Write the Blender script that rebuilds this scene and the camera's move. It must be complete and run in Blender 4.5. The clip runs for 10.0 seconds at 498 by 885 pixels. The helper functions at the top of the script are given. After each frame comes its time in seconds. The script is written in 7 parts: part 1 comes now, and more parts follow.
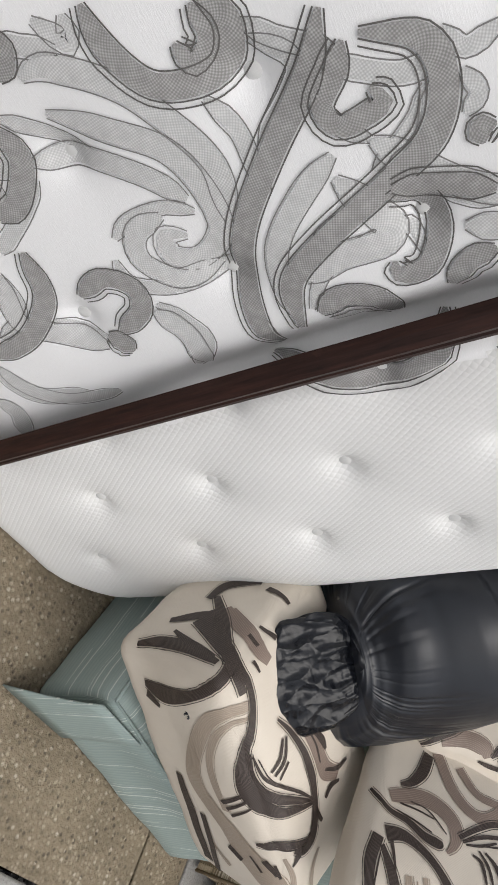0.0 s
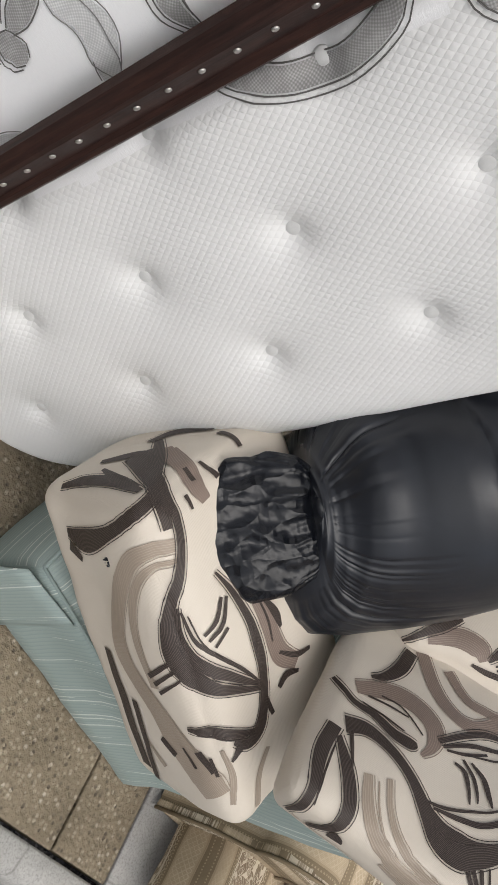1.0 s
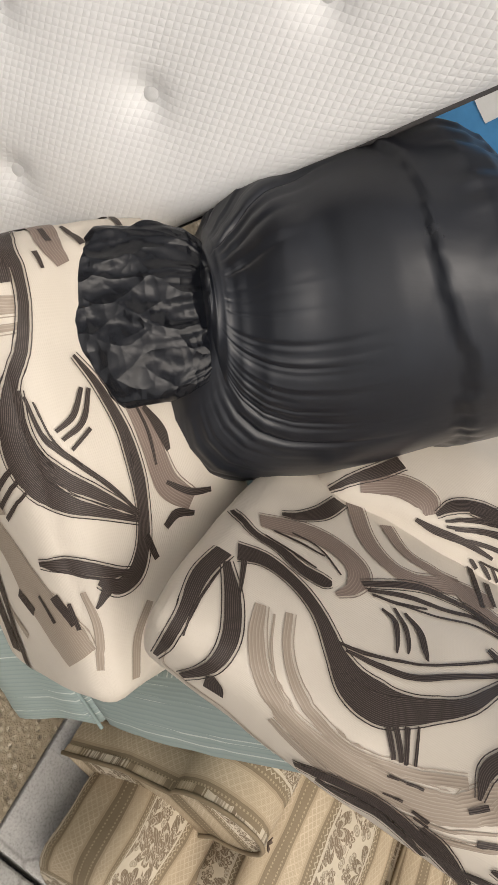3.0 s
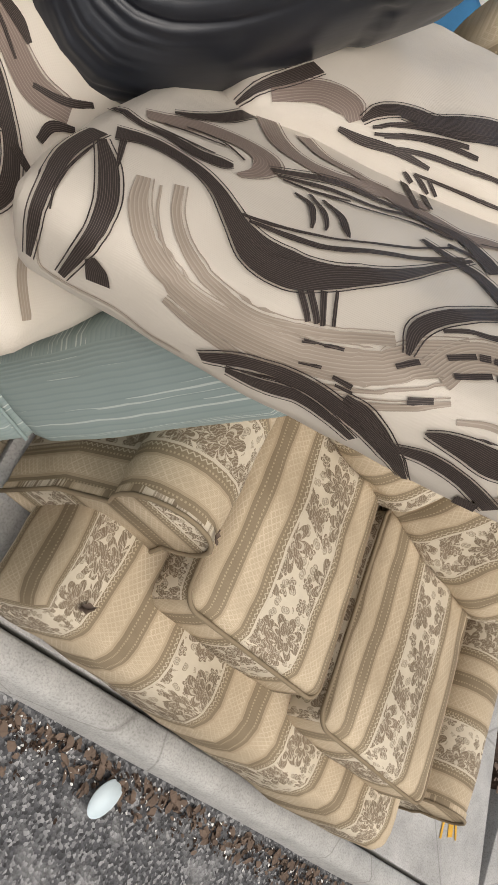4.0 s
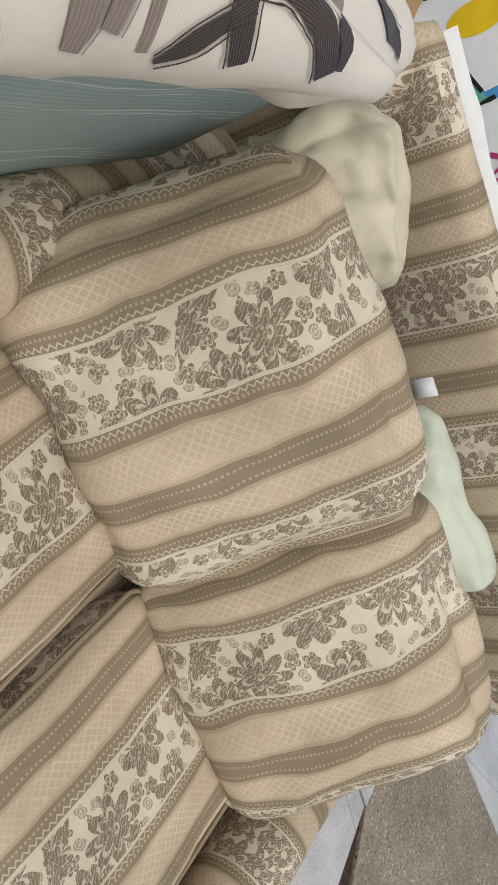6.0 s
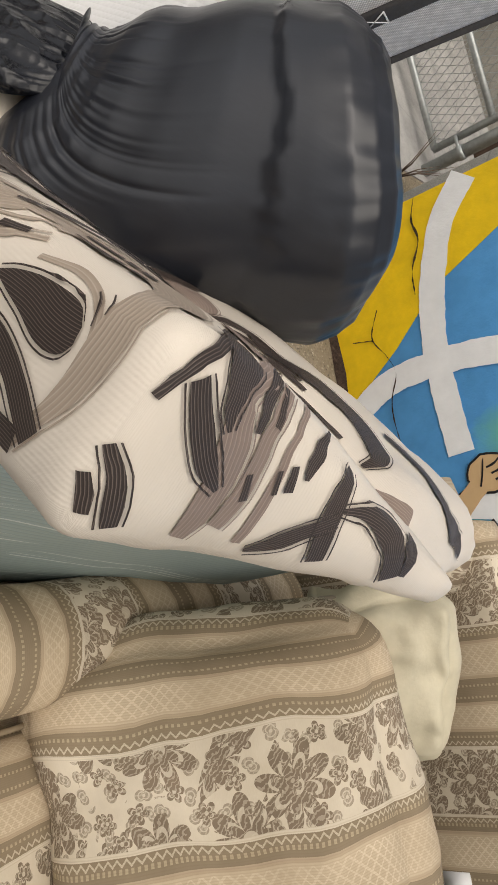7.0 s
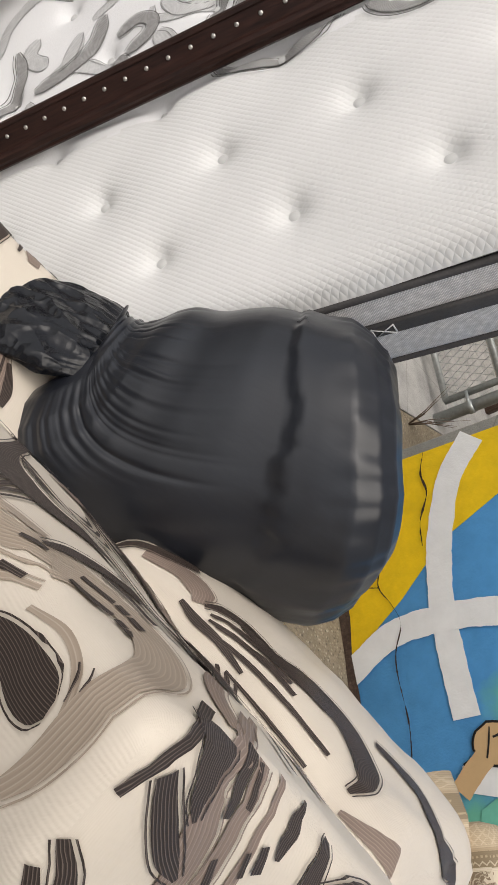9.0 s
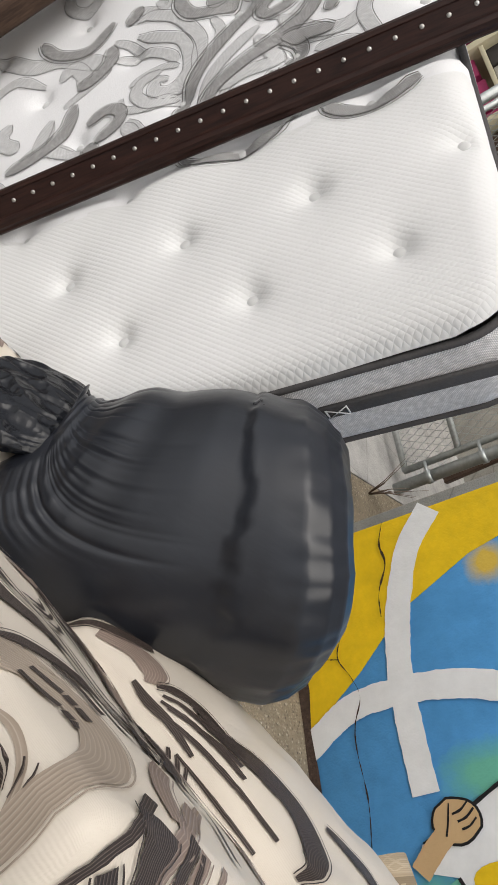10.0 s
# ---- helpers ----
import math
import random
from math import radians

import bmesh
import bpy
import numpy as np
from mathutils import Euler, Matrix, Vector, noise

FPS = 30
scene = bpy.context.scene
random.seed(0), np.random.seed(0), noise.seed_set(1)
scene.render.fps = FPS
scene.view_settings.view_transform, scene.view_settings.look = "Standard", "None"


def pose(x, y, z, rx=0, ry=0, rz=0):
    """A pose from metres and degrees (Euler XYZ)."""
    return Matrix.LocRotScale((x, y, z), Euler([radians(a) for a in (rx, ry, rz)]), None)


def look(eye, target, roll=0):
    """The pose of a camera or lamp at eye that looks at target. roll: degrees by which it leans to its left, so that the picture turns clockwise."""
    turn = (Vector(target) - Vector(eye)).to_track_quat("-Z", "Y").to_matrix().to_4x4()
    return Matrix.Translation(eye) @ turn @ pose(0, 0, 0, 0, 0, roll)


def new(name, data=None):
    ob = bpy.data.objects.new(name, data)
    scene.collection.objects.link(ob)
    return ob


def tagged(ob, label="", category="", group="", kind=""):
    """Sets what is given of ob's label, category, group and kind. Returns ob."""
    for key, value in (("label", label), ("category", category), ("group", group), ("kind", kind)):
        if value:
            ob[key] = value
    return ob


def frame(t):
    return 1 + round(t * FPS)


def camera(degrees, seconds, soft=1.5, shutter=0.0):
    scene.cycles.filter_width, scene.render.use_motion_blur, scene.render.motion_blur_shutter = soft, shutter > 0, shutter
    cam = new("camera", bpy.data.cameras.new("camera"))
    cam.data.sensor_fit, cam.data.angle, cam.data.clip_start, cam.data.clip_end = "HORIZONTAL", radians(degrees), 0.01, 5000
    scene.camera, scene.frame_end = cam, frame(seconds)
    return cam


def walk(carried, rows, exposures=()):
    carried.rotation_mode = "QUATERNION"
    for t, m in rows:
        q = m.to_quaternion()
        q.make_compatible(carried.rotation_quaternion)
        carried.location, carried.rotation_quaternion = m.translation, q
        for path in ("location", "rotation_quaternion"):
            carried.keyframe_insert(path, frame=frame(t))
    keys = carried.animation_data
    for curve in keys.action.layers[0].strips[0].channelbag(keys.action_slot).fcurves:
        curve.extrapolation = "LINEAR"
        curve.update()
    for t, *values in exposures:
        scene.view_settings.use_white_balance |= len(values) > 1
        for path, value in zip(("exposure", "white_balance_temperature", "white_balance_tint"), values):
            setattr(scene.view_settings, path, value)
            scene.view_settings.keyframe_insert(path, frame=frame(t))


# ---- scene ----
cam = camera(35.9, 10.0)
PATH = [
    (0, (0.001, 0.091, 1.675), (1.186, 1.1, 0.419), 85.9),
    (0.5, (0.238, 0.089, 1.651), (1.35, 1.12, 0.348), 85.7),
    (1, (0.508, -0.009, 1.64), (1.57, 1.002, 0.279), 85.8),
    (1.5, (0.729, -0.005, 1.595), (1.728, 1.031, 0.206), 85.1),
    (2, (0.856, 0.03, 1.596), (1.725, 1.147, 0.182), 83.3),
    (2.2, (0.898, 0.009, 1.602), (1.703, 1.169, 0.186), 82.0),
    (3.3, (1.113, -0.184, 1.551), (2.11, 0.887, 0.187), 80.7),
    (3.5, (1.167, -0.235, 1.538), (2.233, 0.756, 0.166), 82.0),
    (4, (1.383, -0.242, 1.51), (2.566, 0.617, 0.145), 86.0),
    (4.5, (1.589, -0.18, 1.493), (2.778, 0.724, 0.163), 88.1),
    (5, (1.853, -0.243, 1.495), (2.962, 0.782, 0.183), 87.0),
    (5.2, (1.96, -0.263, 1.507), (3.03, 0.809, 0.201), 86.1),
    (6.3, (2.232, -0.122, 1.496), (2.668, 1.399, 0.272), 79.6),
    (6.5, (2.204, -0.136, 1.514), (2.367, 1.451, 0.308), 75.9),
    (7, (2.163, -0.168, 1.526), (1.896, 1.437, 0.363), 72.1),
    (7.5, (2.142, -0.149, 1.53), (1.764, 1.436, 0.37), 71.0),
    (8, (2.138, -0.138, 1.536), (1.694, 1.437, 0.386), 70.3),
    (8.5, (2.122, -0.136, 1.54), (1.529, 1.421, 0.433), 68.9),
    (9, (2.064, -0.173, 1.575), (1.281, 1.354, 0.548), 67.2),
    (9.5, (2.056, -0.194, 1.593), (1.153, 1.317, 0.644), 66.3),
    (10, (2.057, -0.195, 1.608), (1.137, 1.34, 0.714), 66.0),
]
EXPOSURE = [(0, -0.06, 6450, 10), (2, -0.12, 6550, 10), (3.5, 0.07, 7100, 12), (4.5, 0.02, 6300, 10), (5, 0.02, 6200, 10), (6.5, -0.10, 6600, 10), (7, 0.06, 6900, 11),
            (8, 0.05, 6950, 12), (9, 0.06, 6750, 11), (10, 0.05, 6600, 10)]
walk(cam, [(t, look(eye, target, roll)) for t, eye, target, roll in PATH], EXPOSURE)

# ---- light: an overcast sky with a faint, wide sun ----
world = bpy.data.worlds.new("overcast")
scene.world = world
world.use_nodes = True
wn = world.node_tree
sky = wn.nodes.new("ShaderNodeTexSky")
sky.sky_type = "NISHITA"
sky.sun_disc = False
sky.sun_elevation, sky.sun_rotation = radians(58), radians(200)
sky.dust_density, sky.ozone_density = 4.0, 0.6
wash = wn.nodes.new("ShaderNodeHueSaturation")
wash.inputs["Saturation"].default_value = 0.25
wn.links.new(sky.outputs[0], wash.inputs["Color"])
wn.links.new(wash.outputs[0], wn.nodes["Background"].inputs[0])
wn.nodes["Background"].inputs[1].default_value = 0.135
sun = new("sun", bpy.data.lights.new("sun", "SUN"))
sun.data.energy, sun.data.angle, sun.data.color = 1.4, radians(50), (1.0, 0.95, 0.88)
sun.matrix_world = look((4.0, -0.7, 6.0), (1.6, 0.9, 0.3))


# ---- materials ----
class Mat:
    """A principled material and short ways to add nodes to it."""

    def __init__(self, name, rough=0.7, metal=0.0, color=(0.5, 0.5, 0.5), spec=0.5):
        self.m = bpy.data.materials.new(name)
        self.m.use_nodes = True
        self.t = self.m.node_tree
        self.b = self.t.nodes["Principled BSDF"]
        self.b.inputs["Roughness"].default_value = rough
        self.b.inputs["Metallic"].default_value = metal
        self.b.inputs["Specular IOR Level"].default_value = spec
        self.b.inputs["Base Color"].default_value = (*color, 1)

    def n(self, kind, **values):
        node = self.t.nodes.new("ShaderNode" + kind)
        for key, value in values.items():
            node.inputs[key.replace("_", " ")].default_value = value
        return node

    def link(self, a, b):
        self.t.links.new(a, b)

    def coord(self, which="Object"):
        return self.n("TexCoord").outputs[which]

    def noise(self, at, scale, detail=4.0, rough=0.6, dist=0.0):
        node = self.n("TexNoise", Scale=scale, Detail=detail, Roughness=rough, Distortion=dist)
        self.link(at, node.inputs["Vector"])
        return node.outputs["Fac"]

    def voronoi(self, at, scale, feature="F1", out="Distance", rnd=1.0):
        node = self.n("TexVoronoi")
        node.feature = feature
        node.inputs["Scale"].default_value = scale
        node.inputs["Randomness"].default_value = rnd
        self.link(at, node.inputs["Vector"])
        return node.outputs[out]

    def math(self, op, a, b=0.0, c=0.0):
        node = self.n("Math")
        node.operation = op
        for k, v in enumerate((a, b, c)):
            if isinstance(v, (int, float)):
                node.inputs[k].default_value = v
            else:
                self.link(v, node.inputs[k])
        return node.outputs[0]

    def ramp(self, fac, stops, mode="LINEAR"):
        node = self.n("ValToRGB")
        node.color_ramp.interpolation = mode
        el = node.color_ramp.elements
        while len(el) < len(stops):
            el.new(0.5)
        for e, (p, c) in zip(el, stops):
            e.position = p
            e.color = (*c, 1) if len(c) == 3 else c
        self.link(fac, node.inputs[0])
        return node.outputs[0]

    def mix(self, fac, a, b, mode="MIX"):
        node = self.n("Mix")
        node.data_type, node.blend_type = "RGBA", mode
        for sock, v in ((node.inputs[0], fac), (node.inputs[6], a), (node.inputs[7], b)):
            if isinstance(v, (int, float)):
                sock.default_value = v
            elif isinstance(v, tuple):
                sock.default_value = (*v, 1)
            else:
                self.link(v, sock)
        return node.outputs[2]

    def sep(self, at):
        node = self.n("SeparateXYZ")
        self.link(at, node.inputs[0])
        return node.outputs

    def mapped(self, at, scale=(1, 1, 1), rot=(0, 0, 0), loc=(0, 0, 0)):
        node = self.n("Mapping")
        node.inputs["Scale"].default_value, node.inputs["Rotation"].default_value, node.inputs["Location"].default_value = scale, rot, loc
        self.link(at, node.inputs["Vector"])
        return node.outputs[0]

    def color(self, out):
        self.link(out, self.b.inputs["Base Color"])
        return self

    def rough(self, out):
        self.link(out, self.b.inputs["Roughness"])
        return self

    def bump(self, height, strength=0.3, depth=0.002):
        node = self.n("Bump", Strength=strength, Distance=depth)
        self.link(height, node.inputs["Height"])
        if self.b.inputs["Normal"].links:
            self.link(self.b.inputs["Normal"].links[0].from_socket, node.inputs["Normal"])
        self.link(node.outputs[0], self.b.inputs["Normal"])
        return self


def make_quilt():
    a = Mat("quilted_white_knit", 0.85, color=(0.78, 0.78, 0.77), spec=0.25)
    uv = a.coord("UV")
    x, y, _ = a.sep(uv)
    along, over = a.math("MULTIPLY", x, math.pi / 0.0125), a.math("MULTIPLY", y, math.pi / 0.0165)
    p = a.math("ABSOLUTE", a.math("SINE", a.math("ADD", along, over)))
    q = a.math("ABSOLUTE", a.math("SINE", a.math("SUBTRACT", along, over)))
    cell = a.math("POWER", a.math("MULTIPLY", p, q), 0.6)
    fine = a.noise(uv, 900, 2)
    soft = a.noise(uv, 5, 3)
    base = a.mix(soft, (0.72, 0.72, 0.71), (0.82, 0.82, 0.81))
    stain = a.ramp(a.noise(uv, 2.3, 5), [(0.62, (0, 0, 0)), (0.8, (1, 1, 1))])
    a.color(a.mix(a.math("MULTIPLY", a.math("ADD", stain, 0.0), 0.25), base, (0.66, 0.63, 0.56)))
    a.bump(cell, 0.40, 0.0022).bump(fine, 0.12, 0.0008)
    return a.m


def make_damask():
    a = Mat("damask_white_top", 0.8, color=(0.8, 0.8, 0.8), spec=0.3)
    uv = a.coord("UV")
    grain = a.noise(a.mapped(uv, (1, 6, 1)), 120, 4)
    a.color(a.mix(grain, (0.78, 0.78, 0.785), (0.88, 0.88, 0.885)))
    a.bump(a.noise(a.mapped(uv, (1, 5, 1)), 90, 5), 0.35, 0.002)
    return a.m


def make_scroll(name, dark, light):
    a = Mat(name, 0.75, spec=0.3)
    x, y, _ = a.sep(a.coord("UV"))
    dots = a.math("MULTIPLY", a.math("SINE", a.math("MULTIPLY", x, 1250.0)), a.math("SINE", a.math("MULTIPLY", y, 1250.0)))
    mott = a.noise(a.coord("UV"), 60, 4)
    f = a.math("ADD", a.math("MULTIPLY", dots, 0.3), a.math("MULTIPLY", mott, 0.8))
    a.color(a.ramp(f, [(0.25, dark), (0.75, light)]))
    a.bump(dots, 0.3, 0.0008)
    return a.m


def make_plain(name, col, rough=0.8, var=0.2, scale=30, bump=0.2, metal=0.0, spec=0.4):
    a = Mat(name, rough, metal, col, spec)
    at = a.coord("Object")
    lo, hi = tuple(c * (1 - var) for c in col), tuple(min(1, c * (1 + var)) for c in col)
    both = a.math("ADD", a.math("MULTIPLY", a.noise(at, scale, 5), 0.6), a.math("MULTIPLY", a.noise(at, scale * 0.13, 4), 0.4))
    a.color(a.ramp(both, [(0.3, lo), (0.7, hi)]))
    if bump:
        a.bump(a.noise(at, scale * 6, 4), bump, 0.002)
    return a.m


def make_wood(name, dark, light, rough):
    a = Mat(name, rough, spec=0.3)
    at = a.coord("Object")
    fibre = a.noise(a.mapped(at, (9, 9, 0.8)), 14, 6, 0.65, 0.4)
    wear = a.noise(at, 7, 5)
    a.color(a.mix(a.ramp(wear, [(0.62, (0, 0, 0)), (0.75, (1, 1, 1))]), a.ramp(fibre, [(0.3, dark), (0.72, light)]), tuple(c * 1.8 + 0.01 for c in light)))
    a.rough(a.ramp(wear, [(0.3, (rough - 0.12,) * 3), (0.8, (min(1, rough + 0.25),) * 3)]))
    a.bump(fibre, 0.25, 0.0015)
    return a.m


def make_bag():
    a = Mat("black_bin_liner", 0.34, color=(0.008, 0.009, 0.012), spec=0.6)
    at = a.coord("Object")
    a.color(a.ramp(a.noise(at, 6, 4), [(0.3, (0.007, 0.008, 0.012)), (0.75, (0.013, 0.016, 0.023))]))
    a.rough(a.ramp(a.noise(at, 9, 5), [(0.3, (0.27,) * 3), (0.75, (0.42,) * 3)]))
    a.bump(a.noise(at, 7, 3, 0.45, 0.6), 0.10, 0.02).bump(a.noise(a.mapped(at, (0.25, 1, 1)), 55, 3), 0.10, 0.003)
    return a.m


def make_crumpled():
    """Loose liner film: flat facets between sharp folds."""
    a = Mat("crumpled_black_liner", 0.27, color=(0.006, 0.007, 0.010), spec=0.42)
    at = a.coord("Object")
    bent = a.n("VectorMath")
    bent.operation = "ADD"
    shift = a.n("TexNoise", Scale=9.0, Detail=3.0)
    a.link(at, shift.inputs["Vector"])
    push = a.n("VectorMath")
    push.operation = "SCALE"
    push.inputs["Scale"].default_value = 0.05
    a.link(shift.outputs["Color"], push.inputs[0])
    a.link(at, bent.inputs[0])
    a.link(push.outputs[0], bent.inputs[1])
    big = a.voronoi(a.mapped(bent.outputs[0], (1, 2.2, 0.7)), 13, "F1")
    fine = a.voronoi(a.mapped(bent.outputs[0], (2.0, 0.7, 1.2)), 30, "F1")
    a.bump(big, 0.6, 0.03).bump(fine, 0.35, 0.008)
    return a.m


def make_cream():
    a = Mat("cream_satin_upholstery", 0.45, color=(0.7, 0.66, 0.6), spec=0.45)
    uv = a.coord("UV")
    stain = a.ramp(a.noise(uv, 3.1, 6, 0.65), [(0.52, (0, 0, 0)), (0.78, (1, 1, 1))])
    a.color(a.mix(a.math("MULTIPLY", stain, 0.35), a.mix(a.noise(uv, 6, 4), (0.62, 0.55, 0.46), (0.73, 0.665, 0.575)), (0.55, 0.47, 0.37)))
    weave = a.math("SINE", a.math("MULTIPLY", a.sep(uv)[1], 2200.0))
    a.bump(weave, 0.12, 0.0006).bump(a.noise(uv, 14, 5, 0.6, 0.6), 0.30, 0.008)
    return a.m


def make_ribbon(name, dark, light, lines, rough=0.5):
    """Woven bands with fine lines along them; UV x runs along the band and y across it."""
    a = Mat(name, rough, spec=0.4)
    x, y, _ = a.sep(a.coord("UV"))
    wob = a.math("ADD", y, a.math("MULTIPLY", a.math("SINE", a.math("MULTIPLY", x, 14.0)), 0.0015))
    w = a.math("SINE", a.math("MULTIPLY", wob, lines))
    a.color(a.mix(a.ramp(w, [(0.55, (0, 0, 0)), (0.95, (1, 1, 1))]), dark, light))
    a.bump(w, 0.2, 0.0006)
    return a.m


def make_floral():
    """Striped tapestry: plain gold bands, braid lines, and a pale band strewn with flowers. UV x runs across the stripes."""
    a = Mat("striped_floral_tapestry", 0.85, spec=0.2)
    uv = a.coord("UV")
    x, y, _ = a.sep(uv)
    drift = a.math("MULTIPLY", a.math("SUBTRACT", a.noise(uv, 3, 2), 0.5), 0.012)
    xs = a.math("ADD", x, drift)
    PERIOD = 0.36
    ph = a.math("FRACT", a.math("DIVIDE", xs, PERIOD))
    gold, lite, olive, pale = (0.51, 0.41, 0.295), (0.61, 0.505, 0.37), (0.285, 0.23, 0.16), (0.73, 0.66, 0.54)
    bands = a.ramp(ph, [(0.0, olive), (0.06, gold), (0.075, lite), (0.20, gold), (0.215, olive), (0.29, pale), (0.66, olive), (0.73, gold),
                        (0.745, lite), (0.92, gold), (0.935, olive)], "CONSTANT")
    # braids: fine dashes along the stripe edges
    dash = a.math("GREATER_THAN", a.math("SINE", a.math("MULTIPLY", y, 780.0)), 0.0)
    line = a.ramp(ph, [(0.0, (0, 0, 0)), (0.028, (1, 1, 1)), (0.042, (0, 0, 0)), (0.235, (1, 1, 1)), (0.25, (0, 0, 0)), (0.69, (1, 1, 1)), (0.705, (0, 0, 0)),
                       (0.965, (1, 1, 1)), (0.98, (0, 0, 0))], "CONSTANT")
    c1 = a.mix(a.math("MULTIPLY", a.math("MULTIPLY", line, dash), 0.8), bands, (0.55, 0.46, 0.32))
    # zigzag braid at both sides of the pale band
    zig = a.math("PINGPONG", a.math("MULTIPLY", y, 1.0), 0.0065)
    z1 = a.math("SUBTRACT", a.math("MULTIPLY", a.math("SUBTRACT", ph, 0.267), PERIOD), zig)
    z2 = a.math("SUBTRACT", a.math("MULTIPLY", a.math("SUBTRACT", 0.685, ph), PERIOD), zig)
    edge1 = a.math("LESS_THAN", a.math("ABSOLUTE", z1), 0.0016)
    edge2 = a.math("LESS_THAN", a.math("ABSOLUTE", z2), 0.0016)
    c2 = a.mix(a.math("MULTIPLY", a.math("MAXIMUM", edge1, edge2), 0.85), c1, (0.68, 0.6, 0.47))
    # flowers with petals in jittered cells, leaves between them, inside the pale band only
    inside = a.math("MULTIPLY", a.math("GREATER_THAN", ph, 0.31), a.math("LESS_THAN", ph, 0.645))

    def blooms(scale, petals, size, shift):
        v = a.n("TexVoronoi")
        v.inputs["Scale"].default_value = scale
        v.inputs["Randomness"].default_value = 0.75
        moved = a.mapped(uv, loc=shift)
        a.link(moved, v.inputs["Vector"])
        delta = a.n("VectorMath")
        delta.operation = "SUBTRACT"
        scaled = a.n("VectorMath")
        scaled.operation = "SCALE"
        scaled.inputs["Scale"].default_value = scale
        a.link(moved, scaled.inputs[0])
        pos = a.n("VectorMath")
        pos.operation = "SCALE"
        pos.inputs["Scale"].default_value = scale
        a.link(v.outputs["Position"], pos.inputs[0])
        a.link(scaled.outputs[0], delta.inputs[0])
        a.link(pos.outputs[0], delta.inputs[1])
        dx, dy, _ = a.sep(delta.outputs[0])
        ang = a.math("ARCTAN2", dy, dx)
        rad = a.math("SQRT", a.math("ADD", a.math("MULTIPLY", dx, dx), a.math("MULTIPLY", dy, dy)))
        cr, _, _ = a.sep(v.outputs["Color"])
        lobes = a.math("ABSOLUTE", a.math("SINE", a.math("ADD", a.math("MULTIPLY", ang, petals / 2), a.math("MULTIPLY", cr, 6.0))))
        reach = a.math("ADD", size * 0.45, a.math("MULTIPLY", a.math("POWER", lobes, 0.7), size * 0.6))
        body = a.math("LESS_THAN", rad, reach)
        rim = a.math("LESS_THAN", a.math("ABSOLUTE", a.math("SUBTRACT", rad, a.math("MULTIPLY", reach, 0.62))), size * 0.07)
        heart = a.math("LESS_THAN", rad, size * 0.2)
        cut = a.math("MAXIMUM", rim, heart)
        return a.math("MULTIPLY", body, a.math("SUBTRACT", 1.0, a.math("MULTIPLY", cut, 0.75)))

    big = blooms(9.0, 8.0, 0.46, (0.0, 0.0, 0.0))
    small = blooms(19.0, 5.0, 0.27, (0.31, 0.17, 0.0))
    leaf = blooms(27.0, 2.0, 0.30, (0.07, 0.43, 0.0))
    veins = a.math("GREATER_THAN", a.math("SINE", a.math("ADD", a.math("MULTIPLY", a.math("ADD", x, y), 700.0), a.math("MULTIPLY", a.noise(uv, 40, 3), 30.0))), 0.55)
    any_ = a.math("MULTIPLY", a.math("MINIMUM", a.math("ADD", a.math("ADD", big, small), a.math("MULTIPLY", leaf, 0.7)), 1.0), a.math("SUBTRACT", 1.0, a.math("MULTIPLY", veins, 0.4)))
    flower = a.mix(a.noise(uv, 9, 2), (0.115, 0.09, 0.058), (0.23, 0.16, 0.115))
    c3 = a.mix(a.math("MULTIPLY", a.math("MULTIPLY", any_, inside), 0.9), c2, flower)
    # lozenge relief and fine cross ribs of the gold bands, worn threads and dust
    goldish = a.math("MULTIPLY", a.ramp(ph, [(0.0, (0, 0, 0)), (0.085, (1, 1, 1)), (0.19, (0, 0, 0)), (0.755, (1, 1, 1)), (0.91, (0, 0, 0))], "CONSTANT"), 1.0)
    loz = a.math("ABSOLUTE", a.math("SUBTRACT", a.math("PINGPONG", a.math("MULTIPLY", y, 1.0), 0.016), a.math("PINGPONG", xs, 0.016)))
    loz2 = a.math("ABSOLUTE", a.math("SUBTRACT", a.math("PINGPONG", a.math("ADD", y, 0.016), 0.016), a.math("PINGPONG", xs, 0.016)))
    net = a.math("MAXIMUM", a.math("LESS_THAN", loz, 0.0022), a.math("LESS_THAN", loz2, 0.0014))
    loz_line = a.math("MULTIPLY", net, goldish)
    worn = a.ramp(a.noise(uv, 7, 5, 0.6), [(0.35, (0.15, 0.15, 0.15)), (0.65, (0.8, 0.8, 0.8))])
    c4a = a.mix(a.math("MULTIPLY", loz_line, worn), c3, (0.80, 0.69, 0.53))
    ribs = a.math("GREATER_THAN", a.math("SINE", a.math("MULTIPLY", xs, 1900.0)), 0.35)
    c4 = a.mix(a.math("MULTIPLY", a.math("MULTIPLY", ribs, a.math("SUBTRACT", 1.0, inside)), 0.16), c4a, (0.20, 0.15, 0.095))
    thread = a.noise(a.mapped(uv, (1, 12, 1)), 130, 3)
    dirt = a.ramp(a.noise(uv, 2.1, 6, 0.65), [(0.32, (0.66, 0.63, 0.58)), (0.68, (1.04, 1.03, 1.0))])
    c5 = a.mix(1.0, a.mix(a.math("MULTIPLY", thread, 0.25), c4, (0.33, 0.25, 0.16)), dirt, "MULTIPLY")
    a.color(c5)
    a.bump(any_, 0.25, 0.001).bump(loz_line, 0.4, 0.001).bump(thread, 0.35, 0.0014)
    return a.m


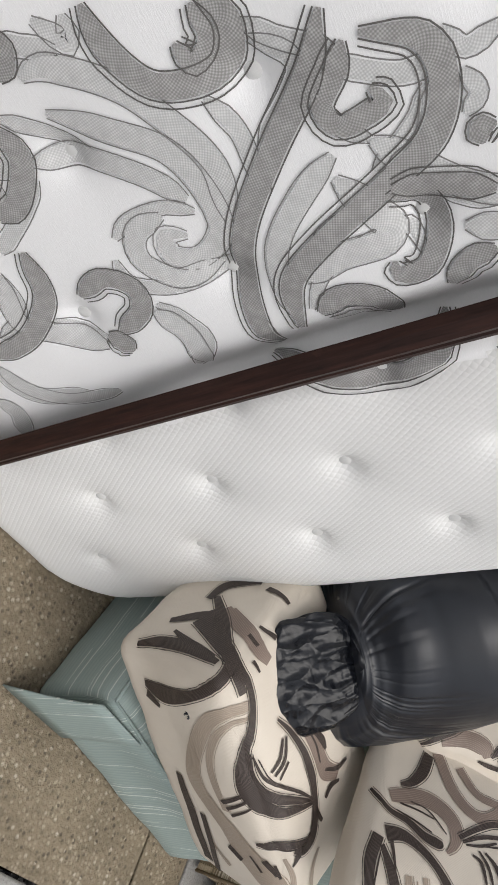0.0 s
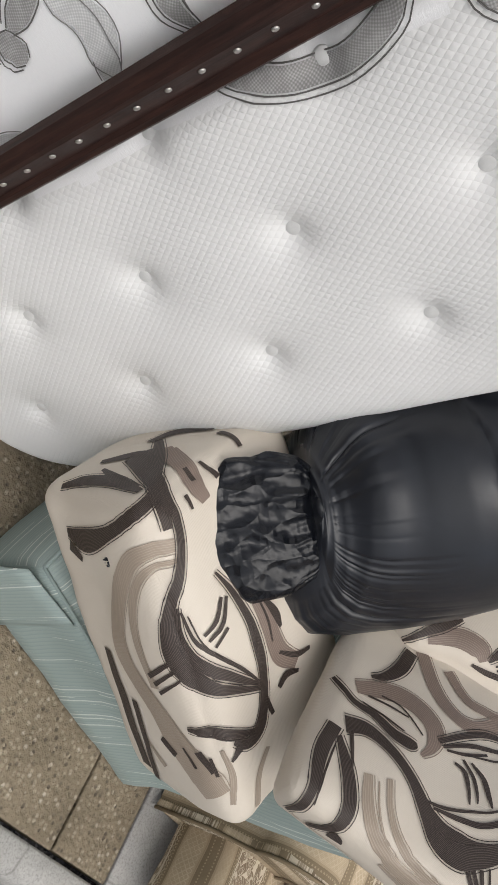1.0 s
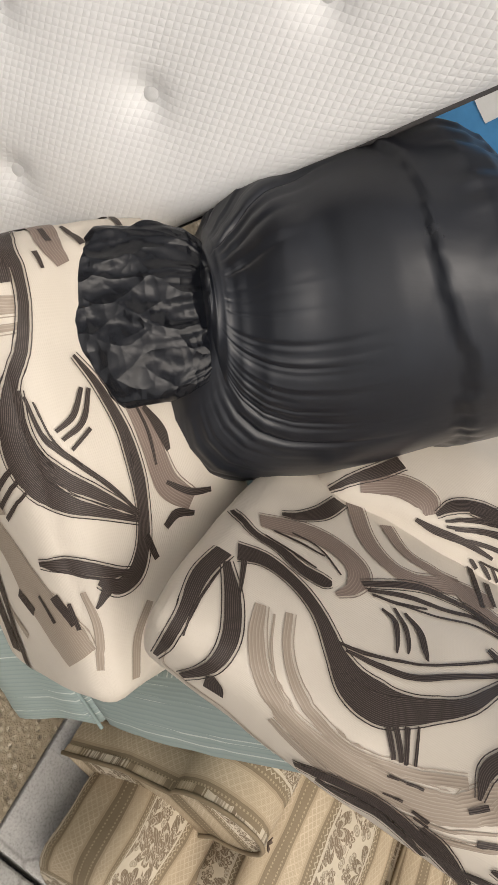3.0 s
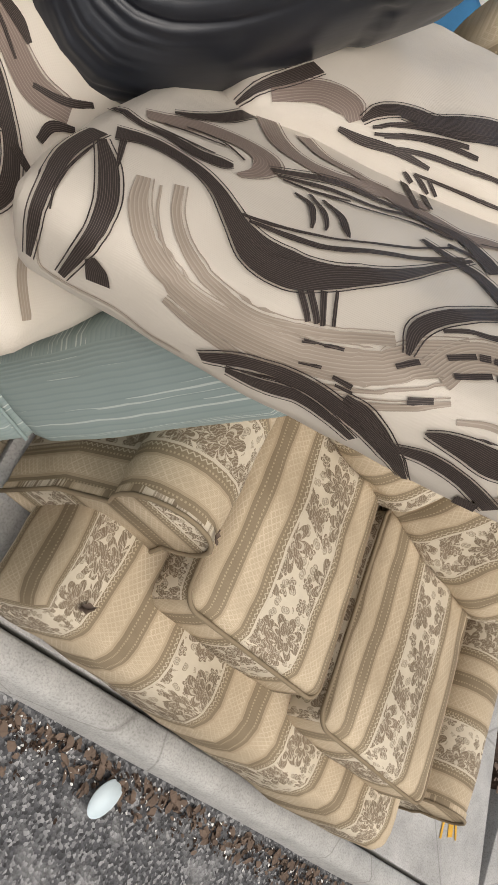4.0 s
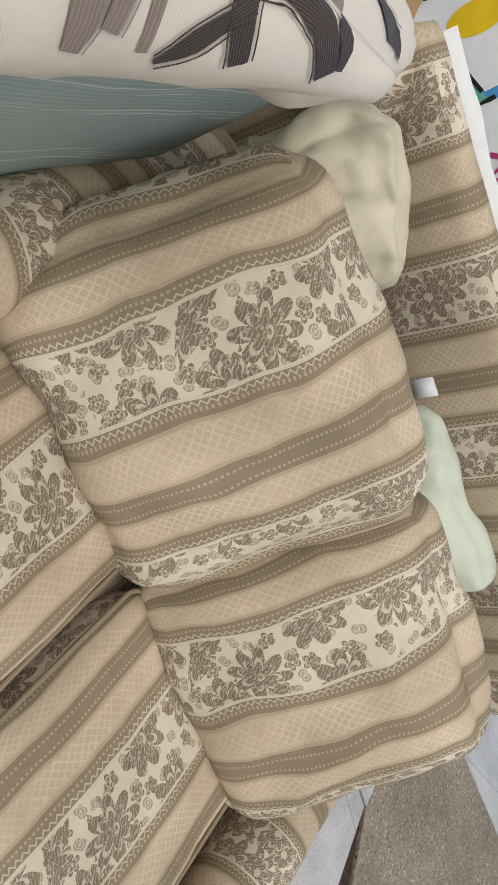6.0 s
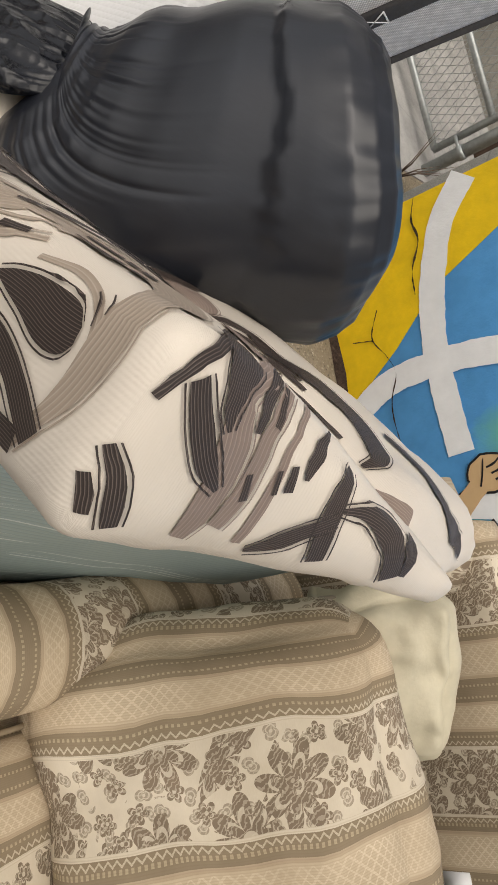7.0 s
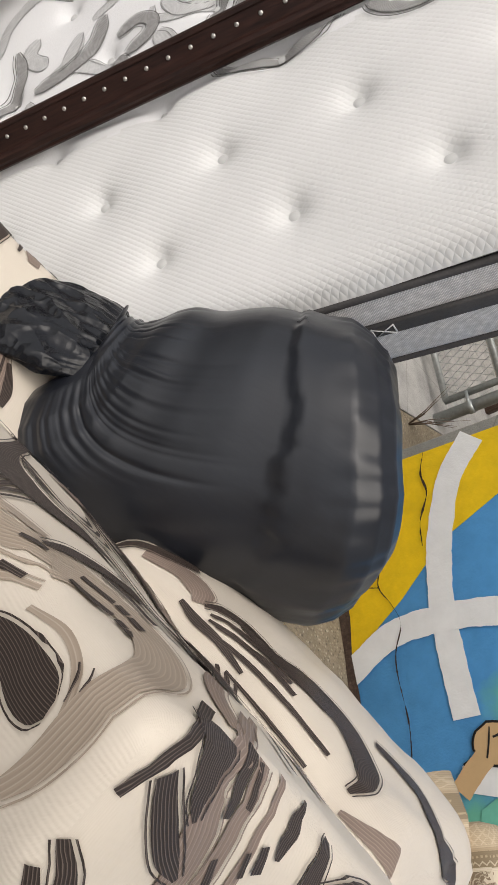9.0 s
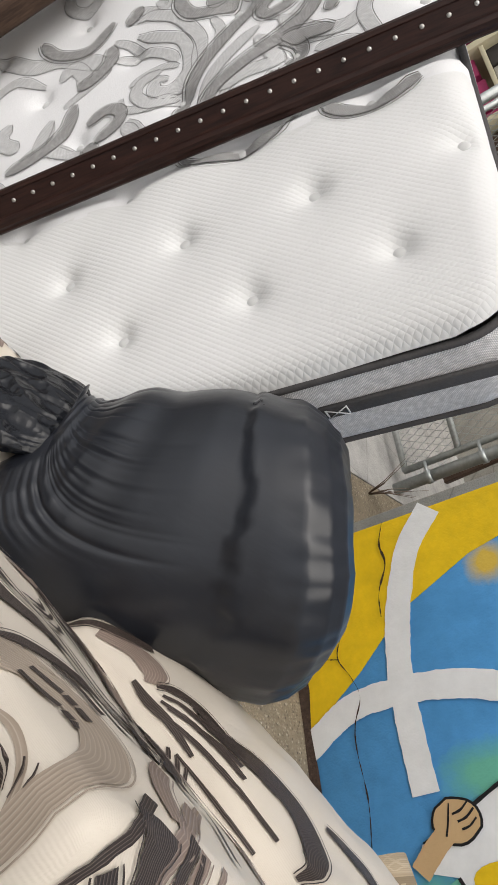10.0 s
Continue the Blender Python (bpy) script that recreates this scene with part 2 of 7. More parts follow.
def make_green():
    a = Mat("pale_green_striped_ticking", 0.6, spec=0.3)
    uv = a.coord("UV")
    x = a.math("ADD", a.sep(uv)[0], a.math("MULTIPLY", a.noise(uv, 4, 2), 0.006))
    fine = a.math("SINE", a.math("MULTIPLY", x, 620.0))
    odd = a.noise(a.mapped(uv, (1, 0.02, 1)), 42, 3)
    pick = a.math("GREATER_THAN", odd, 0.56)
    base = a.mix(a.noise(uv, 5, 4), (0.27, 0.335, 0.315), (0.34, 0.405, 0.385))
    thin = a.mix(a.math("MULTIPLY", a.ramp(fine, [(0.3, (0, 0, 0)), (1, (1, 1, 1))]), 0.3), base, (0.2, 0.26, 0.25))
    a.color(a.mix(a.math("MULTIPLY", pick, a.math("GREATER_THAN", fine, 0.6)), thin, (0.55, 0.6, 0.56)))
    a.bump(fine, 0.3, 0.001)
    return a.m


def make_aggregate():
    """Old exposed-aggregate paving: pebbles in a brown-grey matrix."""
    a = Mat("worn_aggregate_concrete", 0.85, spec=0.3)
    at = a.coord("Object")
    v1 = a.n("TexVoronoi", Scale=78.0)
    a.link(at, v1.inputs["Vector"])
    v2 = a.voronoi(at, 240)
    grey = a.sep(v1.outputs["Color"])[0]
    stone = a.ramp(grey, [(0.0, (0.12, 0.10, 0.075)), (0.45, (0.29, 0.245, 0.18)), (0.85, (0.40, 0.35, 0.265)), (1.0, (0.52, 0.47, 0.39))])
    near = a.ramp(v1.outputs["Distance"], [(0.25, (1, 1, 1)), (0.55, (0, 0, 0))])
    matrix = a.mix(a.noise(at, 60, 5), (0.20, 0.165, 0.115), (0.33, 0.28, 0.205))
    c = a.mix(near, matrix, stone)
    big = a.ramp(a.noise(at, 3.5, 6, 0.65), [(0.3, (0.62, 0.6, 0.57)), (0.72, (1.12, 1.1, 1.07))])
    a.color(a.mix(1.0, c, big, "MULTIPLY"))
    a.bump(v1.outputs["Distance"], 0.7, 0.006).bump(v2, 0.5, 0.003).bump(a.noise(at, 20, 6), 0.5, 0.008)
    return a.m


def make_concrete(name, lo, hi, pit=0.5):
    a = Mat(name, 0.85, spec=0.3)
    at = a.coord("Object")
    c = a.ramp(a.noise(at, 4.5, 8, 0.68), [(0.28, lo), (0.72, hi)])
    speck = a.ramp(a.noise(at, 160, 3), [(0.34, (0.78, 0.78, 0.78)), (0.5, (1, 1, 1)), (0.7, (1.1, 1.1, 1.1))])
    crack = a.ramp(a.voronoi(a.mapped(at, (1, 1, 1)), 1.7, "DISTANCE_TO_EDGE"), [(0.0, (0.35, 0.34, 0.32)), (0.008, (1, 1, 1))])
    a.color(a.mix(1.0, a.mix(1.0, c, speck, "MULTIPLY"), a.mix(0.5, (1, 1, 1), crack), "MULTIPLY"))
    a.bump(a.noise(at, 90, 5), pit, 0.003).bump(a.noise(at, 11, 5), 0.3, 0.01)
    return a.m


def make_asphalt():
    a = Mat("grey_asphalt", 0.9, spec=0.3)
    at = a.coord("Object")
    v = a.n("TexVoronoi", Scale=130.0)
    a.link(at, v.inputs["Vector"])
    stone = a.ramp(a.sep(v.outputs["Color"])[0], [(0.0, (0.04, 0.04, 0.042)), (0.7, (0.11, 0.112, 0.118)), (1.0, (0.34, 0.34, 0.34))])
    dust = a.ramp(a.noise(at, 9, 7, 0.7), [(0.5, (0, 0, 0)), (0.68, (1, 1, 1))])
    a.color(a.mix(a.math("MULTIPLY", dust, 0.55), stone, (0.36, 0.36, 0.36)))
    a.bump(v.outputs["Distance"], 0.7, 0.004)
    return a.m


def make_soil():
    a = Mat("dark_mulch_soil", 0.95, spec=0.2)
    at = a.coord("Object")
    a.color(a.ramp(a.noise(at, 55, 6, 0.75), [(0.3, (0.018, 0.012, 0.009)), (0.6, (0.07, 0.045, 0.033)), (0.8, (0.2, 0.15, 0.12))]))
    a.bump(a.noise(at, 60, 6, 0.7), 0.9, 0.012)
    return a.m


def make_blue_wall():
    """Blue emulsion with soft clouds of sprayed turquoise and yellow over it."""
    a = Mat("sky_blue_wall_paint", 0.55, spec=0.4)
    at = a.coord("Object")
    x, _, z = a.sep(at)
    col = a.ramp(a.noise(at, 8, 6, 0.65), [(0.3, (0.078, 0.31, 0.64)), (0.7, (0.10, 0.38, 0.77))])
    fuzz = a.math("MULTIPLY", a.math("SUBTRACT", a.noise(at, 11, 5, 0.7), 0.5), 0.16)
    for cx, cz, rx, rz, tint in ((1.03, 0.70, 0.13, 0.22, (0.16, 0.52, 0.36)), (0.30, 0.87, 0.10, 0.10, (0.74, 0.50, 0.04)), (1.42, 0.42, 0.16, 0.12, (0.16, 0.52, 0.36))):
        dx, dz = a.math("DIVIDE", a.math("SUBTRACT", x, cx), rx), a.math("DIVIDE", a.math("SUBTRACT", z, cz), rz)
        rad = a.math("ADD", a.math("SQRT", a.math("ADD", a.math("MULTIPLY", dx, dx), a.math("MULTIPLY", dz, dz))), a.math("MULTIPLY", fuzz, 4.0))
        col = a.mix(a.ramp(rad, [(0.35, (0.95, 0.95, 0.95)), (1.0, (0, 0, 0))]), col, tint)
    a.color(col)
    a.bump(a.noise(at, 130, 4), 0.5, 0.003).bump(a.noise(at, 14, 5), 0.5, 0.012)
    return a.m


def make_paint(name, col, var=0.12):
    a = Mat(name, 0.55, spec=0.4)
    at = a.coord("Object")
    a.color(a.ramp(a.noise(at, 8, 6, 0.65), [(0.3, tuple(c * (1 - var) for c in col)), (0.7, tuple(min(1, c * (1 + var)) for c in col))]))
    a.bump(a.noise(at, 130, 4), 0.4, 0.003).bump(a.noise(at, 14, 5), 0.35, 0.01)
    return a.m


QUILT = make_quilt()
DAMASK = make_damask()
SCROLL = make_scroll("grey_woven_scroll", (0.25, 0.245, 0.24), (0.46, 0.455, 0.45))
SCROLL_PALE = make_scroll("pale_grey_woven_scroll", (0.50, 0.50, 0.50), (0.70, 0.70, 0.695))
STITCH = make_plain("dark_grey_stitching", (0.11, 0.105, 0.1), 0.8)
STITCH_PALE = make_plain("mid_grey_stitching", (0.21, 0.205, 0.2), 0.8)
PANEL = make_scroll("grey_mesh_border", (0.48, 0.475, 0.475), (0.94, 0.92, 0.92))
PIPING = make_plain("charcoal_piping_tape", (0.07, 0.066, 0.066), 0.75, 0.25, 200)
DARK_WOOD = make_wood("dark_mahogany_board", (0.012, 0.005, 0.004), (0.045, 0.018, 0.013), 0.45)
OLD_WOOD = make_wood("worn_brown_wood", (0.03, 0.017, 0.011), (0.11, 0.066, 0.045), 0.6)
STEEL = make_plain("worn_steel_stud", (0.6, 0.58, 0.55), 0.35, 0.15, 60, 0.0, 0.9)
BAG = make_bag()
BAG_LOOSE = make_crumpled()
CREAM = make_cream()
RIB_DARK = make_ribbon("dark_brown_woven_band", (0.030, 0.021, 0.017), (0.13, 0.10, 0.085), 2600.0)
RIB_TAUPE = make_ribbon("taupe_woven_band", (0.345, 0.28, 0.22), (0.43, 0.36, 0.29), 1500.0, 0.4)
RIB_MAUVE = make_ribbon("mauve_brown_woven_band", (0.22, 0.165, 0.135), (0.31, 0.245, 0.205), 1500.0)
FLORAL = make_floral()
GREEN = make_green()
PAVING = make_aggregate()
SLAB = make_concrete("grey_pavement_concrete", (0.29, 0.285, 0.27), (0.52, 0.505, 0.48))
KERB = make_concrete("grey_kerb_concrete", (0.30, 0.295, 0.28), (0.52, 0.51, 0.485), 0.8)
ASPHALT = make_asphalt()
SOIL = make_soil()
BLUE = make_blue_wall()
YELLOW = make_paint("yellow_wall_paint", (0.86, 0.57, 0.012))
WHITE = make_paint("white_wall_paint", (0.84, 0.85, 0.85), 0.06)
TURQ = make_paint("turquoise_wall_paint", (0.16, 0.50, 0.38))
SKIN = make_paint("tan_wall_paint", (0.62, 0.42, 0.22), 0.04)
BLACK = make_paint("black_wall_paint", (0.012, 0.012, 0.014), 0.1)
PINK = make_paint("crimson_wall_paint", (0.42, 0.04, 0.14), 0.1)
GALV = make_plain("galvanised_steel", (0.42, 0.44, 0.43), 0.45, 0.25, 40, 0.15, 0.75)
PILLOW = make_plain("faded_cream_pillow_cotton", (0.53, 0.48, 0.35), 0.6, 0.2, 14, 0.5)
POLY = make_plain("pale_green_plastic_bag", (0.50, 0.54, 0.42), 0.4, 0.12, 12, 0.25)
LEAF = make_plain("dry_leaf", (0.14, 0.10, 0.075), 0.9, 0.4, 20, 0.2)
PLASTIC = make_plain("pale_blue_plastic", (0.62, 0.72, 0.76), 0.4, 0.06, 20, 0.1)
TAG = make_plain("white_label_cloth", (0.72, 0.72, 0.72), 0.7, 0.06, 40, 0.0)
CARD = make_plain("white_torn_board", (0.70, 0.70, 0.68), 0.8, 0.12, 14, 0.2)
YELLOW_MARK = make_paint("yellow_road_paint", (0.66, 0.36, 0.03), 0.2)
CEMENT = make_concrete("stained_cement_wall", (0.26, 0.25, 0.22), (0.46, 0.44, 0.39))
SIDING = make_plain("cream_painted_boards", (0.52, 0.47, 0.33), 0.7, 0.15, 8, 0.2)
RUBBISH = make_plain("dark_junk", (0.04, 0.035, 0.035), 0.8, 0.5, 6, 0.3)


# ---- mesh helpers ----
from mathutils.bvhtree import BVHTree


def part(name, bm, material, parent=None, label="", smooth=True):
    """Link a bmesh as one mesh object, under a thing or a part where one is given."""
    me = bpy.data.meshes.new(name)
    for f in bm.faces:
        f.smooth = smooth
    bm.to_mesh(me)
    bm.free()
    for m in material if isinstance(material, (list, tuple)) else (material,):
        me.materials.append(m)
    ob = new(name, me)
    if parent:
        ob.parent = parent
    if label:
        tagged(ob, label)
    return ob


def box(bm, lo, hi, bevel=0.0, seg=2, m=Matrix()):
    c = [(a + b) / 2 for a, b in zip(lo, hi)]
    d = [b - a for a, b in zip(lo, hi)]
    made = bmesh.ops.create_cube(bm, size=1.0, matrix=Matrix.Translation(c) @ Matrix.Diagonal((*d, 1)))["verts"]
    if bevel:
        edges = list({e for v in made for e in v.link_edges})
        made = bmesh.ops.bevel(bm, geom=edges, offset=bevel, segments=seg, affect="EDGES", profile=0.5)["verts"]
        made = list({v for v in made} | {v for f in {f for v in made for f in v.link_faces} for v in f.verts})
    bmesh.ops.transform(bm, matrix=m, verts=made)
    return made


def tube(bm, points, radius, sides=10, cap=True):
    """A round bar along points; radius is one number or one a point."""
    pts = [Vector(p) for p in points]
    rings = []
    side = None
    for k, p in enumerate(pts):
        d = (pts[min(k + 1, len(pts) - 1)] - pts[max(k - 1, 0)]).normalized()
        if side is None:
            side = d.orthogonal().normalized()
        side = (side - d * side.dot(d)).normalized()
        up = d.cross(side)
        r = radius[k] if isinstance(radius, (list, tuple)) else radius
        rings.append([bm.verts.new(p + (side * math.cos(q) + up * math.sin(q)) * r) for q in (2 * math.pi * j / sides for j in range(sides))])
    for a, b in zip(rings, rings[1:]):
        for j in range(sides):
            bm.faces.new((a[j], a[(j + 1) % sides], b[(j + 1) % sides], b[j]))
    if cap:
        bm.faces.new(list(reversed(rings[0])))
        bm.faces.new(rings[-1])


def smoothstep(a, b, x):
    x = min(1.0, max(0.0, (x - a) / (b - a)))
    return x * x * (3 - 2 * x)


def wrinkle(p, size, amount, seed=0.0):
    """A soft random offset of cloth at p."""
    q = Vector(p) / size + Vector((seed * 7.3, seed * 3.1, seed))
    return amount * (noise.noise(q) + 0.5 * noise.noise(q * 2.1))


def soft_box(size, radius=0.04, bulge=0.03, n=14, shape=None, wr=0.006, seed=1.0, turn_uv=False, slide=(0.0, 0.0)):
    """An upholstered box, centred, with rounded edges, swollen faces and unrolled UVs in metres (x across, y along, sides continue the top)."""
    bm = bmesh.new()
    sx, sy, sz = (d / 2 for d in size)
    counts = [max(3, int(n * d / max(size))) for d in size]
    made = {}
    uvs = bm.loops.layers.uv.new("UVMap")

    def point(i, j, k):
        key = (i, j, k)
        if key in made:
            return made[key]
        f = [2 * c / m - 1 for c, m in zip((i, j, k), counts)]
        f = [math.copysign(1 - (1 - abs(a)) ** 1.25, a) for a in f]
        p = Vector((f[0] * sx, f[1] * sy, f[2] * sz))
        core = Vector([max(-s + radius, min(s - radius, c)) for s, c in zip((sx, sy, sz), p)])
        d = p - core
        if d.length > 1e-6:
            p = core + d.normalized() * radius
        swell = [(1 - a * a) for a in f]
        p += Vector((math.copysign(1, f[0]) * bulge * 0.6 * swell[1] * swell[2] * abs(f[0]),
                     math.copysign(1, f[1]) * bulge * 0.6 * swell[0] * swell[2] * abs(f[1]),
                     math.copysign(1, f[2]) * bulge * swell[0] ** 0.8 * swell[1] ** 0.8 * abs(f[2])))
        p += Vector((wrinkle(p, 0.17, wr, seed), wrinkle(p, 0.17, wr, seed + 5), wrinkle(p, 0.13, wr, seed + 9)))
        if shape:
            p = shape(p)
        made[key] = bm.verts.new(p)
        return made[key]

    def uv_of(f, axis, sign):
        x, y, z = f
        if axis == 2:
            u = (x, y if sign > 0 else -y - 2 * sy)
        elif axis == 1:
            u = (x, sign * (sy + (sz - z)))
        else:
            u = (sign * (sx + (sz - z)), y)
        u = (u[0] + slide[0], u[1] + slide[1])
        return (u[1], u[0]) if turn_uv else u

    for axis in range(3):
        b, c = [q for q in range(3) if q != axis]
        for sign in (-1, 1):
            fixed = 0 if sign < 0 else counts[axis]
            for i in range(counts[b]):
                for j in range(counts[c]):
                    quad = []
                    for di, dj in ((0, 0), (1, 0), (1, 1), (0, 1)):
                        idx = [0, 0, 0]
                        idx[axis], idx[b], idx[c] = fixed, i + di, j + dj
                        quad.append(tuple(idx))
                    flip = (sign > 0) == (axis == 1)
                    if flip:
                        quad.reverse()
                    face = bm.faces.new([point(*q) for q in quad])
                    for loop, q in zip(face.loops, quad):
                        flat = [(2 * a / m - 1) * s for a, m, s in zip(q, counts, (sx, sy, sz))]
                        loop[uvs].uv = uv_of(flat, axis, sign)
    bm.normal_update()
    return bm


def welt(size, radius, z, inset=0.0, n=8):
    """The closed line of a piping round a box cushion at height z."""
    sx, sy = size[0] / 2 - inset, size[1] / 2 - inset
    pts = []
    for cx, cy, a0 in ((1, 1, 0), (-1, 1, 90), (-1, -1, 180), (1, -1, 270)):
        for k in range(n + 1):
            a = radians(a0 + 90 * k / n)
            pts.append((cx * (sx - radius) + radius * math.cos(a), cy * (sy - radius) + radius * math.sin(a), z))
    return pts + pts[:1]


def curve2(points, step=0.008):
    """A smooth line through 2D points."""
    p = [Vector(q).to_2d() if len(q) > 2 else Vector(q) for q in points]
    p = [2 * p[0] - p[1]] + p + [2 * p[-1] - p[-2]]
    out = []
    for a, b, c, d in zip(p, p[1:], p[2:], p[3:]):
        k = max(2, int((c - b).length / step))
        for i in range(k):
            t = i / k
            out.append(0.5 * (2 * b + (c - a) * t + (2 * a - 5 * b + 4 * c - d) * t * t + (3 * b - a - 3 * c + d) * t ** 3))
    return out + [p[-2]]


def spiral(cx, cy, r0, r1, a0, a1, n=40):
    return [(cx + (r0 + (r1 - r0) * k / n) * math.cos(radians(a0 + (a1 - a0) * k / n)),
             cy + (r0 + (r1 - r0) * k / n) * math.sin(radians(a0 + (a1 - a0) * k / n))) for k in range(n + 1)]


class Draper:
    """Lays flat bands on a mesh: 2D points in a frame (origin, ex, ey) are cast along the frame's -normal."""

    def __init__(self, bm, origin, ex, ey):
        bm.normal_update()
        self.tree = BVHTree.FromBMesh(bm)
        self.o, self.x, self.y = Vector(origin), Vector(ex).normalized(), Vector(ey).normalized()
        self.z = self.x.cross(self.y)

    def at(self, u, v, lift):
        start = self.o + self.x * u + self.y * v + self.z * 0.6
        hit, normal, _, _ = self.tree.ray_cast(start, -self.z, 1.6)
        return (hit + self.z * lift) if hit else None

    def band(self, bm, points, width, lift=0.0012, taper=0.0, across=2, step=0.008):
        uvs = bm.loops.layers.uv.get("UVMap") or bm.loops.layers.uv.new("UVMap")
        line = curve2(points, step)
        total = len(line) - 1
        prev, run = None, 0.0
        for k, p in enumerate(line):
            d = (line[min(k + 1, total)] - line[max(k - 1, 0)])
            if d.length < 1e-9:
                continue
            d.normalize()
            nrm = Vector((-d.y, d.x))
            w = width(k / total) if callable(width) else width * (1 - taper * k / total)
            row = []
            for j in range(across + 1):
                off = (j / across - 0.5) * w
                q = self.at(p.x + nrm.x * off, p.y + nrm.y * off, lift)
                row.append((bm.verts.new(q), off) if q else None)
            if k:
                run += (p - line[k - 1]).length
            if prev:
                for (a, b), (c, e) in zip(zip(prev[0], prev[0][1:]), zip(row, row[1:])):
                    if a and b and c and e:
                        if max((a[0].co - c[0].co).length, (b[0].co - e[0].co).length) > 0.05:
                            continue
                        f = bm.faces.new((a[0], c[0], e[0], b[0]))
                        for loop, uv in zip(f.loops, ((prev[1], a[1]), (run, c[1]), (run, e[1]), (prev[1], b[1]))):
                            loop[uvs].uv = uv
            prev = (row, run)


def curve3(points, step=0.006):
    """A smooth line through 3D points."""
    p = [Vector(q) for q in points]
    p = [2 * p[0] - p[1]] + p + [2 * p[-1] - p[-2]]
    out = []
    for a, b, c, d in zip(p, p[1:], p[2:], p[3:]):
        k = max(2, int((c - b).length / step))
        for i in range(k):
            t = i / k
            out.append(0.5 * (2 * b + (c - a) * t + (2 * a - 5 * b + 4 * c - d) * t * t + (3 * b - a - 3 * c + d) * t ** 3))
    return out + [p[-2]]


def cloth_band(tree, points, lift=0.0012, across=6, aside=0.0, edge=0):
    """A woven band laid on a cloth surface along points (x, y, z, width) near it; aside shifts it sideways, edge (-1 or 1) gives the thin line that runs beside it."""
    bm = bmesh.new()
    uvs = bm.loops.layers.uv.new("UVMap")
    line = [(*tree.find_nearest(p.to_3d())[:2], max(0.0008, p.w)) for p in curve3(points)]
    prev, run, last = None, 0.0, len(line) - 1
    for k, (p, nrm, w) in enumerate(line):
        d = line[min(k + 2, last)][0] - line[max(k - 2, 0)][0]
        if d.length < 1e-6:
            continue
        side = nrm.cross(d.normalized())
        row = []
        for j in range(across + 1):
            off = (j / across - 0.5) * (0.0016 if edge else w) + aside + edge * (w / 2 + 0.0035)
            q, m, _, _ = tree.find_nearest(p + side * off)
            row.append((bm.verts.new(q + m * lift), off))
        if k:
            run += (p - line[k - 1][0]).length
        if prev:
            for (a, b), (c, e) in zip(zip(prev[0], prev[0][1:]), zip(row, row[1:])):
                f = bm.faces.new((a[0], c[0], e[0], b[0]))
                for loop, uv in zip(f.loops, ((prev[1], a[1]), (run, c[1]), (run, e[1]), (prev[1], b[1]))):
                    loop[uvs].uv = uv
        prev = (row, run)
    bm.normal_update()
    flip = [f for f in bm.faces if f.normal.dot(tree.find_nearest(f.calc_center_median())[1]) < 0]
    if flip:
        bmesh.ops.reverse_faces(bm, faces=flip)
    return bm


def thing(name, m, label, category, group="", kind=""):
    ob = new(name)
    ob.matrix_world = m
    return tagged(ob, label, category, group, kind)


def axes(origin, ex, ez):
    """A pose with x along ex and z near ez."""
    x = Vector(ex).normalized()
    y = Vector(ez).cross(x).normalized()
    z = x.cross(y)
    return Matrix.Translation(origin) @ Matrix((x, y, z)).transposed().to_4x4()

# ---- the ground: pavement, kerb, road ----
def flat_sheet(name, lo, hi, z, cell, material, label, amount=0.004, hole=None, thick=0.12):
    bm = bmesh.new()
    nx, ny = max(1, int((hi[0] - lo[0]) / cell)), max(1, int((hi[1] - lo[1]) / cell))
    grid = [[bm.verts.new((lo[0] + (hi[0] - lo[0]) * i / nx, lo[1] + (hi[1] - lo[1]) * j / ny, 0)) for j in range(ny + 1)] for i in range(nx + 1)]
    for col in grid:
        for v in col:
            v.co.z = z + wrinkle(v.co, 0.35, amount)
    for i in range(nx):
        for j in range(ny):
            bm.faces.new((grid[i][j], grid[i + 1][j], grid[i + 1][j + 1], grid[i][j + 1]))
    ob = part(name, bm, material)
    tagged(ob, label, name.split("_")[0], kind="structure")
    return ob


ground = flat_sheet("ground", (-60, -60), (60, 60), -0.16, 8.0, SOIL, "bare soil under and beyond the pavement")
road = flat_sheet("road", (-12, -8.0), (14, 0.0), -0.105, 0.12, ASPHALT, "grey asphalt road with pale dust along the kerb", 0.006)


def prism(bm, outline, z0, z1, bevel=0.006):
    """A slab with an outline in plan; the upper rim is rounded a little."""
    top = [bm.verts.new((x, y, z1)) for x, y in outline]
    low = [bm.verts.new((x, y, z0)) for x, y in outline]
    face = bm.faces.new(top)
    n = len(outline)
    for k in range(n):
        bm.faces.new((top[(k + 1) % n], top[k], low[k], low[(k + 1) % n]))
    bm.normal_update()
    if face.normal.z < 0:
        bmesh.ops.reverse_faces(bm, faces=bm.faces[:])
    if bevel:
        bmesh.ops.bevel(bm, geom=list(face.edges), offset=bevel, segments=2, affect="EDGES", profile=0.6)


pavement = tagged(new("pavement"), "worn concrete pavement with open joints beside the kerb", "pavement", kind="structure")
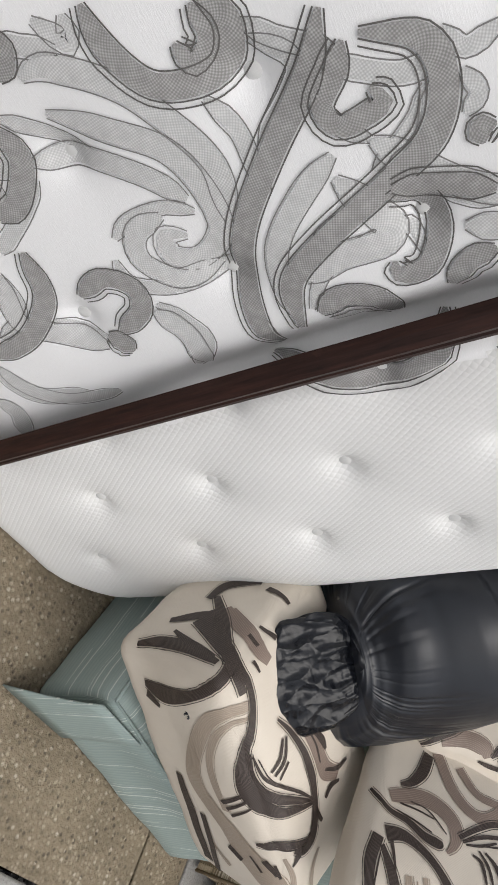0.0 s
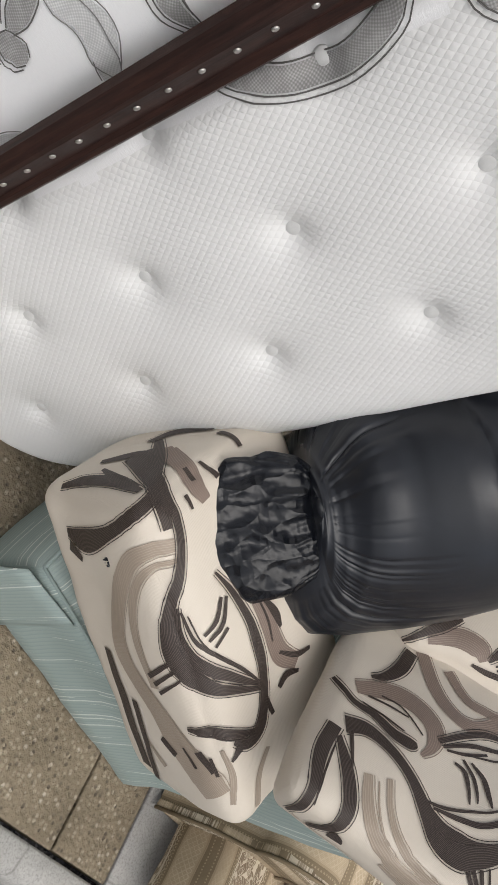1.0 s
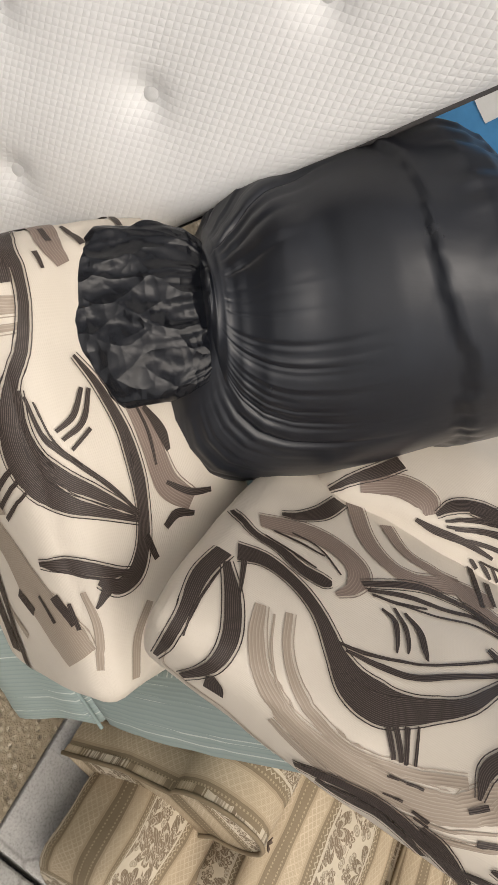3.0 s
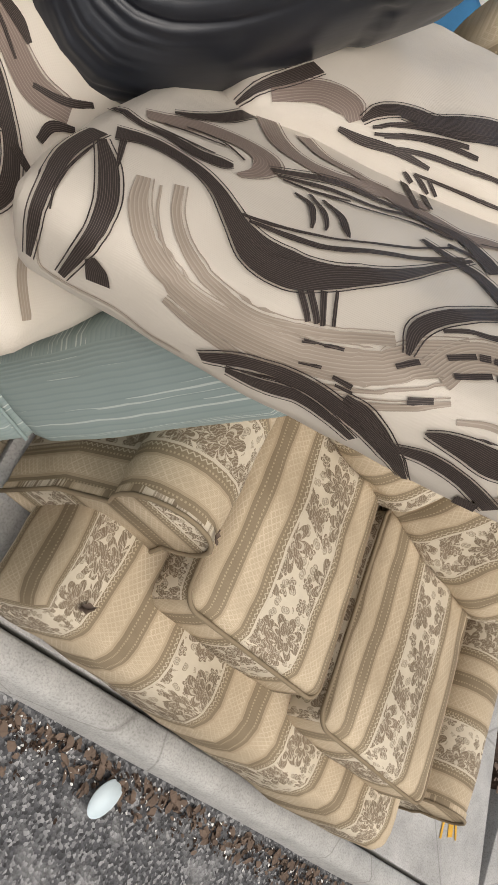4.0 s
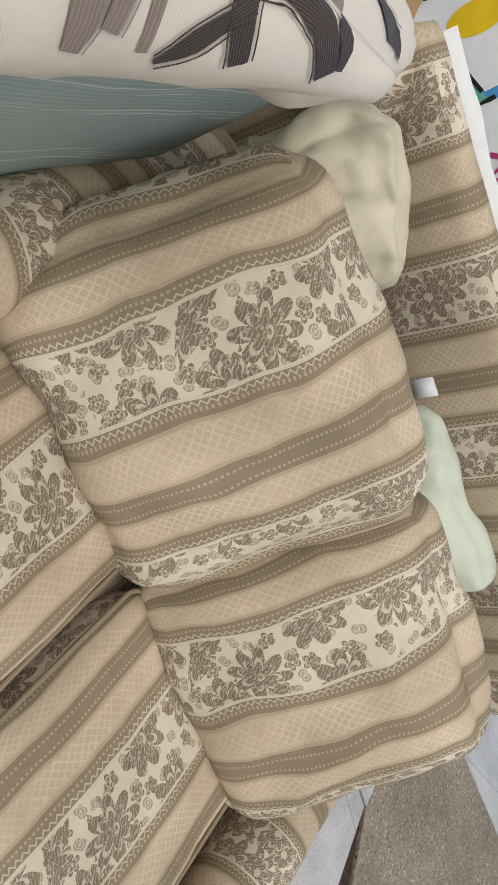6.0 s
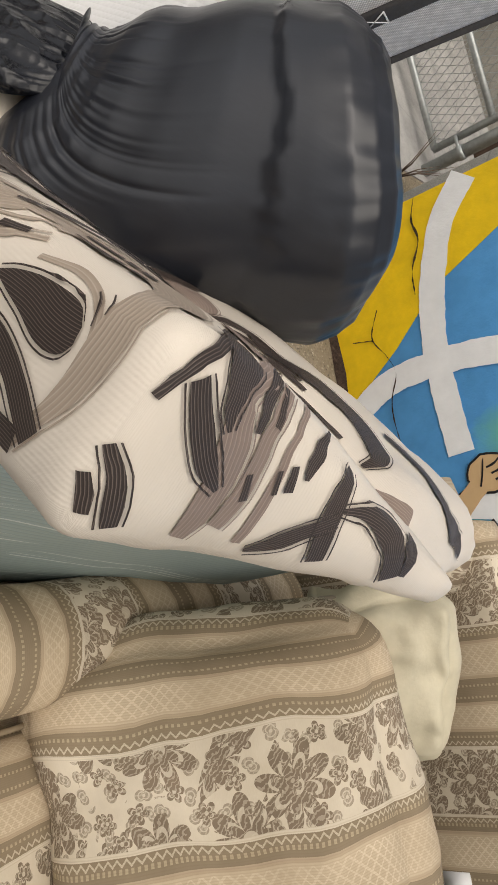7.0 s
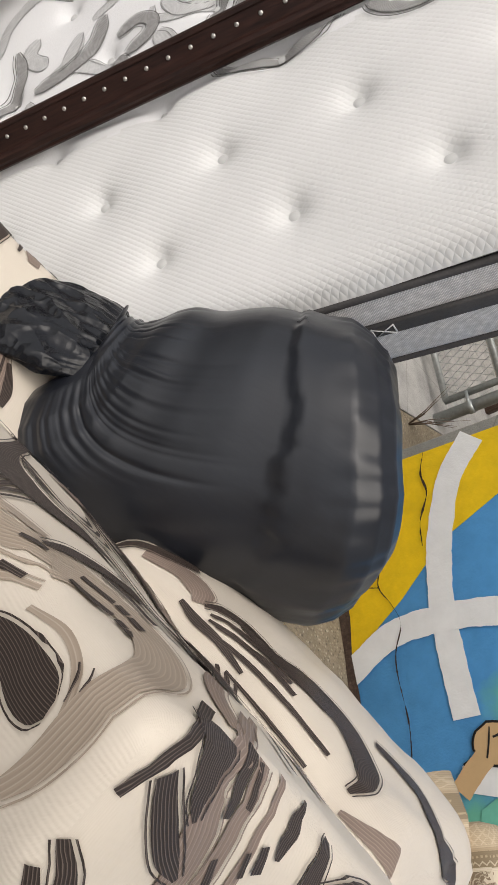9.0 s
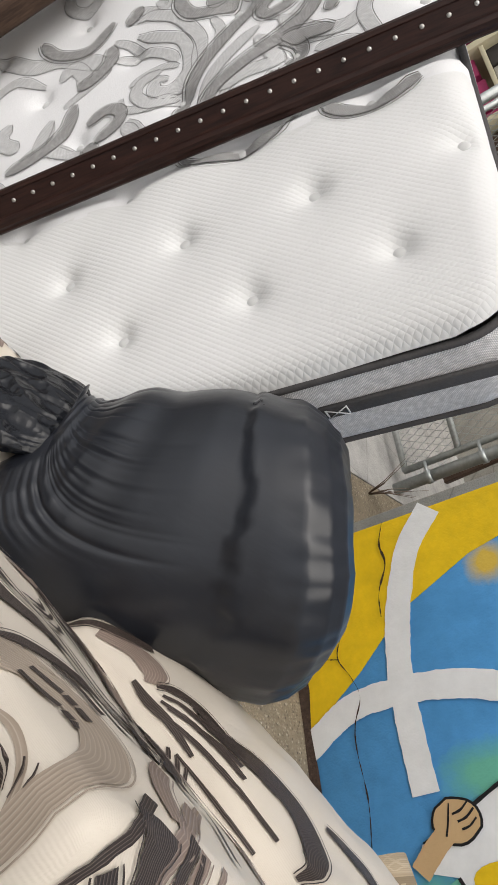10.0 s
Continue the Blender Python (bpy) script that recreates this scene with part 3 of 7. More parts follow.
# plan of the slabs: pebbled slabs by the chair, plain ones under the sofa, a tree pit beyond them
JOINT = 0.008
PIT = [(4.783, 0.30), (4.671, 0.811), (5.95, 0.732), (5.85, 0.25)]
SLABS = [
    ([(-4.0, 0.330), (0.2, 0.078), (0.2, 1.5), (-4.0, 1.5)], PAVING),
    ([(0.2, 0.078), (1.86, -0.022), (1.84, 1.45), (0.2, 1.5)], PAVING),
    ([(1.86, -0.022), (2.06, -0.034), (2.05, 1.44), (1.84, 1.45)], PAVING),
    ([(2.06, -0.034), (3.62, -0.127), (3.55, 1.42), (2.05, 1.44)], SLAB),
    ([(3.62, -0.127), (4.72, -0.193), (4.46, 1.24), (3.55, 1.42)], SLAB),
    ([(4.72, -0.193), (5.9, -0.264), (5.85, 0.25), (4.783, 0.30)], SLAB),
    ([(4.671, 0.811), (5.95, 0.732), (6.2, 1.9), (4.46, 1.9), (4.46, 1.24)], PAVING),
    ([(5.85, 0.25), (5.9, -0.264), (10.0, -0.510), (10.0, 1.9), (6.2, 1.9), (5.95, 0.732)], SLAB),
    ([(-4.0, 1.5), (0.2, 1.5), (0.2, 6.5), (-4.0, 6.5)], SLAB),
    ([(0.2, 1.5), (1.84, 1.45), (2.05, 1.44), (3.0, 1.43), (3.0, 2.75), (0.94, 2.75), (0.94, 6.5), (0.2, 6.5)], PAVING),
    ([(3.0, 1.43), (3.55, 1.42), (4.46, 1.24), (4.46, 1.9), (10.0, 1.9), (10.0, 2.75), (3.0, 2.75)], SLAB),
]
for outline, stone in SLABS:
    c = Vector((sum(p[0] for p in outline) / len(outline), sum(p[1] for p in outline) / len(outline)))
    inset = [Vector(p) + (c - Vector(p)).normalized() * JOINT for p in outline]
    bm = bmesh.new()
    prism(bm, inset, -0.12, 0.0, 0.005)
    part("paving_slab", bm, stone, pavement, smooth=False)
bm = bmesh.new()
box(bm, (-4.0, 0.4, -0.15), (10.0, 6.4, -0.015))
part("joint_filling", bm, SOIL, pavement, "dark earth in the open joints")

kerb = tagged(new("kerb"), "chipped grey concrete kerb stones beside the road", "kerb", kind="structure")
bm = bmesh.new()
N = 90
rows = []
for k in range(N + 1):
    x = -4 + 14 * k / N
    y = -0.045 - 0.06 * (x - 2.25)
    chip = 0.008 * noise.noise(Vector((x * 6, 0, 3)))
    prof = [(-0.006, -0.14), (-0.006, -0.006), (-0.014, 0.001), (-0.066 + chip, 0.0), (-0.082 + chip, -0.010), (-0.092 + chip, -0.04), (-0.115, -0.15)]
    rows.append([bm.verts.new((x, y + a, b + 0.004 * noise.noise(Vector((x * 9, a * 40, 1))))) for a, b in prof])
for a, b in zip(rows, rows[1:]):
    for j in range(len(a) - 1):
        bm.faces.new((a[j], b[j], b[j + 1], a[j + 1]))
bmesh.ops.recalc_face_normals(bm, faces=bm.faces[:])
part("kerb_stone", bm, KERB, kerb)

bm = bmesh.new()
prism(bm, PIT, -0.1, -0.03, 0.0)
tagged(part("tree_pit", bm, SOIL), "square tree pit filled with dark mulch", "soil", kind="structure")


# ---- the mattress that leans upright ----
MX = Vector((0.996, -0.062, -0.065))
MZ = Vector((0.075, 0.180, 0.981))
MATTRESS = Matrix.Translation((1.127, 0.781, 0.778)) @ Matrix((MX, MZ.cross(MX).normalized(), MZ)).transposed().to_4x4()
ML, MR, MB, MT = -1.82, 0.190, -0.79, 0.768
BUTTONS = [(0.0, -0.57 + 0.286 * k) for k in range(5)] + [(-0.20, -0.43 + 0.288 * k) for k in range(5)] + \
    [(-0.40, -0.57 + 0.286 * k) for k in range(5)] + [(-0.64, -0.43 + 0.288 * k) for k in range(5)] + \
    [(-0.88, -0.56 + 0.2875 * k) for k in range(5)] + [(-1.12, -0.43 + 0.288 * k) for k in range(5)] + [(-1.36, -0.57 + 0.286 * k) for k in range(5)]


def mattress_front(x, z):
    """Depth of the padded face: rolled rim, sag, quilting and button dimples (towards +y is inwards)."""
    d = min(x - ML, MR - x, z - MB, MT - z)
    y = 0.05 * (1 - math.sqrt(max(0.0, 1 - max(0.0, 1 - d / 0.07) ** 2)))
    y += 0.010 * noise.noise(Vector((x * 3.0, z * 3.0, 4.0))) - 0.012
    y += 0.008 * smoothstep(0.015, 0.0, abs(x + 0.395 + 0.012 * math.sin(z * 14)))
    y += 0.045 * smoothstep(0.075, 0.0, abs(x + 0.455 + 0.04 * z)) * smoothstep(-0.5, 0.3, z)
    for bx, bz in BUTTONS:
        q = (x - bx) ** 2 + (z - bz) ** 2
        if q < 0.02:
            y += 0.020 * math.exp(-q / 0.0007) + 0.010 * math.exp(-q / 0.0045)
    return y


def rounded(x, z, r=0.13):
    """Pulls the corners of the rectangle in to a radius."""
    r = 0.27 if z < 0 else r
    cx, cz = max(ML + r, min(MR - r, x)), max(MB + r, min(MT - r, z))
    if abs(x - cx) > 1e-6 and abs(z - cz) > 1e-6:
        dx, dz = (x - cx) / r, (z - cz) / r
        m = max(abs(dx), abs(dz)) / math.hypot(dx, dz)
        return cx + dx * m * r, cz + dz * m * r, max(abs(dx), abs(dz))
    return x, z, 0.0


mattress = thing("mattress", MATTRESS, "white pillow-top mattress with grey scrolls leaning upright on its side", "mattress")
bm = bmesh.new()
uvs = bm.loops.layers.uv.new("UVMap")
NX, NZ = 170, 128
front = []
for i in range(NX + 1):
    col = []
    for k in range(NZ + 1):
        fx, fz = i / NX, k / NZ
        x, z, corner = rounded(ML + (MR - ML) * fx, MB + (MT - MB) * fz)
        y = mattress_front(x, z)
        if corner:
            y = max(y, -0.024 + 0.05 * (1 - math.sqrt(max(0.0, 1 - max(0.0, 1 - (1 - corner) * (0.27 if z < 0 else 0.13) / 0.07) ** 2))))
        col.append(bm.verts.new((x, y, z)))
    front.append(col)
for i in range(NX):
    for k in range(NZ):
        q = (front[i][k], front[i + 1][k], front[i + 1][k + 1], front[i][k + 1])
        f = bm.faces.new(q)
        c = f.calc_center_median()
        f.material_index = 1 if c.x < -0.395 - 0.012 * math.sin(c.z * 14) else 0
        for loop in f.loops:
            loop[uvs].uv = (loop.vert.co.x, loop.vert.co.z)
face_tree = Draper(bm, (0, 0, 0), (1, 0, 0), (0, 0, 1))
rim = [front[i][0].co.copy() for i in range(NX)] + [front[NX][k].co.copy() for k in range(NZ)] + \
    [front[i][NZ].co.copy() for i in range(NX, 0, -1)] + [front[0][k].co.copy() for k in range(NZ, 0, -1)]
part("pillow_top", bm, (QUILT, DAMASK), mattress, "white quilted knit cover with woven centre")
bm = bmesh.new()
uvs = bm.loops.layers.uv.new("UVMap")
mid = Vector(((ML + MR) / 2, 0, (MB + MT) / 2))
run, loops_ = 0.0, []
for k, p in enumerate(rim):
    out = Vector((p.x - mid.x, 0, p.z - mid.z)).normalized()
    run += (p - rim[k - 1]).length if k else 0
    loops_.append(([bm.verts.new(Vector((p.x, y, p.z)) + out * o) for y, o in ((0.05, -0.004), (0.07, 0.006), (0.12, 0.014), (0.2, 0.014), (0.26, 0.008), (0.29, -0.004))], run))
for (a, ra), (b, rb) in zip(loops_, loops_[1:] + loops_[:1]):
    for j in range(5):
        f = bm.faces.new((a[j], a[j + 1], b[j + 1], b[j]))
        for loop in f.loops:
            loop[uvs].uv = (ra if loop.vert in a else rb, loop.vert.co.y)
bm.faces.new([l[0][5] for l in loops_])
bmesh.ops.recalc_face_normals(bm, faces=bm.faces[:])
part("side_border", bm, PANEL, mattress, "grey woven mesh border")
for y in (0.052, 0.285):
    bm = bmesh.new()
    tube(bm, [(p.x, y, p.z) for p in rim[::2]] + [(rim[0].x, y, rim[0].z)], 0.0085, 8, False)
    part("piping", bm, PIPING, mattress, "charcoal tape edge")
# carrying handle on the side that faces the sofa
bm = bmesh.new()
box(bm, (MR + 0.012, 0.118, 0.36), (MR + 0.022, 0.156, 0.70), 0.004)
handle = part("carrying_handle", bm, PIPING, mattress, "dark webbing handle stitched at its ends")
bm = bmesh.new()
for z in (0.375, 0.415):
    box(bm, (MR + 0.022, 0.122, z - 0.0015), (MR + 0.0235, 0.152, z + 0.0015))
tube(bm, [(MR + 0.0235, 0.122, 0.375), (MR + 0.0235, 0.152, 0.415)], 0.0012, 5)
tube(bm, [(MR + 0.0235, 0.152, 0.375), (MR + 0.0235, 0.122, 0.415)], 0.0012, 5)
part("stitching", bm, TAG, handle, "pale crossed stitching")
# tufting buttons
bm = bmesh.new()
bmesh.ops.create_uvsphere(bm, u_segments=14, v_segments=8, radius=0.0135, matrix=Matrix.Diagonal((1, 0.45, 1, 1)))
button_mesh = None
for bx, bz in BUTTONS:
    y = mattress_front(bx, bz) - 0.0015
    if button_mesh is None:
        ob = part("tufting_button", bm, make_plain("button_white_cloth", (0.62, 0.62, 0.61), 0.7, 0.06, 90, 0.15), mattress)
        button_mesh = ob.data
    else:
        ob = new("tufting_button", button_mesh)
        ob.parent = mattress
    ob.location = (bx, y, bz)

# ---- woven scrolls of the mattress's centre: raised grey bands with stitched outlines ----
laid_scrolls = []


def scroll(material, width, *points):
    """Each scroll is woven a little over those before it, the dark ones over all pale ones."""
    bm = bmesh.new()
    laid_scrolls.append(width)
    lift = (0.0030 if material is SCROLL else 0.0006) + 0.00006 * (len(laid_scrolls) % 36)
    face_tree.band(bm, points, lambda t: width * (0.08 + 0.92 * (smoothstep(-0.02, 0.16, t) * smoothstep(1.02, 0.86, t)) ** 0.6), lift, 0.0, 4)
    ob = part("scroll", bm, material, mattress)
    line = curve2(points, 0.02)
    bm = bmesh.new()
    for side, gap in ((-1, 0.003), (1, 0.003), (-1, 0.011)) if material is SCROLL else ((-1, 0.003), (1, 0.003)):
        edge = []
        for k, p in enumerate(line):
            d = line[min(k + 1, len(line) - 1)] - line[max(k - 1, 0)]
            if d.length > 1e-6:
                d.normalize()
                t = k / (len(line) - 1)
                w = width * (0.08 + 0.92 * (smoothstep(-0.02, 0.16, t) * smoothstep(1.02, 0.86, t)) ** 0.6)
                edge.append((p.x - d.y * side * (w / 2 + gap), p.y + d.x * side * (w / 2 + gap)))
        if len(edge) > 2:
            face_tree.band(bm, edge, 0.0021 if material is SCROLL else 0.0018, lift + 0.0002, 0.0, 1, 0.012)
    part("stitched_outline", bm, STITCH if material is SCROLL else STITCH_PALE, ob)


scroll(SCROLL_PALE, 0.024, (-1.04, 0.03), (-1.02, 0.06), (-1.00, 0.10))
scroll(SCROLL_PALE, 0.022, (-0.94, 0.32), (-0.91, 0.35), (-0.89, 0.38), (-0.87, 0.41))
scroll(SCROLL_PALE, 0.023, (-0.86, 0.40), (-0.84, 0.43), (-0.82, 0.47), (-0.82, 0.51))
scroll(SCROLL_PALE, 0.018, (-0.82, 0.36), (-0.79, 0.38), (-0.76, 0.41))
scroll(SCROLL_PALE, 0.023, (-0.67, 0.46), (-0.65, 0.49), (-0.63, 0.53))
scroll(SCROLL_PALE, 0.018, (-0.85, 0.52), (-0.82, 0.54), (-0.83, 0.58))
scroll(SCROLL_PALE, 0.024, (-0.87, -0.05), (-0.83, -0.11), (-0.79, -0.19))
scroll(SCROLL_PALE, 0.027, (-0.63, 0.01), (-0.58, 0.04), (-0.54, 0.05), (-0.49, -0.00))
scroll(SCROLL_PALE, 0.028, (-0.60, -0.37), (-0.54, -0.34), (-0.49, -0.27), (-0.48, -0.17))
scroll(SCROLL_PALE, 0.034, (-0.53, -0.43), (-0.49, -0.41), (-0.43, -0.44))
scroll(SCROLL_PALE, 0.020, (-0.65, -0.19), (-0.62, -0.16), (-0.59, -0.11))
scroll(SCROLL_PALE, 0.020, (-0.62, 0.17), (-0.57, 0.15), (-0.51, 0.16))
scroll(SCROLL_PALE, 0.020, (-0.88, 0.24), (-0.83, 0.26), (-0.79, 0.26), (-0.74, 0.26))
scroll(SCROLL_PALE, 0.016, (-0.80, 0.49), (-0.77, 0.47), (-0.74, 0.43), (-0.72, 0.40))
scroll(SCROLL_PALE, 0.015, (-0.55, 0.24), (-0.60, 0.28), (-0.63, 0.35), (-0.63, 0.41), (-0.59, 0.42))
scroll(SCROLL_PALE, 0.017, (-0.80, 0.53), (-0.77, 0.54), (-0.75, 0.52))
scroll(SCROLL_PALE, 0.021, (-0.72, -0.01), (-0.68, -0.01), (-0.65, 0.05), (-0.65, 0.13), (-0.66, 0.17))
scroll(SCROLL_PALE, 0.016, (-0.76, -0.22), (-0.69, -0.23), (-0.65, -0.31))
scroll(SCROLL_PALE, 0.022, (-0.52, 0.26), (-0.53, 0.31), (-0.50, 0.33))
scroll(SCROLL_PALE, 0.019, (-0.96, -0.04), (-0.92, 0.01), (-0.88, 0.04), (-0.85, 0.06))
scroll(SCROLL_PALE, 0.017, (-0.75, 0.01), (-0.77, 0.05), (-0.77, 0.11), (-0.75, 0.15))
scroll(SCROLL_PALE, 0.038, (-0.73, 0.35), (-0.63, 0.39), (-0.62, 0.31), (-0.60, 0.25))
scroll(SCROLL_PALE, 0.036, (-0.76, 0.41), (-0.67, 0.49), (-0.64, 0.56), (-0.67, 0.60))
scroll(SCROLL_PALE, 0.050, (-1.15, -0.45), (-1.02, -0.31), (-0.99, -0.20), (-0.88, -0.05))
scroll(SCROLL_PALE, 0.041, (-0.91, -0.21), (-0.94, -0.17), (-0.88, -0.13), (-0.85, -0.15))
scroll(SCROLL_PALE, 0.041, (-0.82, -0.36), (-0.76, -0.38), (-0.70, -0.32))
scroll(SCROLL_PALE, 0.033, (-0.61, 0.48), (-0.58, 0.56), (-0.52, 0.60))
scroll(SCROLL_PALE, 0.033, (-0.94, 0.03), (-0.89, 0.10), (-0.84, 0.16), (-0.77, 0.18), (-0.71, 0.17), (-0.68, 0.12), (-0.70, 0.08), (-0.73, 0.09), (-0.72, 0.12))
scroll(SCROLL_PALE, 0.030, (-0.66, 0.14), (-0.66, 0.07), (-0.71, 0.03), (-0.75, 0.05), (-0.76, 0.10))
scroll(SCROLL_PALE, 0.033, (-0.99, 0.03), (-0.99, 0.07), (-0.94, 0.14), (-0.88, 0.18), (-0.80, 0.21), (-0.72, 0.19))
scroll(SCROLL_PALE, 0.029, (-0.76, 0.36), (-0.73, 0.31), (-0.68, 0.25), (-0.63, 0.22), (-0.55, 0.21))
scroll(SCROLL_PALE, 0.029, (-0.89, -0.04), (-0.87, 0.04), (-0.82, 0.11), (-0.77, 0.15))
scroll(SCROLL_PALE, 0.022, (-0.80, 0.50), (-0.74, 0.47), (-0.71, 0.41))
scroll(SCROLL_PALE, 0.035, (-0.76, -0.22), (-0.67, -0.25), (-0.63, -0.20), (-0.58, -0.12))
scroll(SCROLL_PALE, 0.033, (-0.62, 0.00), (-0.56, 0.03), (-0.49, 0.02))
scroll(SCROLL_PALE, 0.022, (-0.92, 0.32), (-0.87, 0.36), (-0.80, 0.28))
scroll(SCROLL_PALE, 0.037, (-0.59, -0.38), (-0.52, -0.33), (-0.49, -0.22))
scroll(SCROLL_PALE, 0.023, (-0.67, 0.36), (-0.66, 0.31), (-0.61, 0.27))
scroll(SCROLL_PALE, 0.024, (-1.04, 0.09), (-1.00, 0.12), (-1.03, 0.13))
scroll(SCROLL, 0.032, (-0.92, 0.41), (-0.86, 0.37), (-0.79, 0.29), (-0.71, 0.21), (-0.64, 0.17), (-0.55, 0.15), (-0.49, 0.16))
scroll(SCROLL, 0.032, (-1.03, 0.16), (-0.98, 0.16), (-0.92, 0.19), (-0.90, 0.25), (-0.91, 0.29), (-0.95, 0.31), (-0.99, 0.29))
scroll(SCROLL, 0.022, (-0.98, 0.28), (-0.94, 0.28), (-0.92, 0.25), (-0.95, 0.24))
scroll(SCROLL, 0.026, (-0.88, 0.42), (-0.85, 0.40), (-0.82, 0.37), (-0.79, 0.38), (-0.79, 0.41), (-0.80, 0.44), (-0.82, 0.43))
scroll(SCROLL, 0.032, (-0.88, 0.44), (-0.85, 0.50), (-0.80, 0.51), (-0.74, 0.48), (-0.70, 0.41), (-0.65, 0.30), (-0.60, 0.23), (-0.52, 0.21))
scroll(SCROLL, 0.034, (-0.54, 0.25), (-0.56, 0.29), (-0.54, 0.34), (-0.49, 0.35))
scroll(SCROLL, 0.029, (-0.68, 0.40), (-0.67, 0.44), (-0.62, 0.45), (-0.57, 0.42), (-0.57, 0.38), (-0.59, 0.38))
scroll(SCROLL, 0.029, (-0.53, 0.44), (-0.56, 0.47), (-0.57, 0.51))
scroll(SCROLL, 0.034, (-0.95, -0.05), (-0.90, -0.05), (-0.85, -0.10), (-0.84, -0.15))
scroll(SCROLL, 0.034, (-0.78, -0.15), (-0.70, -0.17), (-0.64, -0.25), (-0.62, -0.35))
scroll(SCROLL, 0.029, (-1.05, 0.04), (-1.02, 0.03), (-1.00, -0.00))
scroll(SCROLL, 0.035, (-0.60, -0.11), (-0.58, -0.09), (-0.56, -0.08))
scroll(SCROLL, 0.032, (-0.68, -0.11), (-0.70, -0.05), (-0.67, -0.01), (-0.63, -0.02), (-0.60, -0.08))
scroll(SCROLL, 0.030, (-0.65, 0.53), (-0.67, 0.48), (-0.69, 0.41))
scroll(SCROLL, 0.025, (-0.71, 0.53), (-0.73, 0.53), (-0.73, 0.55))
# scrolls of the far half, and the scallops along the centre panel's border
for k in range(6):
    cx, cz = -1.22 - 0.17 * (k % 2), -0.60 + 0.24 * k
    scroll(SCROLL if k % 2 else SCROLL_PALE, 0.032, *spiral(cx, cz, 0.12, 0.025, 40 * k, 40 * k + 400, 14))
scroll(SCROLL, 0.030, (-0.47, 0.13), (-0.425, 0.18), (-0.395, 0.25), (-0.39, 0.32), (-0.42, 0.39), (-0.47, 0.41))

scroll(SCROLL, 0.034, (-0.42, 0.48), (-0.375, 0.53), (-0.37, 0.60), (-0.40, 0.68))
scroll(SCROLL, 0.030, (-0.80, -0.42), (-0.70, -0.40), (-0.62, -0.46), (-0.60, -0.56), (-0.66, -0.62))
scroll(SCROLL_PALE, 0.030, (-0.92, -0.26), (-0.98, -0.36), (-0.92, -0.46), (-0.82, -0.50), (-0.76, -0.60))
scroll(SCROLL, 0.032, (-1.10, -0.28), (-1.02, -0.22), (-0.98, -0.12), (-1.04, -0.04))
scroll(SCROLL, 0.032, (-0.80, 0.60), (-0.90, 0.63), (-1.00, 0.58), (-1.05, 0.47), (-0.99, 0.41))
scroll(SCROLL_PALE, 0.03, (-0.55, 0.62), (-0.66, 0.60), (-0.74, 0.64))
scroll(SCROLL_PALE, 0.028, (-1.12, 0.36), (-1.04, 0.36), (-1.02, 0.44), (-1.10, 0.48))

# ---- boards that stand in front of the mattress ----
def lean(h0, r0, off0, h1, r1, off1, twist):
    """A pose whose z runs from one place on the mattress's face to another."""
    a, b = MATTRESS @ Vector((h0, -off0, r0)), MATTRESS @ Vector((h1, -off1, r1))
    z = (b - a).normalized()
    y = (MATTRESS.to_3x3() @ Vector((0, 1, 0)))
    y = (y - z * y.dot(z)).normalized()
    return Matrix.Translation(a) @ Matrix((y.cross(z), y, z)).transposed().to_4x4() @ pose(0, 0, 0, 0, 0, twist), (b - a).length


m, length = lean(-0.415, -0.785, 0.062, -0.490, 0.98, 0.016, 50)
rail = thing("bed_rail", m, "dark mahogany bed rail with steel studs leaning on a mattress", "bed rail")
bm = bmesh.new()
prof = [(0.74 * a - 0.006, b) for a, b in [(-0.062, 0.010), (-0.062, -0.004), (-0.056, -0.012), (-0.044, -0.014), (-0.040, -0.010), (0.016, -0.010), (0.022, -0.016), (0.034, -0.019), (0.046, -0.016),
        (0.052, -0.009), (0.060, -0.008), (0.062, -0.002), (0.062, 0.026), (-0.055, 0.026)]]
rows = []
for k in range(31):
    z = length * k / 30
    rows.append([bm.verts.new((a, b + 0.0008 * noise.noise(Vector((a * 60, z * 5, 0))), z)) for a, b in prof])
for a, b in zip(rows, rows[1:]):
    for j in range(len(prof)):
        bm.faces.new((a[j], a[(j + 1) % len(prof)], b[(j + 1) % len(prof)], b[j]))
bm.faces.new(rows[0])
bm.faces.new(rows[-1])
bmesh.ops.recalc_face_normals(bm, faces=bm.faces[:])
part("rail_board", bm, DARK_WOOD, rail, smooth=False)
stud_mesh = None
k = 0
while 0.10 + 0.0535 * k < length - 0.03:
    if stud_mesh is None:
        bm = bmesh.new()
        bmesh.ops.create_uvsphere(bm, u_segments=10, v_segments=6, radius=0.0052, matrix=Matrix.Diagonal((1, 0.5, 1, 1)))
        ob = part("stud", bm, STEEL, rail)
        stud_mesh = ob.data
    else:
        ob = new("stud", stud_mesh)
        ob.parent = rail
    ob.location = (-0.019, -0.0105, 0.10 + 0.0535 * k)
    k += 1

m, length = lean(-0.90, -0.785, 0.16, -1.60, 1.0, 0.05, 0)
plank = thing("bed_headboard_post", m, "worn brown timber post leaning on the mattress", "post")
bm = bmesh.new()
box(bm, (-0.26, -0.045, 0), (0.02, 0.035, length), 0.02, 3)
part("post_timber", bm, OLD_WOOD, plank)
bm = bmesh.new()
tube(bm, [(-0.06, -0.044, 0.62), (-0.055, -0.062, 0.625)], [0.007, 0.002], 6)
part("bent_nail", bm, STEEL, plank, "bent steel nail")


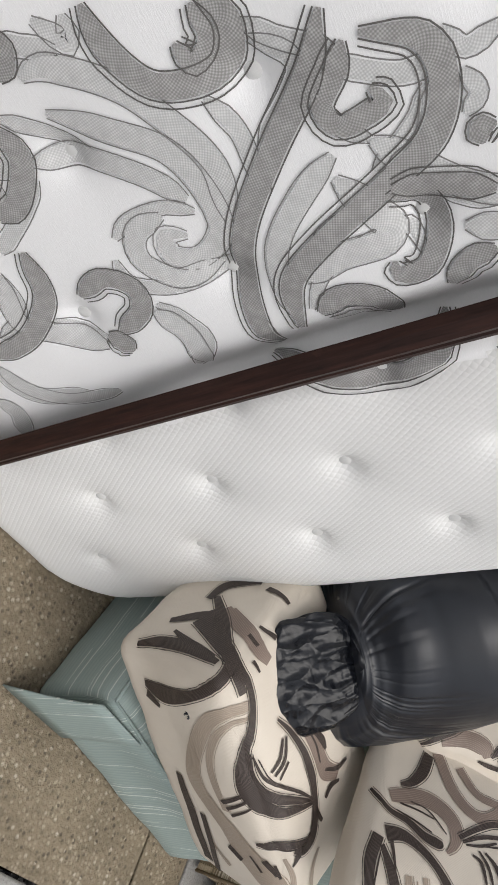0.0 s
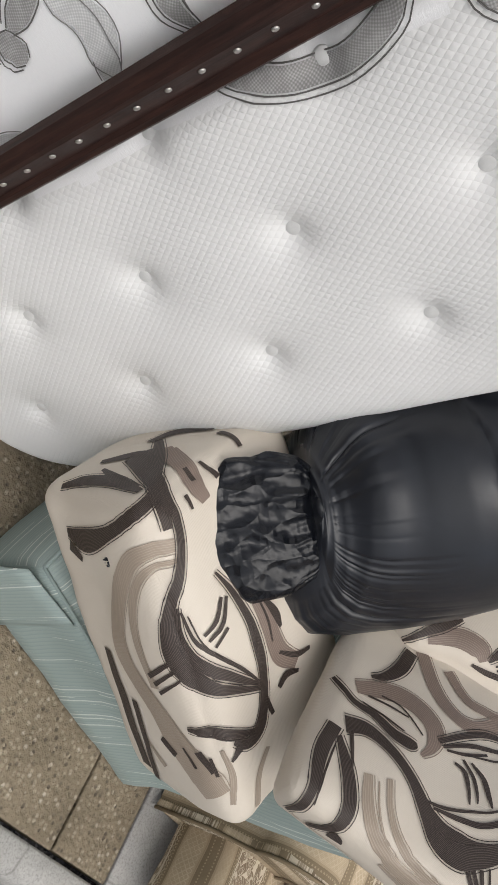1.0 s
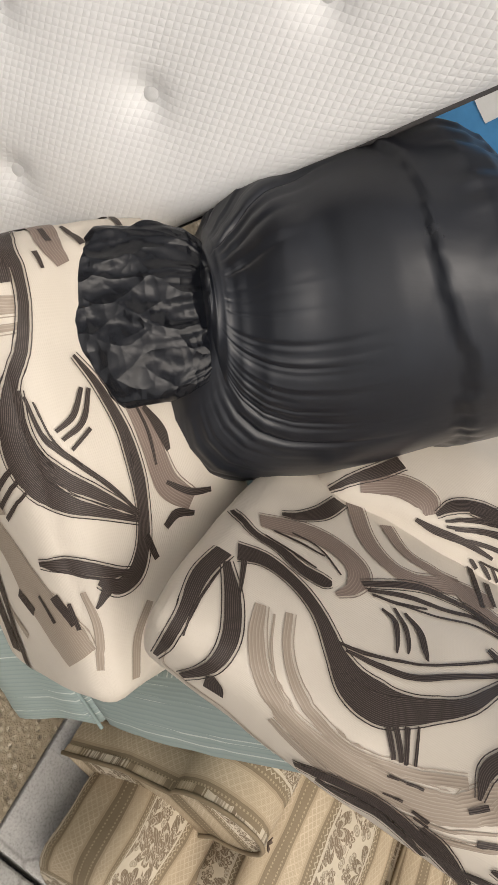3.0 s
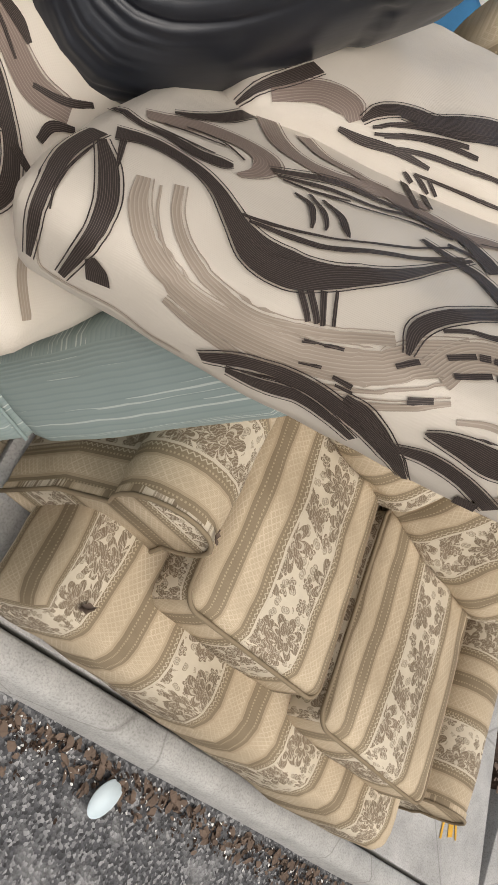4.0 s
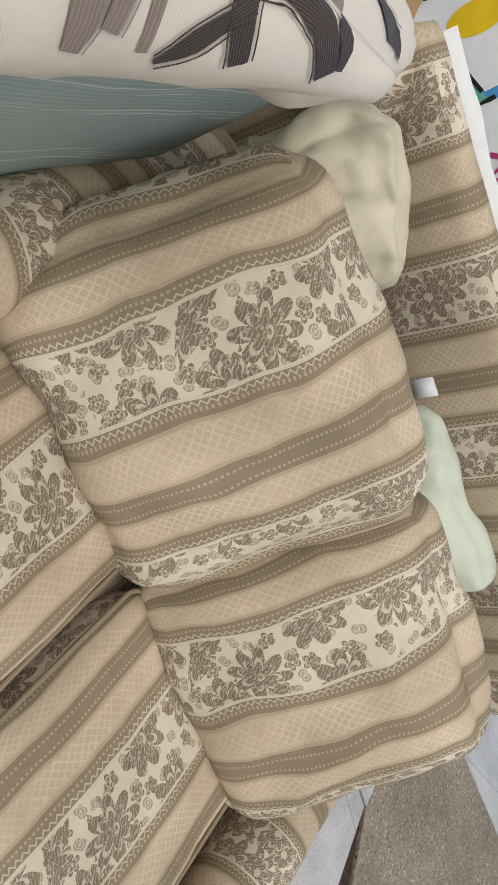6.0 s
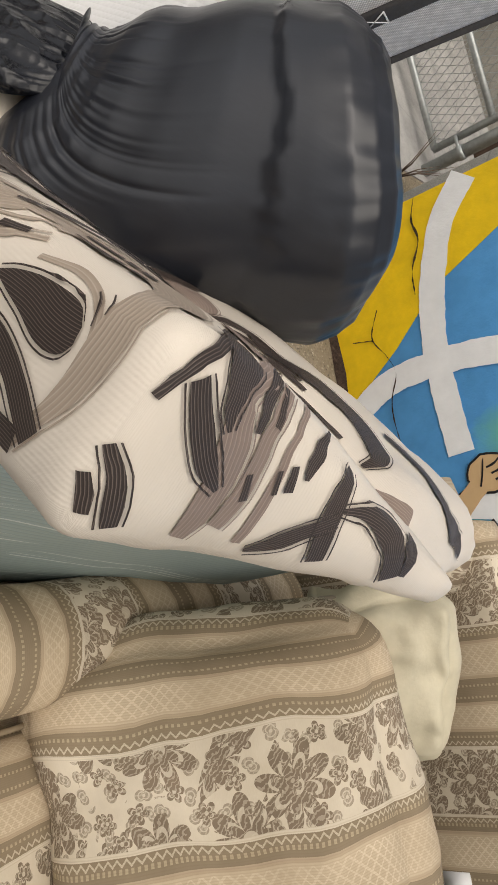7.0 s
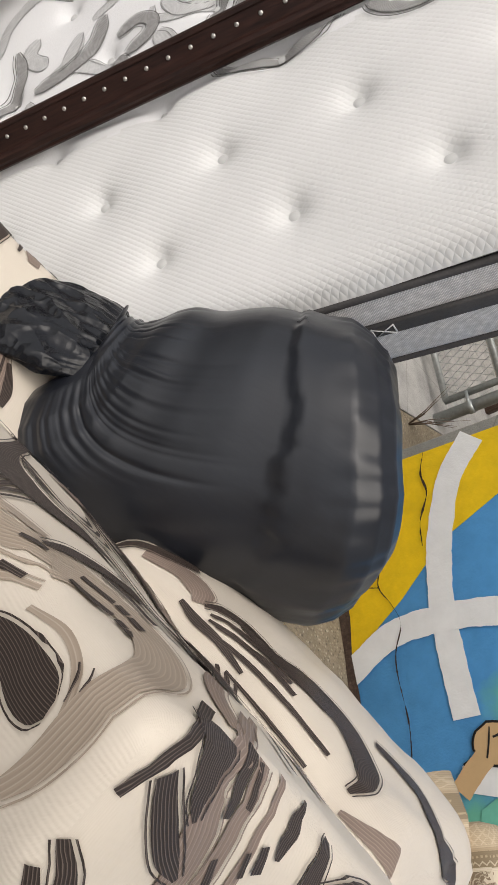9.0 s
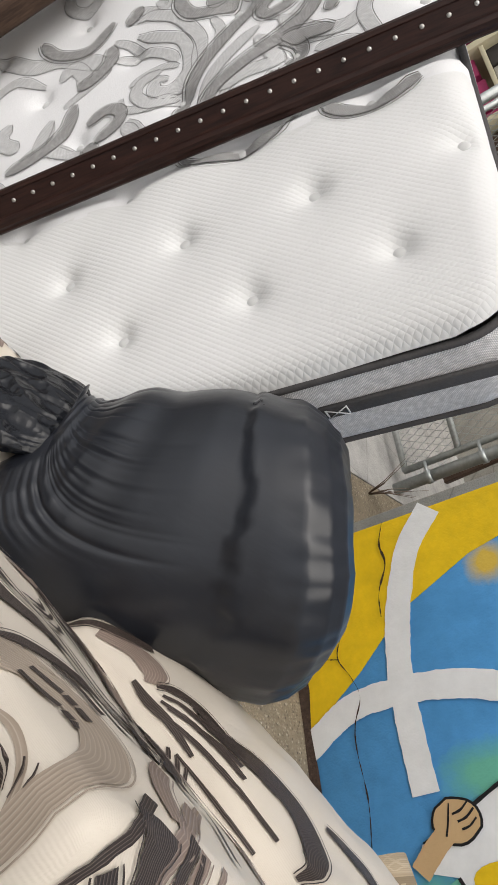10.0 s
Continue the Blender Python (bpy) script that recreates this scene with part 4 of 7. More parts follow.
# ---- the green armchair ----
GREEN_AT = pose(1.25, 0.40, 0, 0, 0, -15)
chair = thing("armchair", GREEN_AT, "pale green striped armchair with a pleated skirt, standing on the pavement", "armchair")
bm = soft_box((0.74, 0.66, 0.29), 0.035, 0.006, 20, lambda p: Vector((p.x, p.y, p.z)) + Vector((0, -0.03 * smoothstep(0.05, -0.14, p.z) * (1 if p.y < 0 else -1), 0)), 0.006, 3, False)
bmesh.ops.translate(bm, verts=bm.verts[:], vec=(0.37, 0.33, 0.147))
part("seat_base", bm, GREEN, chair)
bm = soft_box((0.20, 0.92, 0.62), 0.05, 0.02, 20, None, 0.006, 7, False)
bmesh.ops.translate(bm, verts=bm.verts[:], vec=(0.67, 0.47, 0.58))
part("backrest", bm, GREEN, chair)
# corner flap of the skirt and its seams
bm = bmesh.new()
tube(bm, [(0.012, 0.012, 0.283), (0.2, 0.0, 0.29), (0.45, -0.006, 0.292), (0.73, 0.004, 0.286)], 0.004, 6)
part("seam", bm, GREEN, chair)
bm = bmesh.new()
tube(bm, [(0.012, 0.012, 0.283), (0.0, 0.2, 0.29), (0.004, 0.45, 0.29), (0.02, 0.64, 0.284)], 0.004, 6)
part("seam", bm, GREEN, chair)
bm = bmesh.new()
uvs = bm.loops.layers.uv.new("UVMap")
cols = []
for k in range(9):
    t = k / 8
    cols.append([bm.verts.new(((-0.005 - 0.075 * (1 - q) ** 1.4) * (1 - t) + 0.16 * t, (-0.012 - 0.05 * (1 - q)) * (1 - t) - 0.034 * (1 - q) * t - 0.004, 0.004 + 0.27 * q)) for q in (0, 0.2, 0.4, 0.6, 0.8, 1.0)])
for a, b in zip(cols, cols[1:]):
    for j in range(5):
        f = bm.faces.new((a[j], b[j], b[j + 1], a[j + 1]))
        for loop in f.loops:
            loop[uvs].uv = (loop.vert.co.x, loop.vert.co.z)
ob = part("skirt_pleat", bm, GREEN, chair, "folded corner pleat")
ob.modifiers.new("thick", "SOLIDIFY").thickness = 0.004

# ---- patterned cushions ----
def pattern_cushion(name, m, size, label, seed, wr=0.01, bulge=0.03, radius=0.06, shift=(0, 0, 0), shape=None):
    top = thing(name, m, label, "cushion", "patterned cushions")
    bm = soft_box(size, radius, bulge, 34, shape, wr, seed)
    bmesh.ops.translate(bm, verts=bm.verts[:], vec=shift)
    part("cover", bm.copy(), CREAM, top)
    return top, bm


A_POSE = pose(1.50, 0.49, 0.50, 0, 4, -27)
A_SIZE = (0.68, 0.40, 0.34)
cushion_a, body_a = pattern_cushion("seat_cushion", A_POSE, A_SIZE, "cream seat cushion with swirling brown bands lying on the armchair", 2.0, 0.008, 0.03, 0.045, (0.0, -0.01, 0),
                                      lambda p: p + Vector((0, 0.03 * smoothstep(0.14, -0.14, p.z) * smoothstep(0.05, -0.15, p.y), 0)))
def wedge(p):
    """The cushion slumps: its upper face falls away from the near edge and the far end is drawn out."""
    top = min(1.0, max(0.0, (p.z + 0.06) / 0.12))
    away = p.y + 0.115
    return p + Vector((0.20 * max(0.0, away) * smoothstep(0.1, 0.33, p.x), 0, -top * 0.33 * away * (1.0 if away > 0 else 0.4) + 0.035 * top * smoothstep(0.0, 0.35, p.x)))


B_AXES = axes((1.905, 0.455, 0.925), (0.445, -0.06, 0.36), (-0.6, 0.12, 0.78))
B_SIZE = (0.66, 0.48, 0.12)
cushion_b, body_b = pattern_cushion("back_cushion", B_AXES, B_SIZE, "cream cushion with swirling brown bands propped up on the armchair's back", 5.0, 0.008, 0.022, 0.026, (0.015, -0.045, 0.04), wedge)
C_AXES = axes((1.998, 0.80, 0.892), (0.43, 0.03, 0.31), (-0.57, 0.2, 0.79))
C_SIZE = (0.60, 0.44, 0.10)
cushion_c, body_c = pattern_cushion("back_cushion", C_AXES, C_SIZE, "cream cushion with brown bands lying behind the propped cushion", 8.0)

tree_a, tree_b, tree_c = (BVHTree.FromBMesh(bm) for bm in (body_a, body_b, body_c))


woven = []


def laid(tree, owner, material, points):
    """One woven band on a cushion along points (x, y, z, width)."""
    woven.append(0)
    base = 0.0012 if material is RIB_TAUPE else 0.0018 if material is RIB_MAUVE else 0.0025
    ob = part("woven_band", cloth_band(tree, points, base + 0.00009 * (len(woven) % 5)), material, owner)
    if len(points) > 3 and max(p[3] for p in points) > 0.013:
        for edge in ((-1, 1) if material is RIB_DARK else (1,)):
            part("woven_line", cloth_band(tree, points, base + 0.0006, 1, 0.0, edge), material, ob)


def seam_line(owner, tree, *points):
    """A sewn edge: a low ridge of doubled cloth with a groove of stitches beside it."""
    ob = part("seam", cloth_band(tree, [(*p, 0.0042) for p in points], 0.0022, 3), CREAM, owner)
    part("seam_stitches", cloth_band(tree, [(*p, 0.0016) for p in points], 0.0009, 1, 0.0045), RIB_TAUPE, ob)


def band_a(material, *points):
    laid(tree_a, cushion_a, material, points)


def band_b(material, *points):
    laid(tree_b, cushion_b, material, points)


def band_c(material, *points):
    laid(tree_c, cushion_c, material, points)


band_b(RIB_DARK, (-0.284, -0.286, 0.027, 0.0069), (-0.277, -0.288, 0.084, 0.0151), (-0.279, -0.262, 0.114, 0.0158), (-0.291, -0.200, 0.108, 0.0246), (-0.286, -0.148, 0.100, 0.0244))
band_b(RIB_DARK, (-0.271, -0.137, 0.099, 0.0334), (-0.232, -0.123, 0.099, 0.0266), (-0.186, -0.131, 0.105, 0.0195), (-0.136, -0.159, 0.115, 0.0181), (-0.096, -0.193, 0.119, 0.0260), (-0.060, -0.215, 0.120, 0.0479), (-0.026, -0.218, 0.122, 0.0549), (0.003, -0.207, 0.122, 0.0413), (0.034, -0.186, 0.122, 0.0296), (0.076, -0.147, 0.119, 0.0205), (0.115, -0.079, 0.094, 0.0111), (0.153, -0.023, 0.083, 0.0059))
band_b(RIB_DARK, (-0.274, -0.164, 0.105, 0.0104), (-0.242, -0.207, 0.116, 0.0211), (-0.217, -0.252, 0.118, 0.0224), (-0.212, -0.280, 0.105, 0.0194), (-0.223, -0.291, 0.074, 0.0144), (-0.242, -0.288, 0.027, 0.0093))
band_b(RIB_DARK, (-0.257, -0.145, 0.103, 0.0085), (-0.243, -0.180, 0.112, 0.0060), (-0.233, -0.206, 0.117, 0.0017))
band_b(RIB_DARK, (-0.210, -0.291, 0.078, 0.0133), (-0.201, -0.291, 0.065, 0.0264), (-0.197, -0.291, 0.048, 0.0299))
band_b(RIB_DARK, (-0.316, -0.057, 0.058, 0.0074), (-0.274, -0.084, 0.082, 0.0117), (-0.228, -0.087, 0.087, 0.0161), (-0.186, -0.100, 0.096, 0.0201), (-0.154, -0.101, 0.101, 0.0221), (-0.143, -0.096, 0.101, 0.0088))
band_b(RIB_MAUVE, (-0.274, -0.053, 0.071, 0.0265), (-0.230, -0.031, 0.068, 0.0364), (-0.183, -0.017, 0.069, 0.0411), (-0.142, -0.025, 0.078, 0.0427), (-0.117, -0.049, 0.088, 0.0372), (-0.117, -0.083, 0.098, 0.0200), (-0.132, -0.109, 0.104, 0.0065))
band_b(RIB_DARK, (-0.249, -0.057, 0.074, 0.0048), (-0.206, -0.052, 0.078, 0.0047), (-0.169, -0.053, 0.085, 0.0035))
band_b(RIB_DARK, (-0.226, -0.041, 0.072, 0.0036), (-0.185, -0.041, 0.078, 0.0035), (-0.138, -0.072, 0.094, 0.0034))
band_b(RIB_DARK, (-0.255, -0.076, 0.080, 0.0035), (-0.210, -0.078, 0.085, 0.0046), (-0.171, -0.084, 0.094, 0.0034))
band_b(RIB_DARK, (-0.254, -0.014, 0.060, 0.0074), (-0.230, 0.003, 0.058, 0.0175), (-0.206, 0.043, 0.045, 0.0258), (-0.193, 0.098, 0.026, 0.0243))
band_b(RIB_MAUVE, (-0.172, 0.113, 0.021, 0.0300), (-0.134, 0.047, 0.050, 0.0305), (-0.084, 0.011, 0.068, 0.0292), (-0.037, 0.017, 0.065, 0.0293), (0.020, 0.065, 0.042, 0.0332), (0.081, 0.080, 0.044, 0.0336))
band_b(RIB_MAUVE, (-0.114, 0.106, 0.028, 0.0241), (-0.065, 0.064, 0.047, 0.0230), (-0.015, 0.068, 0.044, 0.0205), (0.025, 0.085, 0.035, 0.0130))
band_b(RIB_DARK, (-0.107, -0.062, 0.092, 0.0091), (-0.060, -0.016, 0.077, 0.0118), (-0.012, 0.019, 0.061, 0.0122), (0.042, 0.034, 0.055, 0.0099), (0.089, 0.024, 0.065, 0.0123), (0.136, 0.020, 0.069, 0.0196), (0.186, -0.029, 0.087, 0.0258))
band_b(RIB_DARK, (-0.097, -0.067, 0.093, 0.0056), (-0.047, -0.029, 0.079, 0.0093), (0.009, -0.003, 0.067, 0.0096), (0.059, 0.022, 0.061, 0.0074), (0.113, 0.021, 0.067, 0.0073))
band_b(RIB_DARK, (-0.089, -0.069, 0.093, 0.0045), (-0.049, -0.050, 0.085, 0.0069), (-0.010, -0.024, 0.076, 0.0047))
band_b(RIB_DARK, (-0.069, -0.081, 0.095, 0.0055), (-0.047, -0.086, 0.096, 0.0096), (-0.034, -0.115, 0.105, 0.0067), (-0.029, -0.137, 0.111, 0.0035))
band_b(RIB_DARK, (-0.054, -0.064, 0.089, 0.0056), (-0.031, -0.084, 0.095, 0.0082), (-0.018, -0.111, 0.104, 0.0061), (-0.015, -0.127, 0.108, 0.0026))
band_b(RIB_DARK, (-0.038, -0.060, 0.087, 0.0056), (-0.011, -0.076, 0.093, 0.0110), (0.004, -0.103, 0.102, 0.0094), (0.012, -0.119, 0.108, 0.0033))
band_b(RIB_DARK, (-0.106, -0.178, 0.118, 0.0035), (-0.067, -0.169, 0.118, 0.0060), (-0.020, -0.145, 0.113, 0.0052), (0.027, -0.113, 0.107, 0.0043), (0.126, -0.011, 0.076, 0.0048))
band_b(RIB_DARK, (-0.088, -0.181, 0.119, 0.0045), (-0.038, -0.171, 0.118, 0.0096), (0.009, -0.153, 0.117, 0.0102), (0.067, -0.099, 0.101, 0.0087), (0.143, -0.027, 0.083, 0.0070))
band_b(RIB_TAUPE, (-0.207, -0.194, 0.117, 0.0151), (-0.192, -0.234, 0.121, 0.0208), (-0.166, -0.267, 0.117, 0.0215), (-0.134, -0.281, 0.103, 0.0246), (-0.088, -0.289, 0.090, 0.0288), (-0.035, -0.292, 0.089, 0.0354), (0.021, -0.290, 0.093, 0.0406), (0.066, -0.285, 0.106, 0.0381), (0.105, -0.274, 0.124, 0.0373), (0.142, -0.242, 0.129, 0.0458), (0.185, -0.215, 0.131, 0.0479))
band_b(RIB_TAUPE, (-0.171, -0.181, 0.117, 0.0108), (-0.154, -0.222, 0.120, 0.0113), (-0.125, -0.255, 0.118, 0.0129), (-0.088, -0.272, 0.110, 0.0136), (-0.038, -0.280, 0.105, 0.0147), (0.009, -0.275, 0.112, 0.0135), (0.052, -0.265, 0.121, 0.0131), (0.104, -0.241, 0.129, 0.0151))
band_b(RIB_TAUPE, (-0.123, -0.292, 0.077, 0.0077), (-0.087, -0.295, 0.068, 0.0134), (-0.045, -0.298, 0.064, 0.0151), (0.002, -0.298, 0.061, 0.0139), (0.060, -0.297, 0.067, 0.0124), (0.105, -0.297, 0.085, 0.0100), (0.144, -0.289, 0.105, 0.0082), (0.180, -0.273, 0.123, 0.0057))
band_b(RIB_DARK, (-0.008, -0.232, 0.123, 0.0067), (0.006, -0.250, 0.122, 0.0071), (0.018, -0.265, 0.119, 0.0062))
band_b(RIB_DARK, (0.002, -0.228, 0.123, 0.0080), (0.016, -0.247, 0.122, 0.0074), (0.027, -0.263, 0.120, 0.0062))
band_b(RIB_DARK, (0.017, -0.223, 0.123, 0.0074), (0.025, -0.244, 0.123, 0.0065), (0.033, -0.263, 0.121, 0.0056))
band_b(RIB_DARK, (0.029, -0.214, 0.123, 0.0036), (0.036, -0.238, 0.124, 0.0041), (0.043, -0.259, 0.122, 0.0040))
band_b(RIB_DARK, (0.115, -0.269, 0.126, 0.0059), (0.134, -0.253, 0.130, 0.0070))
band_b(RIB_DARK, (0.141, -0.287, 0.112, 0.0070), (0.164, -0.278, 0.119, 0.0067))
band_b(RIB_DARK, (0.023, -0.277, 0.109, 0.0024), (0.063, -0.274, 0.119, 0.0023))
band_b(RIB_DARK, (0.066, -0.291, 0.097, 0.0055), (0.088, -0.292, 0.098, 0.0068))
band_b(RIB_DARK, (0.072, -0.293, 0.090, 0.0035), (0.091, -0.294, 0.092, 0.0041))
band_b(RIB_DARK, (-0.067, -0.298, 0.031, 0.0119), (-0.029, -0.299, 0.056, 0.0167), (0.007, -0.297, 0.067, 0.0160), (0.045, -0.296, 0.071, 0.0197), (0.080, -0.297, 0.068, 0.0228), (0.117, -0.299, 0.059, 0.0214), (0.159, -0.295, 0.036, 0.0235), (0.193, -0.287, -0.002, 0.0074))
band_b(RIB_DARK, (-0.036, -0.300, 0.034, 0.0098), (0.009, -0.298, 0.039, 0.0195), (0.046, -0.297, 0.049, 0.0172), (0.085, -0.298, 0.044, 0.0155), (0.118, -0.297, 0.030, 0.0099))
band_b(RIB_DARK, (0.087, -0.297, 0.081, 0.0150), (0.116, -0.298, 0.076, 0.0203), (0.155, -0.296, 0.046, 0.0163), (0.189, -0.288, 0.003, 0.0062))
band_b(RIB_DARK, (0.160, -0.296, 0.049, 0.0117), (0.196, -0.293, 0.056, 0.0188), (0.239, -0.292, 0.050, 0.0199), (0.286, -0.288, 0.025, 0.0208))
band_c(RIB_DARK, (-0.271, -0.202, 0.035, 0.0050), (-0.244, -0.185, 0.067, 0.0142), (-0.213, -0.158, 0.080, 0.0231), (-0.185, -0.125, 0.088, 0.0261))
band_c(RIB_MAUVE, (-0.232, -0.192, 0.063, 0.0195), (-0.177, -0.169, 0.080, 0.0388), (-0.131, -0.173, 0.084, 0.0408), (-0.112, -0.188, 0.075, 0.0198))
band_c(RIB_DARK, (-0.105, -0.186, 0.078, 0.0059), (-0.081, -0.161, 0.090, 0.0206), (-0.033, -0.138, 0.092, 0.0206), (0.025, -0.134, 0.099, 0.0169), (0.087, -0.103, 0.096, 0.0193))
band_c(RIB_DARK, (-0.088, -0.188, 0.077, 0.0044), (-0.028, -0.161, 0.088, 0.0105), (0.037, -0.152, 0.095, 0.0105), (0.089, -0.124, 0.094, 0.0112))
band_c(RIB_DARK, (-0.068, -0.192, 0.073, 0.0044), (-0.016, -0.174, 0.084, 0.0084), (0.048, -0.163, 0.092, 0.0091))
band_c(RIB_DARK, (-0.130, -0.199, 0.062, 0.0071), (-0.095, -0.200, 0.061, 0.0129), (-0.046, -0.198, 0.065, 0.0115), (0.007, -0.201, 0.063, 0.0058))
band_c(RIB_DARK, (-0.023, -0.208, 0.048, 0.0061), (-0.008, -0.217, 0.042, 0.0072))
band_c(RIB_DARK, (-0.008, -0.206, 0.051, 0.0059), (0.008, -0.215, 0.044, 0.0073), (0.019, -0.222, 0.039, 0.0049))
band_c(RIB_DARK, (0.013, -0.207, 0.051, 0.0052), (0.031, -0.221, 0.040, 0.0058))
band_b(RIB_DARK, (-0.084, -0.204, 0.119, 0.0024), (-0.048, -0.211, 0.121, 0.0033), (-0.014, -0.200, 0.122, 0.0034), (0.030, -0.174, 0.122, 0.0025))
band_b(RIB_DARK, (-0.263, -0.281, 0.103, 0.0024), (-0.271, -0.254, 0.116, 0.0037), (-0.274, -0.211, 0.113, 0.0041), (-0.274, -0.182, 0.108, 0.0026))
band_b(RIB_TAUPE, (-0.186, -0.195, 0.118, 0.0030), (-0.169, -0.235, 0.121, 0.0036), (-0.143, -0.266, 0.116, 0.0035), (-0.108, -0.280, 0.102, 0.0034), (-0.065, -0.287, 0.096, 0.0034))
band_b(RIB_DARK, (0.032, -0.137, 0.115, 0.0031), (0.080, -0.087, 0.096, 0.0044), (0.151, -0.031, 0.084, 0.0035))
band_b(RIB_DARK, (-0.049, -0.050, 0.085, 0.0034), (0.006, -0.027, 0.077, 0.0047), (0.062, 0.006, 0.066, 0.0048), (0.123, 0.010, 0.071, 0.0048))
band_b(RIB_DARK, (-0.019, -0.300, 0.046, 0.0035), (0.022, -0.297, 0.059, 0.0044), (0.068, -0.297, 0.064, 0.0036))
band_b(RIB_TAUPE, (-0.028, -0.300, 0.054, 0.0051), (0.032, -0.296, 0.069, 0.0067), (0.087, -0.293, 0.093, 0.0054), (0.135, -0.280, 0.118, 0.0039), (0.172, -0.257, 0.131, 0.0038))
band_b(RIB_DARK, (0.022, -0.278, 0.106, 0.0024), (0.035, -0.276, 0.111, 0.0024))
band_b(RIB_DARK, (0.044, -0.276, 0.113, 0.0024), (0.057, -0.274, 0.118, 0.0022))
band_b(RIB_DARK, (0.029, -0.291, 0.091, 0.0027), (0.052, -0.290, 0.099, 0.0024))
band_b(RIB_DARK, (0.175, -0.291, 0.088, 0.0028), (0.192, -0.290, 0.091, 0.0165), (0.220, -0.289, 0.094, 0.0295), (0.249, -0.290, 0.094, 0.0397), (0.268, -0.289, 0.096, 0.0340), (0.277, -0.288, 0.098, 0.0120))
band_b(RIB_DARK, (0.248, -0.289, 0.012, 0.0196), (0.274, -0.288, 0.014, 0.0195))
band_b(RIB_TAUPE, (0.155, -0.258, 0.131, 0.0391), (0.169, -0.228, 0.130, 0.0349), (0.189, -0.208, 0.132, 0.0389), (0.215, -0.201, 0.134, 0.0414), (0.246, -0.206, 0.137, 0.0443), (0.273, -0.225, 0.139, 0.0413), (0.289, -0.256, 0.142, 0.0307), (0.296, -0.278, 0.130, 0.0314), (0.299, -0.286, 0.104, 0.0305), (0.295, -0.288, 0.070, 0.0221), (0.284, -0.289, 0.040, 0.0135), (0.269, -0.288, 0.012, 0.0108))
band_b(RIB_TAUPE, (0.194, -0.283, 0.114, 0.0055), (0.225, -0.275, 0.123, 0.0078), (0.253, -0.277, 0.124, 0.0078), (0.276, -0.284, 0.118, 0.0075), (0.291, -0.287, 0.095, 0.0079))
band_b(RIB_DARK, (0.158, -0.230, 0.130, 0.0074), (0.185, -0.211, 0.131, 0.0075))
band_b(RIB_DARK, (0.188, -0.210, 0.132, 0.0090), (0.200, -0.206, 0.132, 0.0093))
band_b(RIB_DARK, (0.203, -0.206, 0.133, 0.0079), (0.220, -0.204, 0.134, 0.0080))
band_b(RIB_DARK, (0.171, -0.249, 0.131, 0.0080), (0.207, -0.226, 0.132, 0.0076))
band_b(RIB_DARK, (0.212, -0.225, 0.133, 0.0090), (0.223, -0.224, 0.134, 0.0091))
band_b(RIB_DARK, (0.225, -0.224, 0.134, 0.0087), (0.235, -0.227, 0.136, 0.0051))
band_b(RIB_DARK, (0.144, -0.201, 0.131, 0.0049), (0.168, -0.184, 0.131, 0.0068), (0.195, -0.175, 0.131, 0.0061))
band_b(RIB_DARK, (0.179, -0.181, 0.131, 0.0060), (0.200, -0.174, 0.131, 0.0091))
band_b(RIB_DARK, (0.263, -0.278, 0.124, 0.0016), (0.275, -0.283, 0.120, 0.0020), (0.281, -0.286, 0.108, 0.0012))
band_b(RIB_DARK, (0.273, -0.275, 0.129, 0.0012), (0.281, -0.280, 0.125, 0.0020), (0.284, -0.284, 0.119, 0.0012))
band_b(RIB_DARK, (0.121, -0.252, 0.129, 0.0045), (0.119, -0.218, 0.129, 0.0184), (0.131, -0.192, 0.129, 0.0204), (0.158, -0.162, 0.128, 0.0203), (0.182, -0.138, 0.121, 0.0225), (0.204, -0.122, 0.120, 0.0229), (0.220, -0.116, 0.120, 0.0115))
band_b(RIB_DARK, (0.088, -0.026, 0.078, 0.0077), (0.137, -0.043, 0.086, 0.0148), (0.172, -0.057, 0.092, 0.0199), (0.204, -0.099, 0.112, 0.0203), (0.222, -0.123, 0.123, 0.0065))
band_b(RIB_MAUVE, (0.011, 0.075, 0.038, 0.0287), (0.077, 0.040, 0.059, 0.0312), (0.133, 0.028, 0.067, 0.0303), (0.179, 0.051, 0.063, 0.0248), (0.230, 0.058, 0.064, 0.0186), (0.293, 0.049, 0.067, 0.0123))
band_b(RIB_DARK, (0.119, -0.008, 0.075, 0.0078), (0.171, -0.016, 0.083, 0.0076), (0.224, -0.038, 0.095, 0.0092), (0.272, -0.050, 0.103, 0.0108), (0.314, -0.069, 0.108, 0.0106))
band_b(RIB_DARK, (0.158, 0.032, 0.068, 0.0030), (0.204, 0.056, 0.063, 0.0041), (0.257, 0.064, 0.063, 0.0031))
band_b(RIB_MAUVE, (0.244, -0.130, 0.127, 0.0193), (0.266, -0.155, 0.134, 0.0232), (0.293, -0.171, 0.138, 0.0227), (0.316, -0.177, 0.138, 0.0136))
band_b(RIB_MAUVE, (0.273, -0.096, 0.118, 0.0101), (0.293, -0.124, 0.125, 0.0114), (0.315, -0.149, 0.132, 0.0094))
band_b(RIB_DARK, (0.003, 0.206, -0.020, 0.0091), (0.046, 0.115, 0.025, 0.0103), (0.067, 0.054, 0.053, 0.0064))
band_b(RIB_DARK, (0.066, 0.124, 0.022, 0.0103), (0.084, 0.070, 0.049, 0.0064))
